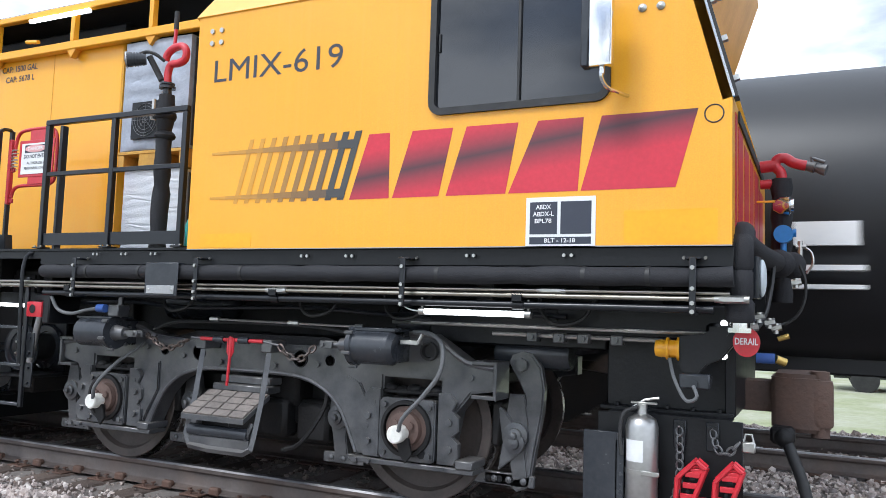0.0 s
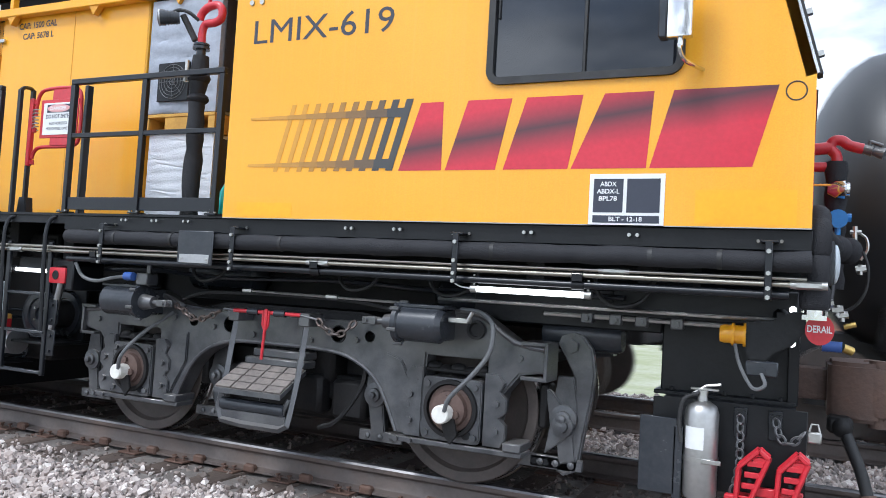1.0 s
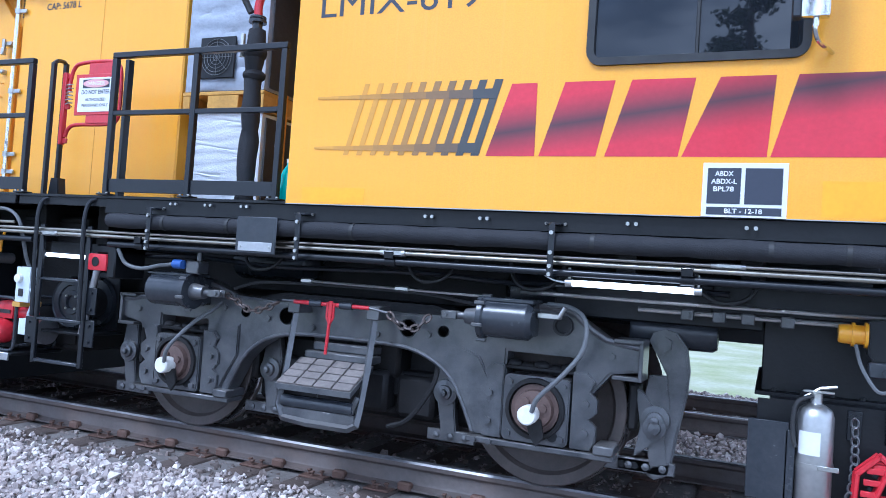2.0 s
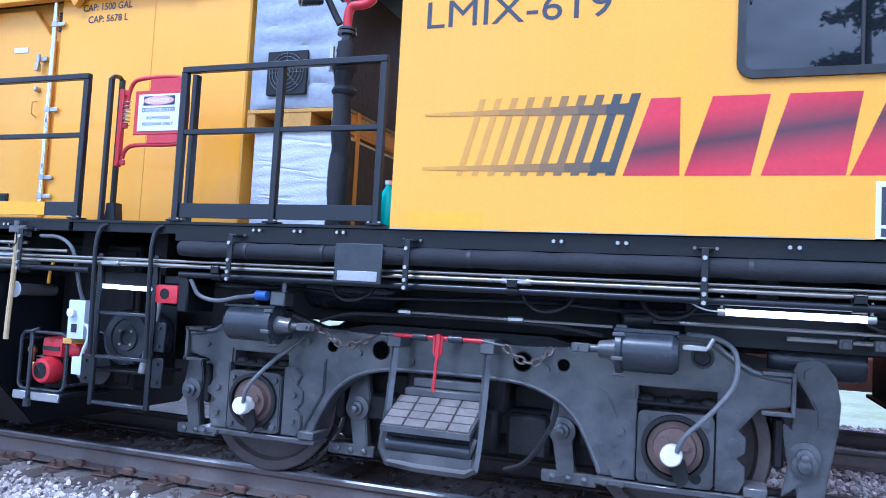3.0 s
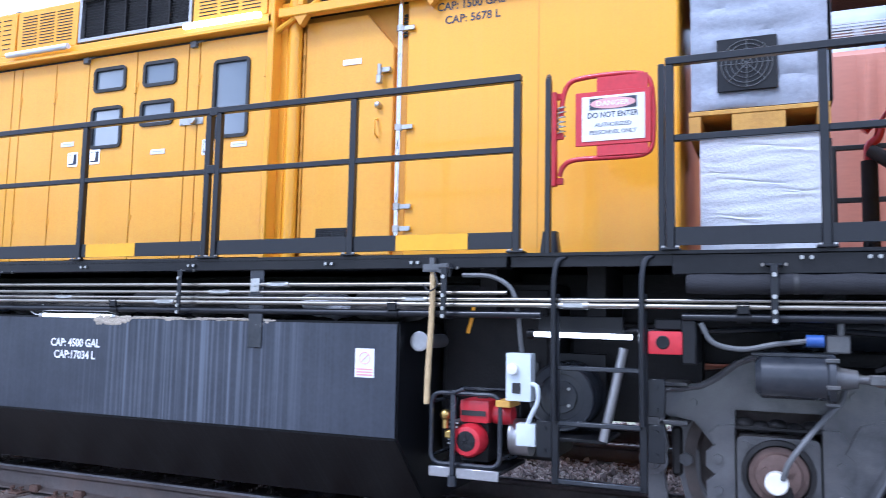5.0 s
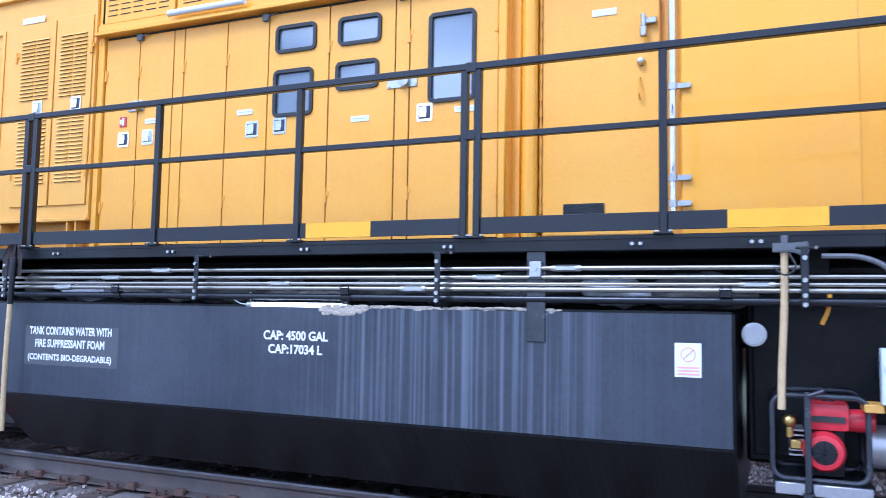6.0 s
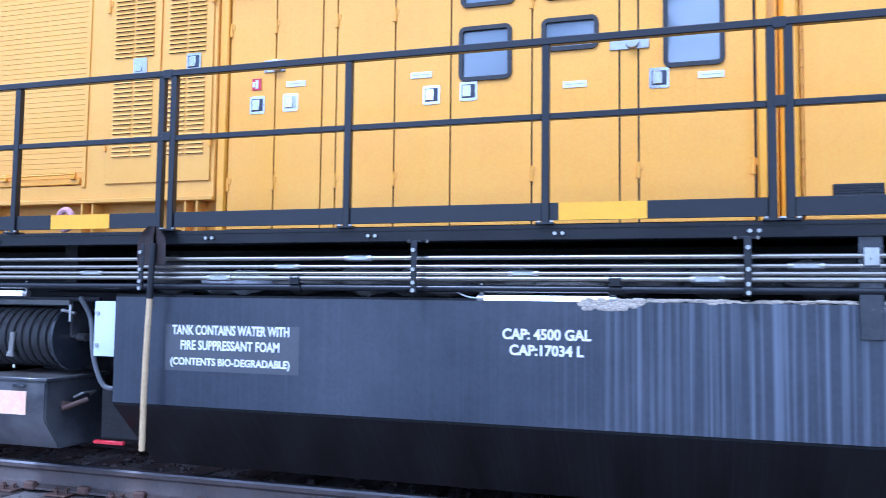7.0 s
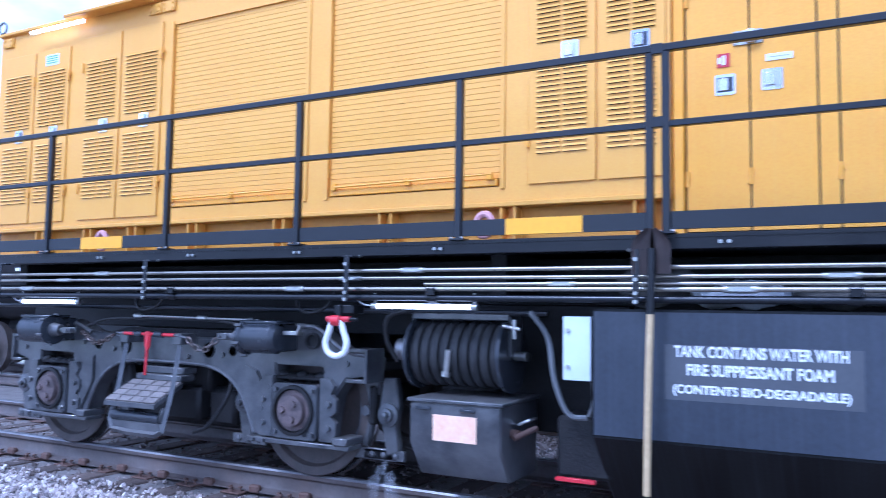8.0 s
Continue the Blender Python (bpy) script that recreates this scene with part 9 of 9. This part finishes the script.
for x in (1.1, 3.9):
    bm = B()
    cyl(bm, (x, 23.05, 0.09), (x, 23.27, 0.09), 0.34, 24)
    part("wheel", bm, RUBBER, pc)
    part("wheel", cyl(B(), (x, 24.73, 0.09), (x, 24.95, 0.09), 0.34, 24), RUBBER, pc)
bm = B()
plate(bm, [(1.75, 0.85), (3.3, 0.85), (3.2, 1.22), (1.95, 1.2)], 23.07, 23.12)
part("side_glass", bm, GLASS_DARK, pc, smooth=False)


# ---- trees behind the camera, seen in the windows and the paint ----
def tree(x, y, height, spread, base, seed, n=3600):
    rnd = random.Random(seed)
    t = thing("conifer_tree", "dark tall tree with layered drooping boughs", "tree", (x, y, -0.24), mover=None, group="trees along the verge")
    bm = B()
    tube(bm, [(x, y, -0.24), (x + 0.1, y, height * 0.5), (x + 0.05, y, height)], 0.2, 8, radii=[0.26, 0.16, 0.03])
    limbs = []
    for k in range(34):
        z = base + (height - base) * k / 34
        ln = spread * (1 - 0.8 * k / 34) * rnd.uniform(0.55, 1.1)
        a = rnd.uniform(0, 2 * math.pi)
        e = Vector((x + ln * math.cos(a), y + ln * math.sin(a), z + rnd.uniform(-0.5, 0.3)))
        limbs.append((Vector((x, y, z)), e))
        tube(bm, [(x, y, z), tuple((Vector((x, y, z)) + e) / 2 + Vector((0, 0, 0.15))), tuple(e)], 0.03, 5, radii=[0.05, 0.035, 0.012])
    part("trunk", bm, BARK, t)
    verts, faces = [], []
    for k in range(n):
        a, b = limbs[rnd.randrange(len(limbs))]
        f = rnd.random() ** 0.6
        c = a.lerp(b, f) + Vector((rnd.gauss(0, 0.16), rnd.gauss(0, 0.16), rnd.gauss(0, 0.10) - 0.05))
        u = Vector((rnd.gauss(0, 1), rnd.gauss(0, 1), rnd.gauss(0, 0.5))).normalized() * rnd.uniform(0.08, 0.17)
        w = u.cross(Vector((rnd.gauss(0, 1), rnd.gauss(0, 1), rnd.gauss(0, 1)))).normalized() * rnd.uniform(0.04, 0.08)
        i = len(verts)
        verts += [c - u, c + w, c + u, c - w]
        faces.append((i, i + 1, i + 2, i + 3))
    me = bpy.data.meshes.new("crown")
    me.from_pydata([v - ORIGIN[t.name] for v in verts], [], faces)
    me.materials.append(LEAF)
    ob = new("crown", me)
    ob.parent = t


for x, y, h, s, b, seed in ((-1.0, -15.0, 12.0, 2.3, 3.0, 1), (3.3, -15.5, 13.0, 2.4, 3.0, 2), (7.5, -18.0, 13.0, 3.0, 3.0, 3), (-30.0, -22.0, 11.0, 3.2, 2.5, 5)):
    tree(x, y, h, s, b, seed)

# ---- sleepers, plates and spikes ----
def piece(name, me, parent, at):
    ob = new(name, me)
    ob.parent = parent
    ob.location = Vector(at) - ORIGIN[parent.name]
    return ob


rnd = random.Random(21)
ties = []
for k in range(3):
    bm = B()
    bx(bm, -0.115, 0.115, -1.30, 1.30, -0.17, 0.0, 0.012)
    for v in bm.verts:
        v.co += 0.008 * noise.noise_vector(v.co * 3 + Vector((k * 7, 0, 0)))
    ties.append(mesh_of("sleeper", bm, TIE, Vector((0, 0, 0)), False))
bm = B()
bx(bm, -0.095, 0.095, -0.17, 0.17, 0.001, 0.014, 0.003)
plate_me = mesh_of("tie_plate", bm, PLATE, Vector((0, 0, 0)), False)
bm = B()
cyl(bm, (0, 0, 0.014), (0, 0, 0.045), 0.009, 6)
bx(bm, -0.014, 0.014, -0.016, 0.016, 0.038, 0.05, 0.003)
spike_me = mesh_of("spike", bm, PLATE, Vector((0, 0, 0)), False)
bm = B()
bx(bm, -0.05, 0.05, -0.028, 0.028, 0.014, 0.075, 0.012)
anchor_me = mesh_of("rail_anchor", bm, PLATE, Vector((0, 0, 0)), False)
for tr, ty, x0, x1 in ((track_1, TRACK_Y, -13.0, 4.0), (track_2, FAR_TRACK_Y, -6.0, 7.0)):
    x = x0
    while x < x1:
        tie = piece("sleeper", ties[rnd.randrange(3)], tr, (x, ty + rnd.uniform(-0.05, 0.05), rnd.uniform(-0.008, 0.0)))
        tie.rotation_euler[2] = radians(rnd.uniform(-1.2, 1.2))
        for s in (-0.755, 0.755):
            piece("tie_plate", plate_me, tr, (x, ty + s, 0))
            if ty < 7 and s < 0:
                for dx, dy in ((-0.05, -0.10), (0.05, -0.10), (-0.05, 0.10), (0.0, -0.145)):
                    piece("spike", spike_me, tr, (x + dx, ty + s + dy, 0))
                piece("rail_anchor", anchor_me, tr, (x + 0.17, ty + s - 0.065, -0.006))
        x += rnd.uniform(0.48, 0.53)


# ---- loose stones ----
def stones(name, mat, label, n, x0, x1, y0, y1, z_at, size, seed, skip=None):
    rs = np.random.RandomState(seed)
    base = np.array([(1, 0, 0), (-1, 0, 0), (0, 1, 0), (0, -1, 0), (0, 0, 1), (0, 0, -1), (0.62, 0.62, 0.45), (-0.62, 0.62, 0.45), (0.62, -0.62, 0.45), (-0.62, -0.62, 0.45)], float)
    tris = np.array([(4, 6, 7), (4, 8, 6), (4, 9, 8), (4, 7, 9), (0, 6, 8), (2, 7, 6), (1, 9, 7), (3, 8, 9), (0, 2, 6), (2, 1, 7), (1, 3, 9), (3, 0, 8), (5, 2, 0), (5, 1, 2), (5, 3, 1), (5, 0, 3)])
    xs, ys = rs.uniform(x0, x1, n), rs.uniform(y0, y1, n)
    if skip:
        keep = np.array([not skip(a, b) for a, b in zip(xs, ys)])
        xs, ys = xs[keep], ys[keep]
    n = len(xs)
    r = size * rs.lognormal(0, 0.28, n)
    P = base[None] * (1 + rs.uniform(-0.28, 0.28, (n, len(base), 3)))
    P = P * (r[:, None, None] * rs.uniform(0.65, 1.15, (n, 1, 3)))
    q = rs.normal(size=(n, 4))
    q /= np.linalg.norm(q, axis=1)[:, None]
    w, a, b, c = q.T
    M = np.stack([1 - 2 * (b * b + c * c), 2 * (a * b - w * c), 2 * (a * c + w * b), 2 * (a * b + w * c), 1 - 2 * (a * a + c * c), 2 * (b * c - w * a), 2 * (a * c - w * b), 2 * (b * c + w * a), 1 - 2 * (a * a + b * b)], -1).reshape(n, 3, 3)
    P = np.einsum("nij,nkj->nki", M, P)
    zs = np.array([z_at(a, b) for a, b in zip(xs, ys)]) + rs.uniform(-0.3, 0.75, n) * r
    P += np.stack([xs, ys, zs], -1)[:, None]
    F = (tris[None] + (np.arange(n) * len(base))[:, None, None]).reshape(-1, 3)
    me = bpy.data.meshes.new(name)
    me.from_pydata(P.reshape(-1, 3).tolist(), [], F.tolist())
    me.materials.append(mat)
    return tagged(new(name, me), label, "ballast", kind="stuff")


def bed(x, y):
    return -0.02 if y > 4.1 else -0.02 - (4.1 - y) * 0.115


def on_rail(x, y):
    return abs(y - (TRACK_Y - 0.755)) < 0.10 or abs(y - (FAR_TRACK_Y - 0.755)) < 0.10


stones("pale_ballast", STONE, "pale grey and pinkish crushed stone beside the track", 16000, -9.5, 0.5, 2.9, 4.22, lambda x, y: bed(x, y) + 0.012, 0.021, 1)
stones("pale_ballast", STONE, "pale crushed stone spilled towards the sleeper ends", 1300, -9.5, 0.5, 4.05, 4.50, lambda x, y: 0.0, 0.018, 6)
stones("oily_ballast", STONE_DARK, "dark oily crushed stone between the sleepers", 11000, -11.0, 2.5, 4.18, 6.9, lambda x, y: -0.030, 0.021, 2, on_rail)
stones("far_ballast", STONE, "crushed stone between the two tracks", 8000, -4.5, 4.0, 6.9, 8.7, lambda x, y: -0.012, 0.024, 3, on_rail)
stones("far_ballast", STONE, "pale crushed stone beyond the far track", 6000, -3.0, 6.0, 8.85, 13.0, lambda x, y: -0.02 if y < 12.2 else -0.02 - (y - 12.2) * 0.15, 0.028, 4, on_rail)


# ---- what moves ----
def motions():
    steps = [0.25 * i for i in range(33)]
    for ob, at in MOVERS:
        walk(ob, [(t, Matrix.Translation(at + Vector((travel(t), 0, 0)))) for t in steps])
    for ob, at in FREIGHT:
        walk(ob, [(t, Matrix.Translation(at - Vector((FREIGHT_SPEED * t, 0, 0)))) for t in (0.0, 2.0, 4.0, 6.0, 8.0)])
    for ob, local, radius in WHEELS:
        walk(ob, [(0.2 * i, Matrix.Translation(local) @ pose(0, 0, 0, 0, math.degrees(travel(0.2 * i) / radius), 0)) for i in range(41)])


motions()
